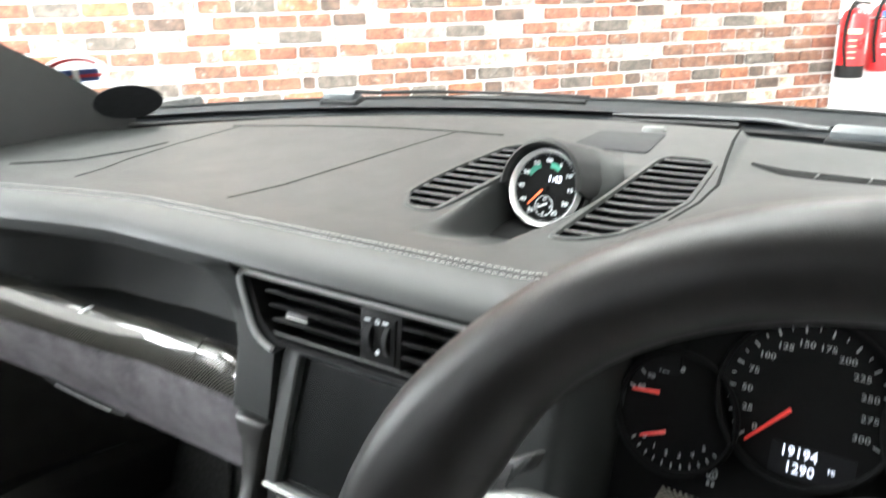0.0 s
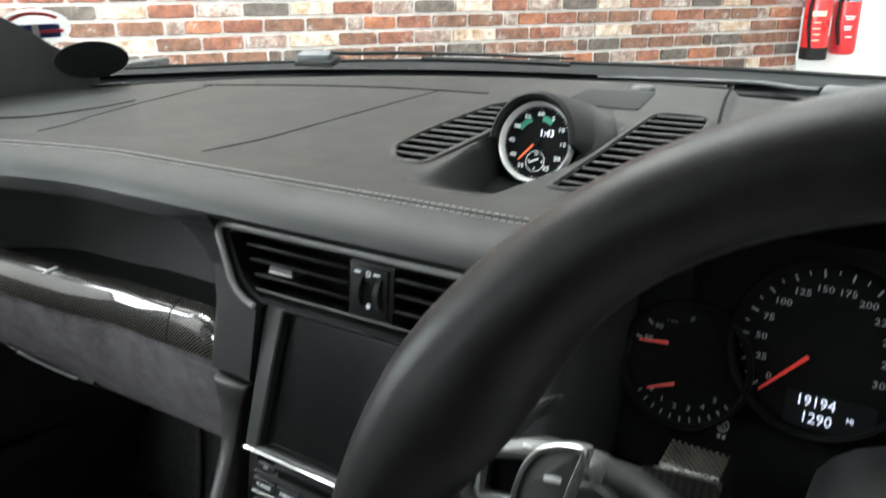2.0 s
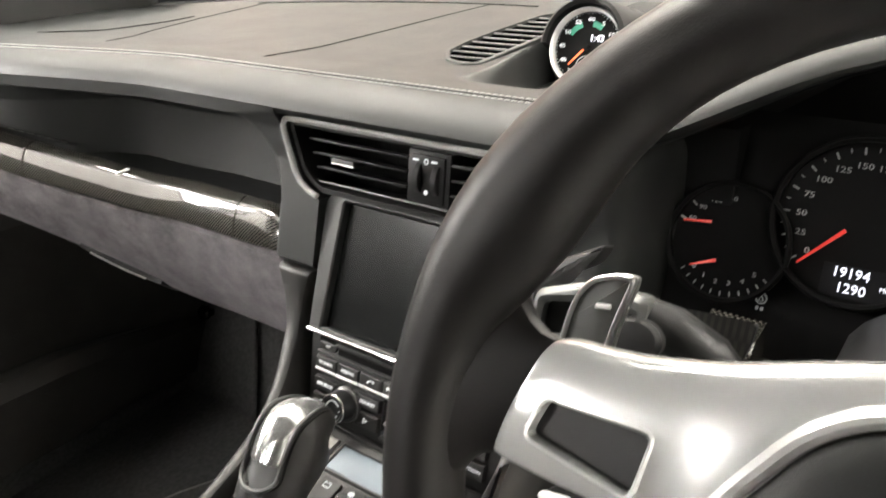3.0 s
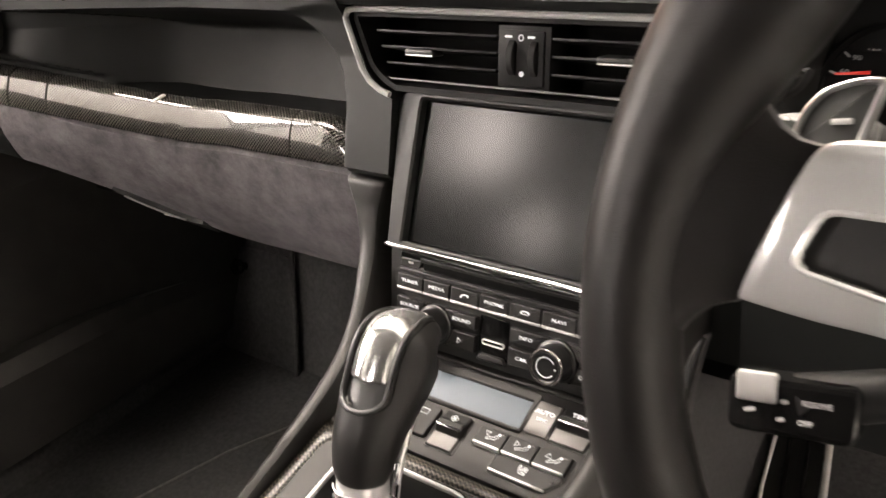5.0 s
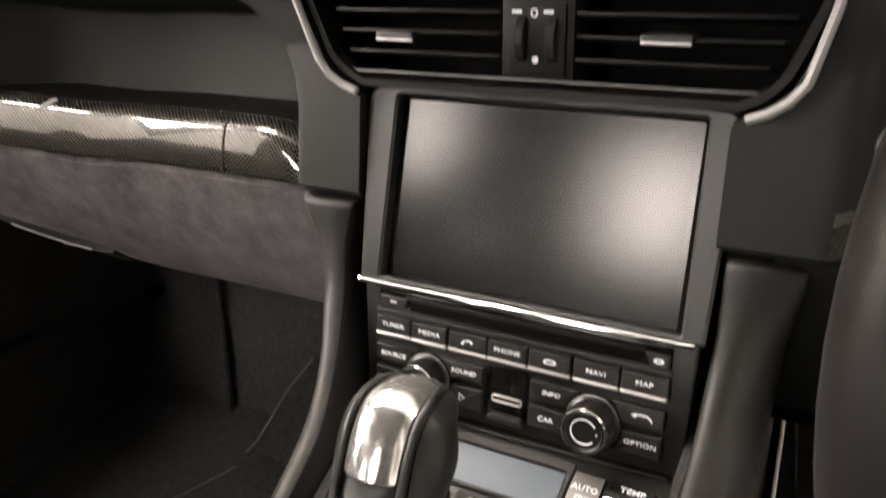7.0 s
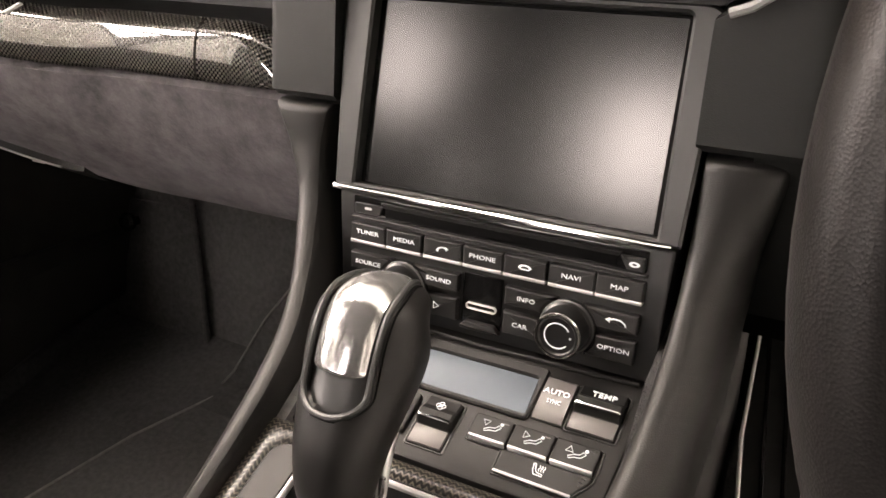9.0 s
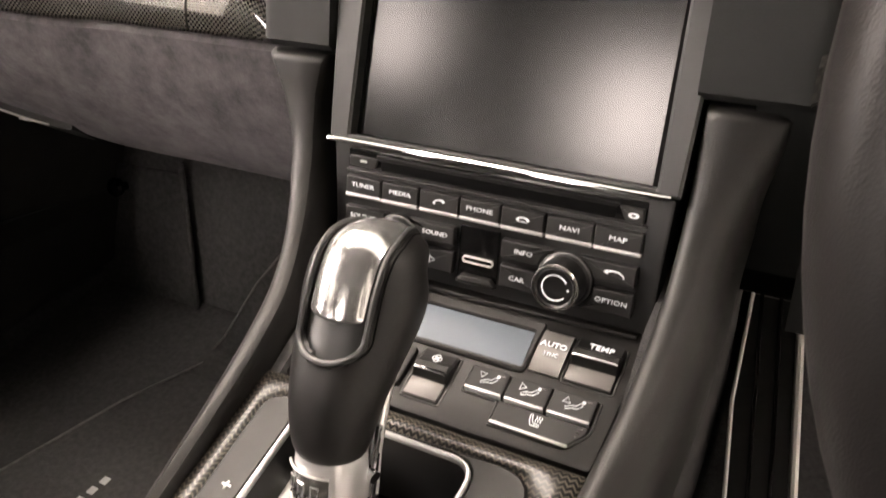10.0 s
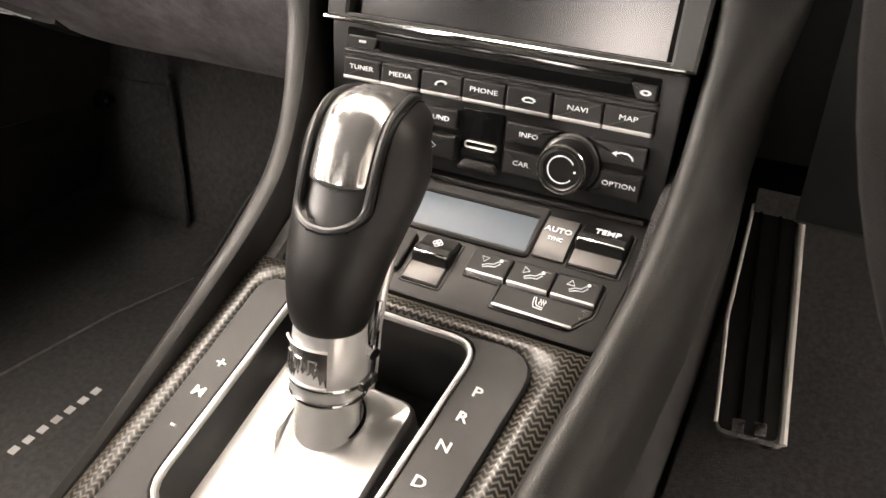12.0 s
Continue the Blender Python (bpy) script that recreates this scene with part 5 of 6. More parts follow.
half = [(0.0, 0.0455), (-0.0160, 0.0430), (-0.0307, 0.0326), (-0.0477, 0.0070), (-0.0607, -0.0224), (-0.0640, -0.046), (-0.054, -0.066), (-0.030, -0.076), (0.0, -0.078)]
bag = half + [(-x, y) for x, y in reversed(half[1:-1])]
bag = rounded(bag, 0.008, 3)
secs = []
for d, w in ((0.0, 0.006), (0.0, 0.0185), (0.002, 0.0215), (0.008, 0.0245), (0.022, 0.0275), (0.034, 0.0285)):
    secs.append([(x * (1 - d / 0.055), -0.012 + (y + 0.012) * (1 - d / 0.055), w) for x, y in bag])
part("airbag_cover", loft(secs, m=WM), LEATHER, wheel, "black leather airbag cover")
part("cover_trim", ring(inset(bag, -0.007), inset(bag, -0.0006), 0.004, 0.0205, WM, 0.0022), SPOKE, wheel)
part("hub", lathe([(0.045, -0.09), (0.05, -0.005), (0.06, 0.0)], 32, WM), PLASTIC, wheel)

# steering column with stalks
column = thing("steering_column", "black steering column shroud with control stalks", "steering column")
part("shroud", loft([[(0.341 + 0.055 * math.cos(a) * k, y, 0.772 + (0.036 * math.sin(a)) * k) for a in span(0, 2 * math.pi, 25)[:-1]] for y, k in ((0.06, 1.15), (-0.05, 1.1), (-0.10, 0.9), (-0.105, 0.6))]), PLASTIC, column)
so = rounded([(-0.1715, 0.0165), (-0.120, 0.024), (-0.118, 0.050), (-0.1500, 0.0490), (-0.1735, 0.0400)], [0.003, 0.004, 0.006, 0.006, 0.005], 4)
si = rounded([(-0.1680, 0.0205), (-0.124, 0.027), (-0.122, 0.0405), (-0.1480, 0.0405), (-0.1680, 0.0355)], 0.003, 4)
part("stalk_head", ring(so, si, -0.082, -0.068, WM, 0.0030), GREY_METAL, column, "grey lever head with a recessed dark face")
part("stalk_face", prism(inset(si, -0.001), -0.081, -0.076, WM), BLACK, column)
part("stalk_plate", prism(rounded([(-0.1790, 0.014), (-0.1735, 0.017), (-0.1760, 0.042), (-0.150, 0.058), (-0.146, 0.068), (-0.178, 0.050), (-0.186, 0.036)], 0.004, 3), -0.088, -0.078, WM, 0.002), PLASTIC, column)
part("stalk_mark", box(-0.1525, 0.0458, -0.0682, -0.1478, 0.0470, -0.0672, WM), WHITE, column)
part("stalk", tube([(-0.128, 0.040, -0.080), (-0.112, 0.037, -0.086), (-0.096, 0.028, -0.094), (-0.080, 0.010, -0.102), (-0.060, -0.010, -0.110)], [0.0095, 0.0105, 0.0115, 0.012, 0.012], 16, m=WM), PLASTIC, column)
part("stalk_collar", lathe([(0.0005, -0.006), (0.0125, -0.004), (0.0125, 0.0), (0.010, 0.002), (0.0005, 0.0025)], 32, WM @ Matrix.Translation((-0.121, 0.031, -0.070)) @ Matrix.Diagonal((1, 0.75, 1, 1))), PLASTIC, column)
cc = bmesh.new()
prism(rounded([(-0.1119, 0.0434), (-0.0815, 0.0455), (-0.0825, 0.0368), (-0.0874, 0.0180), (-0.0950, 0.0200), (-0.1023, 0.0341)], 0.002, 3), -0.112, -0.100, WM, 0.002, cc)
uv_planar(cc)
part("carbon_insert", cc, CARBON_DARK, column, "glossy carbon fibre insert")
part("stalk", tube([(-0.128, -0.060, -0.080), (-0.100, -0.050, -0.085), (-0.06, -0.045, -0.095)], [0.011, 0.010, 0.010], 14, m=WM), PLASTIC, column)
CS = WM @ Matrix.Translation((-0.1300, -0.0610, -0.070)) @ pose(0, 0, 0, 0, 0, 8)
part("stalk_head", prism(rounded([(-0.0225, -0.0120), (0.0240, -0.0120), (0.0260, 0.0110), (-0.0220, 0.0110)], 0.005, 4), -0.018, 0.0, CS, 0.003), GLOSS_BLACK, column, "black speed control lever with white lettering")
part("stalk_tab", prism(rrect(-0.0185, 0.0010, -0.0035, 0.0125, 0.0012, 3), -0.002, 0.0022, CS, 0.0008), KEY_EDGE, column, "silver rocker tab")
text("lettering", "RESUME", 0.0030, CS @ Matrix.Translation((0.0107, 0.0026, 0.0002)), WHITE, column)
text("lettering", "OFF", 0.0030, CS @ Matrix.Translation((0.0068, -0.0050, 0.0002)), WHITE, column)
for x, y, w in ((-0.0135, -0.0025, 0.0022), (-0.0020, -0.0048, 0.0014), (-0.0008, 0.0022, 0.0012)):
    part("lever_icon", box(-w, -0.0008, 0, w, 0.0008, 0.0004, CS @ Matrix.Translation((x, y, 0)) @ pose(0, 0, 0, 0, 0, 15), 0.0001), WHITE, column)

# ---- instrument cluster ----
cl = thing("instrument_cluster", "dark round instruments with red needles behind the steering wheel", "instrument cluster")
IM = wall_plane((0.267, 0.078, 0.837), 0.36)
part("backing", prism(rrect(-0.120, -0.085, 0.27, 0.060, 0.03, 6), -0.03, -0.012, IM), BLACK, cl)


def dial(cx, cy, r, name):
    D = IM @ Matrix.Translation((cx, cy, 0))
    d = part(name, lathe([(0.0005, -0.012), (r, -0.012), (r, -0.0105), (0.0005, -0.0105)], 48, D), BLACK, cl)
    part("dial_ring", lathe([(r, -0.012), (r + 0.003, -0.012), (r + 0.0035, -0.006), (r + 0.002, -0.004), (r, -0.006)], 64, D), BLACK, d)
    return d, D


def ticks(d, D, r, a0, a1, n, long=0.004, w=0.0005):
    for k in range(n):
        a = radians(a0 + (a1 - a0) * k / (n - 1))
        part("tick", box(r - long, -w, 0, r, w, 0.0004, D @ pose(0, 0, -0.0102, 0, 0, math.degrees(a))), GAUGE_PRINT, d)


def numbers(d, D, r, a0, a1, vals, size):
    for k, v in enumerate(vals):
        a = radians(a0 + (a1 - a0) * k / (len(vals) - 1))
        text("numeral", str(v), size, D @ Matrix.Translation((r * math.cos(a), r * math.sin(a), -0.0102)), GAUGE_PRINT, d, sx=1.3)


def needle(d, D, x, y, ang, length, material, w=0.0011):
    part("needle", prism([(0, -w), (length, -w * 0.5), (length, w * 0.5), (0, w)], -0.006, -0.005, D @ Matrix.Translation((x, y, 0)) @ pose(0, 0, 0, 0, 0, ang)), material, d)


d, D = dial(0.0044, 0.0041, 0.0455, "speedometer")
ticks(d, D, 0.0425, 220, -22, 25, 0.0024, 0.0003)
ticks(d, D, 0.0425, 220, -22, 13, 0.0042, 0.0005)
numbers(d, D, 0.032, 220, -22.4, [0, 25, 50, 75, 100, 125, 150, 175, 200, 225, 250, 275, 300], 0.0048)
needle(d, D, -0.0062, -0.0052, 227, 0.0313, RED_NEEDLE)
odo = part("trip_display", box(-0.014, -0.043, -0.0105, 0.030, -0.0245, -0.0101, D), TRIP, d, "dim grey trip display")
text("digits", "19194", 0.0080, D @ Matrix.Translation((0.001, -0.0288, -0.0098)), CLUSTER_LCD, odo)
text("digits", "1290", 0.0080, D @ Matrix.Translation((0.0025, -0.0375, -0.0098)), CLUSTER_LCD, odo)
text("digits", "MI", 0.0036, D @ Matrix.Translation((0.0185, -0.034, -0.0098)), CLUSTER_LCD, odo)
d, D = dial(-0.0650, -0.0212, 0.0345, "oil_gauge")
numbers(d, D, 0.0265, 157, 97, [60, 90, 120, 150], 0.0038)
ticks(d, D, 0.0335, 162, 100, 4, 0.004, 0.0005)
numbers(d, D, 0.0255, 228, 320, [0, 1, 2, 3, 4, 5], 0.0040)
ticks(d, D, 0.0335, 222, 325, 11, 0.003, 0.0004)
needle(d, D, -0.011, 0.0103, 186, 0.0172, RED_NEEDLE, 0.0009)
needle(d, D, -0.0034, -0.0121, 202, 0.0162, RED_NEEDLE, 0.0009)
d, D = dial(0.100, 0.006, 0.055, "tachometer")
ticks(d, D, 0.053, 222, -30, 33, 0.003, 0.0004)
d, D = dial(0.195, 0.0, 0.043, "trip_gauge")
IC = IM @ Matrix.Translation((-0.0384, -0.0500, -0.0098))
icon = part("button_icon", lathe([(0.0026, 0), (0.0034, 0), (0.0034, 0.0004), (0.0026, 0.0004)], 20, IC), GAUGE_PRINT, cl)
part("icon_mark", tube([(-0.0014, -0.0014, 0), (0, 0.0016, 0), (0.0014, -0.0014, 0)], 0.0004, 5, True, m=IC), GAUGE_PRINT, icon)
for x in (-0.0014, 0.0014):
    part("icon_bar", box(x - 0.0009, -0.0072, 0, x + 0.0009, -0.0050, 0.0003, IC), GAUGE_PRINT, icon)
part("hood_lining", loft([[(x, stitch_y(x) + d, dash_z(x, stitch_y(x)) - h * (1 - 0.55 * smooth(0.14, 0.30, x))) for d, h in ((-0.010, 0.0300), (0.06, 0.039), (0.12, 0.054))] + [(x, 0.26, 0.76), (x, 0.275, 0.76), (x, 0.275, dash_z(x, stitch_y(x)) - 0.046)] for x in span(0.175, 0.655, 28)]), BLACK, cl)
lp = thing("lower_dash_panel", "dark panel with a carbon insert beneath the instruments", "dash panel")
part("panel", loft([[(x, 0.075, 0.745), (x, 0.03, 0.75), (x, 0.012, 0.742), (x, 0.03, 0.62), (x, 0.06, 0.60), (x, 0.10, 0.62)] for x in span(0.152, 0.62, 12)]), LEATHER, lp)
part("carbon_insert", loft([[(x, 0.045, 0.785), (x, 0.026, 0.7815), (x, 0.019, 0.775), (x, 0.024, 0.75), (x, 0.05, 0.745)] for x in span(0.2085, 0.240, 6)], uv=True), CARBON, lp)


# ---- dash top: clock pod, grilles, speaker ----
clock = thing("dash_clock", "round black stopwatch clock in a chrome bezel under a leather cowl", "clock")
KM = wall_plane((-0.003, 0.277, 0.8855), 0.33)
part("face", lathe([(0.0005, -0.004), (0.0325, -0.004), (0.0325, -0.002), (0.0005, -0.002)], 48, KM), BLACK, clock)
part("bezel", lathe([(0.0315, -0.006), (0.0352, -0.006), (0.0358, 0.001), (0.0348, 0.004), (0.0335, 0.003), (0.0320, -0.001)], 64, KM), KEY_EDGE, clock, "polished chrome bezel")
# Leather cowl coloured rubber black: its shade is put into the colour.
part("cowl", loft([[(r * math.cos(a), r * math.sin(a) * (1.0 if math.sin(a) < 0 else 1.05), w - 0.02 * (math.sin(a) < 0)) for a in span(0, 2 * math.pi, 49)[:-1]] for r, w in ((0.0352, -0.004), (0.0356, 0.010), (0.0385, 0.013), (0.0415, 0.010), (0.044, -0.02), (0.046, -0.09))], m=KM, caps=False), RUBBER, clock)
part("pod", loft([[(-0.003 - w - 0.018, y, zb - 0.012), (-0.003 - w - 0.006, y, zb + 0.004), (-0.003 - w * 0.90, y, z0), (-0.003 - w * 0.5, y, z1), (-0.003 + w * 0.5, y, z1), (-0.003 + w * 0.90, y, z0), (-0.003 + w + 0.006, y, zb + 0.004), (-0.003 + w + 0.018, y, zb - 0.012)]
      for y, w, zb, z0, z1 in ((0.288, 0.040, 0.862, 0.895, 0.9125), (0.30, 0.042, 0.868, 0.900, 0.918), (0.33, 0.041, 0.880, 0.899, 0.914), (0.37, 0.036, 0.886, 0.894, 0.902), (0.42, 0.030, 0.886, 0.889, 0.891))]), LEATHER, clock)
for k, v in enumerate((60, 5, 10, 15, 20, 25, 30, 35, 40, 45, 50, 55)):
    a = radians(90 - 30 * k)
    part("tick", box(0.0298, -0.0003, 0, 0.0312, 0.0003, 0.0004, KM @ pose(0, 0, -0.0018, 0, 0, 90 - 30 * k)), PRINT, clock)
    if v != 30:
        text("numeral", str(v), 0.0052, KM @ Matrix.Translation((0.0250 * math.cos(a), 0.0250 * math.sin(a), -0.0016)), PRINT, clock, sx=1.25)
track = bmesh.new()
for k in range(60):
    if k % 5:
        box(0.0302, -0.00014, 0, 0.0310, 0.00014, 0.0003, KM @ pose(0, 0, -0.0018, 0, 0, 6 * k), 0, track)
part("minute_track", track, PRINT, clock)
for v, x, y in ((12, 0.0, 0.0064), (3, 0.0064, 0.0), (6, 0.0, -0.0064), (9, -0.0064, 0.0)):
    text("numeral", str(v), 0.0031, KM @ Matrix.Translation((0.001 + x, -0.0165 + y, -0.0016)), PRINT, clock, sx=1.2)
text("digits", "1:43", 0.0084, KM @ Matrix.Translation((0.0085, 0.0085, -0.0014)), CLUSTER_LCD, clock)
part("needle", prism([(0, -0.001), (0.022, -0.0006), (0.022, 0.0006), (0, 0.001)], 0.0, 0.0008, KM @ pose(0, 0, 0, 0, 0, 228)), ORANGE_NEEDLE, clock)
for a0, a1 in ((112, 150), (56, 84)):
    part("green_patch", loft([[(0.0188 * math.cos(radians(a)), 0.0188 * math.sin(radians(a)), -0.0017), (0.0240 * math.cos(radians(a)), 0.0240 * math.sin(radians(a)), -0.0017)] for a in span(a0, a1, 6)], False, False, KM), GREEN, clock)
part("needle_hub", lathe([(0.0003, 0.0015), (0.003, 0.001), (0.003, -0.002)], 20, KM), BLACK, clock)
part("sub_dial", lathe([(0.0087, -0.0016), (0.0091, -0.0016), (0.0091, -0.0012), (0.0087, -0.0012)], 32, KM @ Matrix.Translation((0.001, -0.0165, 0))), PRINT, clock)
part("sub_dial_hand", box(-0.005, -0.0006, 0, 0.005, 0.0006, 0.0004, KM @ Matrix.Translation((0.0, -0.0160, -0.0012)) @ pose(0, 0, 0, 0, 0, 25)), PRINT, clock)


def grille(side):
    g = thing("defroster_grille", "slatted black defroster grille in the dashboard top", "grille", "dash grilles")
    poly = GRILLE_RIGHT if side > 0 else GRILLE_LEFT
    poly = rounded(poly, 0.008, 3)
    flat = -0.2 if side < 0 else None

    def zz(x, y):
        return dash_z(x if flat is None else flat, y) + 0.0012

    inn = inset(poly, 0.0035)
    prof = ((inset(poly, -0.0022), -0.003), (inset(poly, -0.0012), 0.0), (inset(poly, 0.0004), 0.0008), (inset(poly, 0.0028), 0.0006), (inn, -0.001), (inn, -0.0026))
    bm = bmesh.new()
    rows = [[bm.verts.new((x, y, zz(x, y) + h)) for x, y in p] for p, h in prof]
    for r1, r2 in zip(rows, rows[1:]):
        for i in range(len(r1)):
            j = (i + 1) % len(r1)
            bm.faces.new((r1[i], r1[j], r2[j], r2[i]))
    part("rim", bm, LEATHER, g)
    # Duct walls and floor in shade black, which strong light can't lift.
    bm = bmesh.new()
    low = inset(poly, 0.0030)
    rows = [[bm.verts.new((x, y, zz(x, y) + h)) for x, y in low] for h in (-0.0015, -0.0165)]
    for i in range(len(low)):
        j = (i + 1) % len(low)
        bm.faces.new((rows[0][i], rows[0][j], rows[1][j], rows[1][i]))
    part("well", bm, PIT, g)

    def across(y):
        hits = []
        for i in range(len(inn)):
            (x1, y1), (x2, y2) = inn[i - 1], inn[i]
            if (y1 - y) * (y2 - y) < 0:
                hits.append(x1 + (x2 - x1) * (y - y1) / (y2 - y1))
        return (min(hits), max(hits)) if len(hits) > 1 else None

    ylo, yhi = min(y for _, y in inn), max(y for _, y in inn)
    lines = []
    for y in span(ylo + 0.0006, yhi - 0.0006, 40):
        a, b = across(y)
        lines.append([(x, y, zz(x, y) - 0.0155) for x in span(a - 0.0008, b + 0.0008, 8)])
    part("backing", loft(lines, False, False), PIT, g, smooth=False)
    for k in range(13):
        y = 0.1595 + 0.0192 * k
        e = across(y)
        if e:
            part("slat", loft([[(x, y - 0.0004, zz(x, y) - 0.0026), (x, y - 0.0012, zz(x, y) - 0.0014), (x, y - 0.0007, zz(x, y) - 0.0007), (x, y + 0.0009, zz(x, y) - 0.0007), (x, y + 0.0012, zz(x, y) - 0.0026)] for x in span(e[0], e[1], 5)]), SLAT, g)
    return g


grille(1)
grille(-1)
spk = thing("dash_speaker", "dark mesh speaker cover set in the dashboard top", "speaker")
SPK = mat("speaker_mesh", (0.0125, 0.0135, 0.0142), 0.7, spec=0.2, var=0.5, scale=900, bump=0.6, bscale=1200)
part("mesh_cover", prism(rounded([(-0.048, -0.035), (0.040, -0.038), (0.028, 0.043), (-0.046, 0.037)], 0.006, 3), -0.004, 0.0014, flat_plane((0, 0.440, 0.8980), 0.049), 0.0004), SPK, spk)
sen = thing("light_sensor", "small grey light sensor on the dashboard near the windscreen", "sensor")
part("dome", lathe([(0.011, -0.006), (0.011, 0.002), (0.009, 0.0045), (0.0005, 0.005)], 24, Matrix.Translation((0.009, 0.493, 0.9015)) @ Matrix.Diagonal((1.25, 0.6, 1.0, 1))), GREY_METAL, sen)
slot = thing("defroster_slot", "narrow black defroster slot along the dashboard", "vent slot")
slot_path = [(0.136, 0.4215, 0.0006), (0.155, 0.409, 0.004), (0.172, 0.3995, 0.007), (0.20, 0.3925, 0.0085), (0.243, 0.384, 0.0095), (0.286, 0.375, 0.010), (0.34, 0.362, 0.009), (0.40, 0.352, 0.005)]
part("slot", loft([[(x, y - w, dash_z(x, y - w) + 0.0008), (x, y, dash_z(x, y) + 0.0010), (x, y + w, dash_z(x, y + w) + 0.0008), (x, y + w, dash_z(x, y + w) - 0.003), (x, y - w, dash_z(x, y - w) - 0.003)] for x, y, w in slot_path]), BLACK, slot)
part("lip", loft([[(x, y + w, dash_z(x, y + w) - 0.002), (x, y + w + 0.0005, dash_z(x, y + w) + 0.0022), (x, y + w + 0.003, dash_z(x, y + w) + 0.0020), (x, y + w + 0.004, dash_z(x, y + w) - 0.002)] for x, y, w in slot_path]), LEATHER, slot)
for x, y, w in slot_path[3:-1]:
    part("vane", box(-0.0008, -w, -0.002, 0.0008, w, 0.0016, Matrix.Translation((x, y, dash_z(x, y))), 0.0003), PLASTIC, slot)

# ---- windscreen, cowl, pillars, roof ----
def screen_pt(u, v):
    """u across from -1 to 1, v up from 0 to 1."""
    x = u * (0.83 - 0.17 * v)
    y = front_y(x) + 0.015 - v * (0.78 - 0.10 * abs(u) ** 2)
    z = 0.905 + 0.37 * v - 0.03 * v * u * u
    return (x, y, z)


ws = thing("windscreen", "clear curved car windscreen", "windscreen")
bm = loft([[screen_pt(u, v) for v in span(0, 1, 9)] for u in span(-1, 1, 25)], False, False)
pane = part("pane", bm, GLASS, ws)
pane.visible_shadow = False
part("black_border", loft([[Vector(screen_pt(u, v)) + Vector((0, -0.002, -0.001)) for v in (-0.10, -0.05, -0.03)] for u in span(-1, 1, 41)], False, False), BLACK, ws)
# Black strip laid in for the darkness between dashboard and glass.
gap = thing("screen_gap_shade", "black strip standing for the dark gap between dashboard and windscreen", "gap", kind="structure")
part("strip", loft([[(x, dash_front(x) - 0.03, 0.868), (x, front_y(x) + 0.02, 0.868), (x, front_y(x) + 0.02, 0.860), (x, dash_front(x) - 0.03, 0.860)] for x in span(-0.80, 0.80, 33)]), BLACK, gap)
cowl = thing("scuttle_panel", "black plastic scuttle panel below the windscreen outside", "cowl")
part("panel", loft([[(x, front_y(x) + d, z) for d, z in ((0.012, 0.868), (0.022, 0.880), (0.05, 0.889), (0.13, 0.894), (0.16, 0.88), (0.10, 0.86))] for x in span(-0.80, 0.80, 41)]), SCUTTLE, cowl)
part("rubber_seal", tube([(x, front_y(x) + 0.022, 0.8815) for x in span(-0.79, 0.79, 41)], 0.004, 6), RUBBER, cowl)
part("drain_lip", tube([(x, front_y(x) + 0.128, 0.8955) for x in span(-0.79, 0.79, 41)], 0.003, 6), RUBBER, cowl)
for px, py, tx in ((-0.50, 0.535, -0.17), (0.195, 0.60, -0.08)):
    wp = thing("wiper", "black windscreen wiper with a grey spindle cap", "wiper", "wipers")
    zc = 0.914 if px < 0 else 0.8945
    part("cap_base", box(-0.033, -0.016, -0.012, 0.033, 0.012, -0.0045, Matrix.Translation((px, py, zc)) @ pose(0, 0, 0, 12, 0, -px * 20), 0.003), RUBBER, wp)
    part("spindle_cap", box(-0.029, -0.012, -0.0052, 0.029, 0.012, 0.0052, Matrix.Translation((px, py, zc)) @ pose(0, 0, 0, 12, 0, -px * 20), 0.005), WIPER_CAP, wp, "pale grey spindle cap")
    pts = [(px + (0.03 if px < 0 else -0.03) + (tx - px) * k, py + (front_y(px + (tx - px) * k) + 0.035 - py) * smooth(0, 0.3, k), (0.919 if px < 0 else 0.896) - 0.006 * k) for k in span(0.0, 1, 14)]
    part("arm", tube(pts, [0.0045 - 0.002 * k for k in span(0, 1, 14)], 8, flat=0.7), RUBBER if px < 0 else ARM_GREY, wp)
    part("blade", tube([(x, y - 0.012, z - 0.006) for x, y, z in pts[5:]], 0.004, 6), RUBBER, wp)
for side in (-1, 1):
    ap = thing("windscreen_pillar", "dark trimmed windscreen pillar", "pillar")
    part("trim", loft([[Vector(screen_pt(side, v)) + Vector(d) for d in ((-0.017 * side, -0.03, -0.016), (0.004 * side, 0.0, -0.004), (0.05 * side, 0.0, 0.01), (0.06 * side, -0.12, -0.02), (0.02 * side, -0.10, -0.03))] for v in span(-0.08, 1.0, 10)]), HEADLINER, ap)
sail = thing("door_corner_trim", "black corner trim at the front of the passenger door window", "trim")
part("panel", loft([[(-0.80, y, z0), (-0.76, y, z0 + 0.01), (-0.755, y, z1), (-0.80, y, z1)] for y, z0, z1 in ((0.35, 0.86, 0.90), (0.25, 0.86, 0.97), (0.10, 0.86, 1.06), (0.05, 0.86, 1.07))]), PLASTIC, sail)
def glass_spot(p):
    """Frame on the windscreen glass at p, facing the seats."""
    d = Vector((0.86, -0.51, 0))
    v = (d * math.cos(radians(36)) + Vector((0, 0, math.sin(radians(36))))).normalized()
    u = Vector((0.51, 0.86, 0))
    return Matrix.Translation(p) @ Matrix((u, v, u.cross(v))).transposed().to_4x4()


DISC_GREY = mat("permit_card", (0.035, 0.036, 0.038), 0.7, spec=0.2, var=0.2, scale=80)
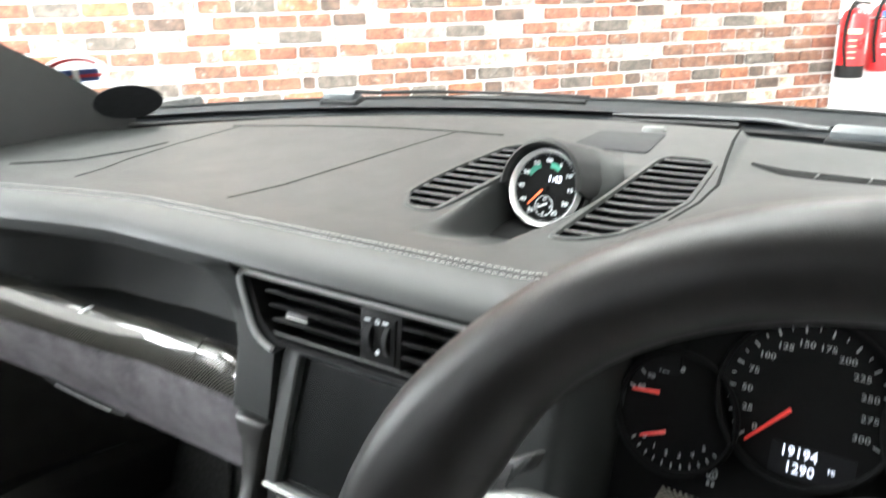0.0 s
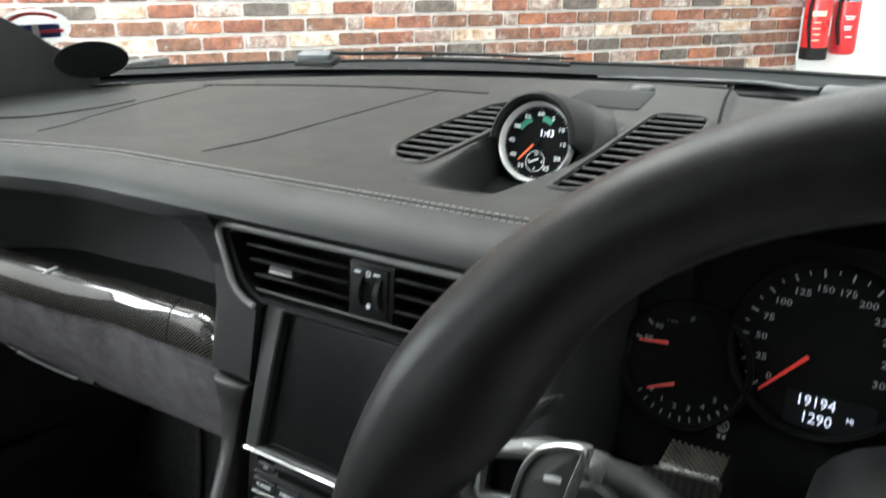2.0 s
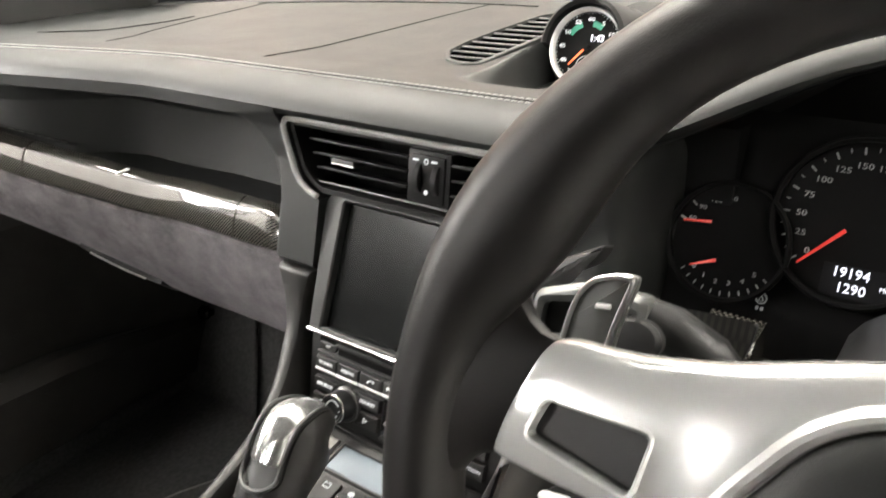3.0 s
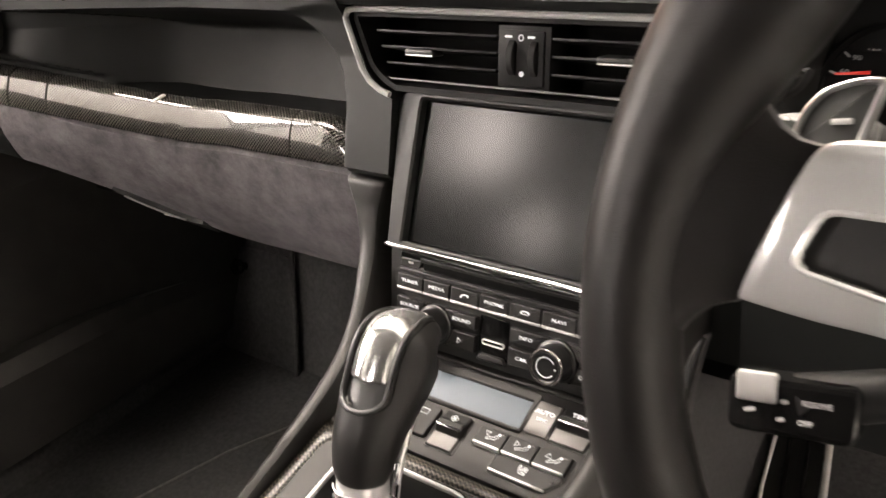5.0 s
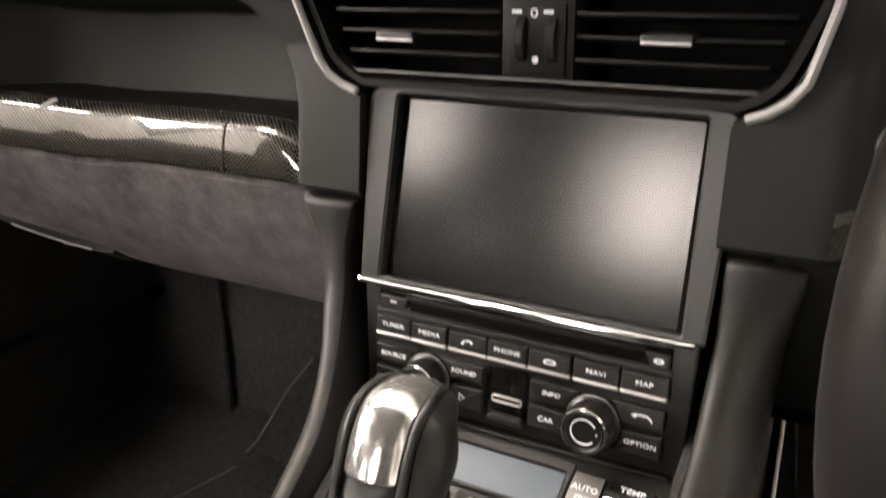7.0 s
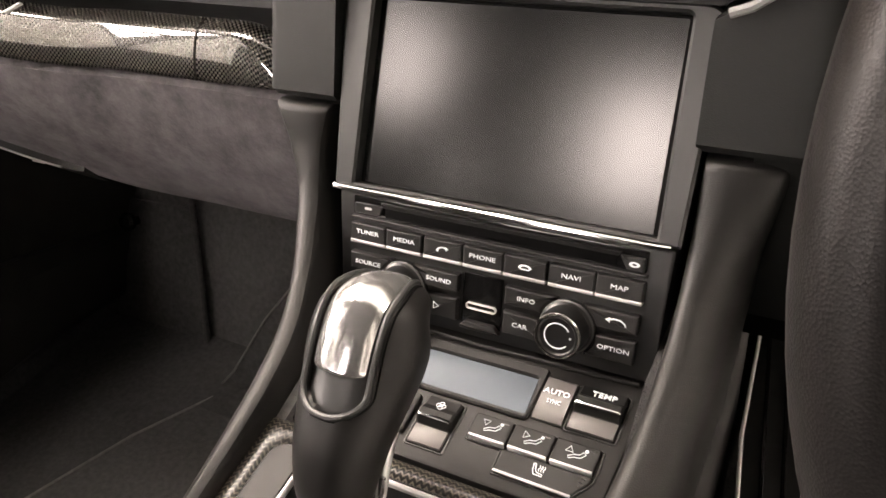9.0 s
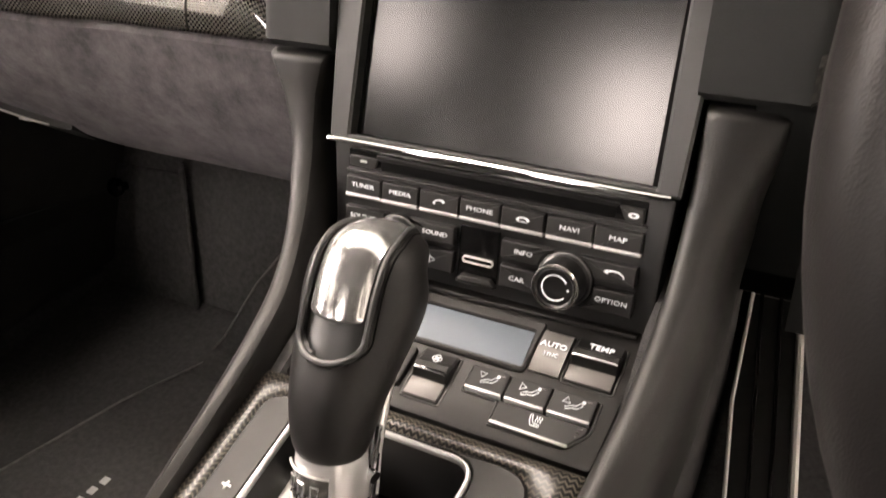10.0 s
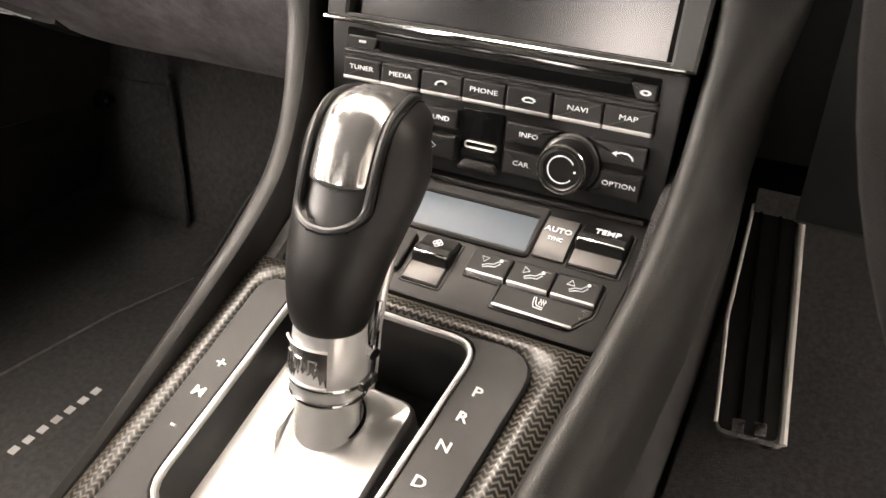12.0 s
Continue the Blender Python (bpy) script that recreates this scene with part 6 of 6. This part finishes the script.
disc = thing("permit_holder", "round black permit holder stuck to the windscreen", "sticker")
DM = glass_spot((-0.7125, 0.315, 0.922))
part("holder", lathe([(0.0005, -0.001), (0.047, -0.001), (0.048, 0), (0.047, 0.001), (0.0005, 0.001)], 48, DM), DISC_GREY, disc)
for k, w in ((0.010, 0.016), (0.002, 0.022), (-0.006, 0.014)):
    part("print_bar", box(-w, k - 0.0012, -0.0016, w, k + 0.0012, -0.0009, DM), PLASTIC, disc)
RED = mat("red_print", (0.5, 0.03, 0.04), 0.5, var=0.1)
FLAG_WHITE = bpy.data.materials.new("translucent_sticker")
FLAG_WHITE.use_nodes = True
fn, fl = FLAG_WHITE.node_tree.nodes, FLAG_WHITE.node_tree.links
fn.remove(fn["Principled BSDF"])
fd, ft, fx = fn.new("ShaderNodeBsdfDiffuse"), fn.new("ShaderNodeBsdfTranslucent"), fn.new("ShaderNodeMixShader")
for q in (fd, ft):
    q.inputs[0].default_value = (0.8, 0.8, 0.8, 1)
fl.new(fd.outputs[0], fx.inputs[1])
fl.new(ft.outputs[0], fx.inputs[2])
fl.new(fx.outputs[0], fn["Material Output"].inputs["Surface"])
flag = thing("flag_sticker", "round white sticker with blue and red stripes on the windscreen", "sticker")
FM = glass_spot((-0.758, 0.269, 0.967))
part("backing", lathe([(0.0005, -0.0006), (0.044, -0.0006), (0.044, 0.0006), (0.0005, 0.0006)], 40, FM), FLAG_WHITE, flag)
part("blue_field", prism(rounded([(-0.030, -0.022), (0.030, -0.022), (0.030, 0.010), (-0.030, 0.010)], 0.004, 3), -0.0012, 0.0012, FM), BLUE, flag)
part("red_stripe", box(-0.034, -0.010, -0.0018, 0.034, -0.003, 0.0018, FM), RED, flag)
part("white_stripe", box(-0.004, -0.024, -0.0022, 0.004, 0.012, 0.0022, FM), WHITE, flag)
part("red_arc", tube([(0.036 * math.cos(a), 0.036 * math.sin(a), 0) for a in span(radians(40), radians(140), 9)], 0.004, 6, m=FM @ Matrix.Diagonal((1, 1, 0.4, 1))), RED, flag)
roof = thing("car_roof", "dark headliner of the car roof", "roof")
part("headliner", loft([[(x, y, z - 0.10 * (x / 0.64) ** 2 * 0.6) for x in span(-0.64, 0.64, 13)] + [(0.64, y, z + 0.03), (-0.64, y, z + 0.03)] for y, z in ((-0.15, 1.268), (-0.3, 1.285), (-0.6, 1.29), (-1.2, 1.25))]), HEADLINER, roof)

# ---- cabin shell behind the camera: unseen blocks that shape light and screen reflections ----
shell = thing("cabin_shell", "unseen dark blocks closing the rear of the car cabin", "cabin", kind="structure")
part("rear_wall", box(-0.72, -1.22, 0.2, 0.72, -1.16, 0.95, None, 0.01), HEADLINER, shell)
part("seat_blocker", box(-0.50, -0.80, 0.2, -0.455, -0.72, 1.13, None, 0.02), HEADLINER, shell)
part("seat_blocker", box(-0.385, -0.80, 0.2, -0.205, -0.72, 1.13, None, 0.03), HEADLINER, shell)
part("seat_blocker", box(-0.454, -0.80, 0.2, -0.386, -0.73, 0.875, None, 0.01), HEADLINER, shell)
part("seat_blocker", box(-0.454, -0.80, 0.94, -0.386, -0.73, 1.12, None, 0.01), HEADLINER, shell)
part("quarter_blocker", box(-0.73, -0.82, 0.2, -0.635, -0.74, 1.16, None, 0.03), HEADLINER, shell)
part("low_blocker", box(-0.634, -0.81, 0.2, -0.501, -0.73, 0.995, None, 0.02), HEADLINER, shell)
part("middle_blocker", box(-0.204, -0.81, 0.2, -0.066, -0.73, 0.90, None, 0.02), HEADLINER, shell)
part("seat_blocker", box(-0.065, -0.80, 0.2, 0.62, -0.72, 1.13, None, 0.03), HEADLINER, shell)
for side in (-1, 1):
    part("side_pillar", box(side * 0.70 - 0.04, -0.72, 0.8, side * 0.70 + 0.04, -0.58, 1.25, None, 0.02), HEADLINER, shell)
part("driver_sill", box(0.70, -0.75, 0.18, 0.78, 0.30, 0.34, None, 0.02), HEADLINER, shell)


# ---- passenger side: door, footwell ----
door = thing("passenger_door", "black leather passenger door lining", "car door")
part("lining", loft([[(-0.80, y, 0.25), (-0.72, y, 0.30), (-0.70, y, 0.45), (-0.715, y, 0.58), (-0.70, y, 0.64), (-0.735, y, 0.70), (-0.745, y, 0.84), (-0.76, y, 0.86), (-0.82, y, 0.86)] for y in span(0.34, -1.1, 9)]), DOOR_TRIM, door)
part("pocket", loft([[(-0.71, y, 0.30), (-0.655 - p, y, 0.33), (-0.645 - p, y, 0.44 - p), (-0.66 - p, y, 0.46 - p), (-0.72, y, 0.45 - p)] for y, p in ((0.30, 0.055), (0.22, 0.045), (0.14, 0.022), (0.04, 0.004), (-0.2, 0), (-0.55, 0), (-0.9, 0))]), DOOR_TRIM, door)
foot = thing("footwell", "black carpeted footwell", "car floor", kind="structure")
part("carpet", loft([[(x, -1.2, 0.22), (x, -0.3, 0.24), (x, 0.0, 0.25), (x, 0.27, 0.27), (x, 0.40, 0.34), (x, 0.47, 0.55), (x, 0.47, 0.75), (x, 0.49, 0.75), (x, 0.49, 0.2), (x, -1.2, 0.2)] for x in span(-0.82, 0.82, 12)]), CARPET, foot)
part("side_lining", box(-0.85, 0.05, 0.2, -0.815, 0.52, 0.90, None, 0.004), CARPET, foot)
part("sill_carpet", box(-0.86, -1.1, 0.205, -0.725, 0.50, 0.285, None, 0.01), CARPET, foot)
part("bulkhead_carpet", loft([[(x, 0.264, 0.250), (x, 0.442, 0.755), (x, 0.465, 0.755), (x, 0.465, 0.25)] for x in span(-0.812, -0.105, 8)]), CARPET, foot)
kick = thing("footwell_panel", "black carpet panel with a small round hook in the footwell", "panel")
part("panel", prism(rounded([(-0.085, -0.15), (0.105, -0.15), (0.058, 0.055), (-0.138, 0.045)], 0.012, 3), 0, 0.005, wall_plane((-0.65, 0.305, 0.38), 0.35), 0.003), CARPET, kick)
part("hook", lathe([(0.006, 0), (0.006, 0.006), (0.012, 0.012), (0.013, 0.018), (0.010, 0.022), (0.008, 0.016), (0.0005, 0.014)], 20, wall_plane((-0.682, 0.303, 0.405), 0.35)), GLOSS_BLACK, kick)
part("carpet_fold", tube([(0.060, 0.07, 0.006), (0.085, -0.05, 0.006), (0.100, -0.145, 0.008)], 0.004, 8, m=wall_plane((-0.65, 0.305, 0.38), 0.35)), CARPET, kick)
fm = thing("floor_mat", "black floor mat with pale raised lettering bars", "floor mat")
mat_edge = [(-0.60, -0.55), (-0.575, -0.25), (-0.552, -0.04), (-0.517, 0.09), (-0.472, 0.192)]
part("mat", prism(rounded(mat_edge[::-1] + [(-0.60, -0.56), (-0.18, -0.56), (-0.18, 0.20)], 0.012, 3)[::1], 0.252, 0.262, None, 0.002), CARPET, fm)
part("piping", tube([(x, y, 0.2622) for x, y in mat_edge], 0.0016, 6), PIPING, fm, "grey edge piping")
rise = [(-0.481, 0.207, 0.262), (-0.463, 0.2145, 0.282), (-0.445, 0.2255, 0.312), (-0.431, 0.2345, 0.336), (-0.418, 0.2425, 0.357), (-0.401, 0.2495, 0.378), (-0.385, 0.2560, 0.398)]
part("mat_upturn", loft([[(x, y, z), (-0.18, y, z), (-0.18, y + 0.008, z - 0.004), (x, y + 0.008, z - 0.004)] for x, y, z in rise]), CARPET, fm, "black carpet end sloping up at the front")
part("piping", tube([(x - 0.001, y - 0.0015, z + 0.001) for x, y, z in rise], 0.0015, 6), PIPING, fm, "grey edge piping")
for k in range(7):
    part("badge_bar", box(-0.0042, -0.0045, 0, 0.0042, 0.0045, 0.0010, Matrix.Translation((-0.4395 - 0.002 * k, -0.004 - 0.0150 * k, 0.262)), 0.0003), WHITE, fm)

# Mat in the shaded carpet tone, added to keep the driver's floor dark.
dm = thing("floor_mat", "plain dark mat in the driver footwell", "floor mat")
part("mat", loft([[(x, -0.55, 0.250), (x, -0.1, 0.262), (x, 0.24, 0.275), (x, 0.385, 0.345), (x, 0.455, 0.60), (x, 0.448, 0.60), (x, 0.377, 0.352), (x, 0.236, 0.282), (x, -0.1, 0.268), (x, -0.55, 0.256)] for x in span(0.108, 0.69, 6)]), SHADED_CARPET, dm)

# ---- driver side: pedal ----
pedal = thing("accelerator_pedal", "brushed metal accelerator pedal with black rubber inserts", "pedal")
p0, p1 = Vector((0.124, 0.405, 0.400)), Vector((0.160, 0.185, 0.305))
vv = (p0 - p1).normalized()
uu = Vector((1, 0.25, 0.1)).normalized()
uu = (uu - vv * uu.dot(vv)).normalized()
ww = uu.cross(vv)
PM = Matrix.Translation(p1) @ Matrix((uu, vv, ww)).transposed().to_4x4()
LN = (p0 - p1).length
part("plate", prism(rounded([(-0.028, -0.004), (0.028, -0.010), (0.030, LN), (-0.018, LN), (-0.030, LN * 0.45)], 0.008, 3), -0.008, 0, PM, 0.002), SATIN, pedal)
part("rubber_pad", prism(rounded([(-0.0265, 0.000), (0.022, -0.004), (0.023, LN - 0.003), (-0.016, LN - 0.003), (-0.0275, LN * 0.45)], 0.007, 3), -0.002, 0.003, PM, 0.001), RUBBER, pedal)
for edge in ([(0.0265, -0.006), (0.0275, LN - 0.002)], [(-0.0285, 0.004), (-0.0295, LN * 0.45), (-0.018, LN - 0.004)]):
    part("bright_edge", tube([(x, y, 0.0025) for x, y in edge], 0.0036 if edge[0][0] > 0 else 0.0020, 8, m=PM), PEDAL_EDGE, pedal)
for x in (-0.010, 0.008):
    part("rib", box(x - 0.002, 0.004, 0.002, x + 0.002, LN - 0.01, 0.0042, PM, 0.0008), GLOSS_BLACK, pedal)
    part("stud", box(x - 0.005, -0.002, 0.002, x + 0.005, 0.010, 0.0045, PM, 0.001), SATIN, pedal)

# ---- garage ----
AZ = radians(56.5)
ROOM = Matrix.Translation((-0.9, 4.93, 0)) @ Matrix.Rotation(AZ, 4, "Z") @ pose(0, 0, 0, 0, 1.6, 0)
HW = 3.0


def room_box(name, x0, y0, z0, x1, y1, z1, material, label, category):
    ob = part(name, box(x0, y0, z0, x1, y1, z1, ROOM), material, None, "", False)
    return tagged(ob, label, category, kind="structure")


room_box("floor", -6, -8, -0.12, 4.2, 0.3, 0, CONCRETE, "grey painted concrete garage floor", "floor")
room_box("ceiling", -6, -8, HW, 4.2, 0.3, HW + 0.1, WHITE_WALL, "white painted ceiling", "ceiling")
room_box("wall_white", 0.222, 0.0, 0, 1.18, 0.2, HW, WHITE_WALL, "white painted wall beside the brick pattern wall", "wall")
room_box("wall_door", 1.18, 0.10, 0, 4.2, 0.2, HW, GREY_DOOR, "grey painted wall section", "wall")
room_box("wall_side", 4.0, -8, 0, 4.2, 0.1, HW, WHITE_WALL, "white painted wall", "wall")
room_box("wall_back", -6, -8.2, 0, 4.2, -8, HW, WHITE_WALL, "white painted wall", "wall")
room_box("wall_end", -6.2, -8, 0, -6, 0.3, HW, WHITE_WALL, "white painted wall", "wall")
brick_wall = room_box("wall_brick", -6, 0.012, 0, 0.212, 0.2, HW, MORTAR, "red and brown brick wallpaper with pale joints, built as shallow bricks", "wall")
for x in (-5.2, -3.8, -1.6, 0.6, 2.8):
    for y in (-0.9, -2.4, -5.6):
        if y == -2.4 and x > -3:
            continue
        lm = thing("ceiling_light", "large white ceiling light panel with dark bars", "ceiling light", "ceiling lights")
        part("diffuser", box(-0.55, -0.28, HW - 0.05, 0.55, 0.28, HW - 0.01, ROOM @ Matrix.Translation((x, y, 0)), 0.008), LAMP, lm)
        for k in (-0.55, -0.18, 0.18, 0.55):
            part("bar", box(k - 0.035, -0.32, HW - 0.09, k + 0.035, 0.32, HW - 0.051, ROOM @ Matrix.Translation((x, y, 0)), 0.004), GREY_DOOR, lm)
        for c in (-0.14, 0.08):
            part("cross_bar", box(-0.55, c - 0.04, HW - 0.10, 0.55, c + 0.04, HW - 0.091, ROOM @ Matrix.Translation((x, y, 0)), 0.002), GREY_DOOR, lm)


# Unseen windows, added to light the cabin and reflect in trim and screen.
DAYLIGHT = mat("daylight", (1.0, 0.99, 0.97), 0.5, var=0, emit=20.0)
for nm, y, w in (("window_1", -1.80, 0.72), ("window_2", -3.95, 0.62)):
    M = ROOM @ Matrix.Translation((-5.99, y, 0)) @ pose(0, 0, 0, 0, 0, 90)
    wn = thing(nm, "unseen glowing window panel with dark bars, added for light and reflections", "window", kind="structure")
    part("pane", box(-w, -0.01, 0.9, w, 0.0, 2.5, M, 0.002), DAYLIGHT, wn, smooth=False)
    for k in span(-w, w, 4):
        part("window_bar", box(k - 0.05, -0.05, 0.85, k + 0.05, 0.02, 2.55, M, 0.01), GREY_DOOR, wn)
    for z in (0.87, 1.7, 2.53):
        part("window_bar", box(-w, -0.04, z - 0.04, w, 0.02, z + 0.04, M, 0.01), GREY_DOOR, wn)


def extinguisher(x, z, label, kind):
    e = thing("fire_extinguisher", label, "fire extinguisher", "fire extinguishers")
    E = ROOM @ Matrix.Translation((x, -0.10, z))
    F = 0.078

    def wrap(a0, a1, z0, z1, material, name, lift=0.0006):
        rr = F + lift
        part(name, loft([[(rr * math.cos(a), rr * math.sin(a), z0), (rr * math.cos(a), rr * math.sin(a), z1)] for a in span(radians(a0), radians(a1), 9)], False, False, E), material, e)

    part("cylinder", lathe([(0.050, 0.0), (0.068, 0.006), (0.0765, 0.02), (F, 0.04), (F, 0.32), (0.073, 0.355), (0.058, 0.383), (0.03, 0.398), (0.02, 0.40)], 32, E), RED_PAINT, e, "red painted cylinder")
    part("valve", lathe([(0.02, 0.395), (0.02, 0.43), (0.012, 0.44), (0.012, 0.45)], 16, E), CHROME, e)
    part("lever", tube([(-0.015, 0, 0.445), (0.03, -0.01, 0.462), (0.075, -0.015, 0.478)], 0.007, 6, m=E), RUBBER if kind == "foam" else RED_PAINT, e)
    part("carry_handle", tube([(0.0, 0, 0.435), (0.04, -0.01, 0.43), (0.085, -0.015, 0.425)], 0.007, 6, m=E), RUBBER, e)
    part("hose", tube([(0, -0.01, 0.43), (-0.045, -0.025, 0.43), (-0.082, -0.035, 0.39), (-0.097, -0.03, 0.30), (-0.094, -0.03, 0.18), (-0.080, -0.035, 0.10), (-0.075, -0.04, 0.06)], 0.010, 8, m=E), RUBBER, e)
    part("wall_bracket", box(-0.03, 0.07, 0.30, 0.03, 0.099, 0.34, E, 0.003), GREY_DOOR, e)
    if kind == "foam":
        part("base", lathe([(0.06, -0.004), (0.0785, 0.0), (0.0795, 0.07), (0.0785, 0.072)], 32, E), RUBBER, e)
        wrap(-160, -100, 0.255, 0.285, CREAM, "cream_band")
        wrap(-68, -35, 0.14, 0.26, WHITE, "label_panel")
        for k in range(4):
            wrap(-150, -118, 0.215 - 0.034 * k, 0.222 - 0.034 * k, CREAM, "print_bar")
    else:
        part("band_ring", lathe([(0.0782, 0.315), (0.0802, 0.315), (0.0802, 0.325), (0.0782, 0.325)], 32, E), CHROME, e)
        wrap(-150, -85, 0.315, 0.362, BLUE, "blue_band", 0.0004)
        for z0, a0, a1 in ((0.225, -140, -95), (0.210, -135, -100), (0.165, -140, -105), (0.150, -138, -110), (0.105, -130, -100)):
            wrap(a0, a1, z0, z0 + 0.008, WHITE, "print_bar")
    return e


CREAM = mat("cream_print", (0.80, 0.66, 0.42), 0.5, var=0.05)
YELLOW = mat("yellow_print", (0.80, 0.55, 0.06), 0.5, var=0.05)
SIGN_GREEN = mat("green_print", (0.45, 0.62, 0.25), 0.5, var=0.05)
extinguisher(0.235, 0.415, "red fire extinguisher with a black base hung on the white wall", "foam")
extinguisher(0.462, 0.435, "red fire extinguisher with a blue band hung on the white wall", "powder")
for x0, w, cols in ((0.345, 0.058, (YELLOW, RED_PAINT)), (0.595, 0.155, (RED_PAINT, YELLOW, SIGN_GREEN))):
    sg = thing("wall_sign", "small coloured fire safety sign on the white wall", "sign", "wall signs")
    part("backing", box(x0, -0.004, 0.975, x0 + w, -0.0005, 1.043, ROOM), WHITE, sg, smooth=False)
    for k, c in enumerate(cols):
        a = x0 + 0.004 + (w - 0.008) * k / len(cols)
        part("panel", box(a, -0.0065, 0.980, a + (w - 0.012) / len(cols), -0.0045, 1.038, ROOM), c, sg, smooth=False)
seam = thing("wall_seam", "thin dark seam between white wall boards", "seam", kind="structure")
part("strip", box(1.012, -0.003, 0.02, 1.018, 0.004, 0.96, ROOM), GREY_DOOR, seam, smooth=False)

# brick wallpaper built as raised bricks: courses of one repeating pattern, (start, end, kind) in metres
COURSES = [
    [(0.000, 0.056, "dark"), (0.070, 0.265, "grey"), (0.276, 0.454, "brown"), (0.464, 0.633, "brown"), (0.648, 0.833, "brown")],
    [(-0.098, 0.094, "orange"), (0.108, 0.202, "dark"), (0.217, 0.377, "chalky"), (0.389, 0.538, "red"), (0.552, 0.735, "grey")],
    [(-0.190, -0.012, "red"), (0.001, 0.154, "red"), (0.166, 0.325, "dark"), (0.337, 0.433, "white"), (0.446, 0.640, "red")],
    [(-0.103, 0.104, "grey"), (0.114, 0.309, "white"), (0.322, 0.518, "red"), (0.530, 0.728, "chalky")],
    [(-0.199, -0.022, "red"), (-0.010, 0.175, "brown"), (0.188, 0.380, "brown"), (0.393, 0.464, "chalky"), (0.474, 0.634, "orange")],
    [(-0.105, 0.088, "chalky"), (0.101, 0.334, "white"), (0.346, 0.535, "brown"), (0.547, 0.730, "red")],
]
PERIOD, COURSE, BRICK_H = 0.845, 0.073, 0.0565
rng = random.Random(5)
UPRIGHT = Matrix(((1, 0, 0, 0), (0, 0, -1, 0), (0, 1, 0, 0), (0, 0, 0, 1)))


def brick_outline(w):
    """A worn brick face: rounded corners and slightly uneven edges."""
    out = []
    r = 0.007
    for x, z in rounded([(0, 0), (w * 0.35, 0), (w * 0.7, 0), (w, 0), (w, BRICK_H * 0.5), (w, BRICK_H), (w * 0.65, BRICK_H), (w * 0.3, BRICK_H), (0, BRICK_H), (0, BRICK_H * 0.5)], [r, 0.001, 0.001, r, 0.001, r, 0.001, 0.001, r, 0.001], 1):
        out.append((x + rng.uniform(-0.0016, 0.0016), z + rng.uniform(-0.0018, 0.0018)))
    return out


def brick_mesh(w, kind):
    bm = prism(brick_outline(w), -0.004, 0.010, UPRIGHT, 0.003)
    me = bpy.data.meshes.new("brick")
    bmesh.ops.recalc_face_normals(bm, faces=bm.faces)
    bm.to_mesh(me)
    bm.free()
    me.materials.append(BRICKS[kind])
    return me


shapes = {(k, i): brick_mesh(b - a, kind) for k, course in enumerate(COURSES) for i, (a, b, kind) in enumerate(course)}
rest = {kind: bmesh.new() for kind in BRICKS}
for row in range(-28, 14):
    z = 0.981 - COURSE * row - BRICK_H / 2
    if not 0.0 < z < HW - 0.06:
        continue
    k = row % 6
    for turn in range(-4, 5):
        for i, (a, b, kind) in enumerate(COURSES[k]):
            x0, x1 = -3.048 + PERIOD * turn + a, -3.048 + PERIOD * turn + b
            if x0 < -5.98 or x0 > 0.19:
                continue
            if -4.25 < x0 and x1 < 0.211 and 0.42 < z < 1.25:
                ob = new("brick", shapes[k, i])
                ob.parent = brick_wall
                ob.matrix_basis = ROOM @ Matrix.Translation((x0, 0.012 - rng.uniform(0, 0.003), z))
            else:
                box(x0, 0.004, z, min(x1, 0.211), 0.02, z + BRICK_H, ROOM, 0.002, rest[kind])
for kind, bm in rest.items():
    fb = part("brickwork", bm, BRICKS[kind], brick_wall, "", False)
    fb["kind"] = "stuff"
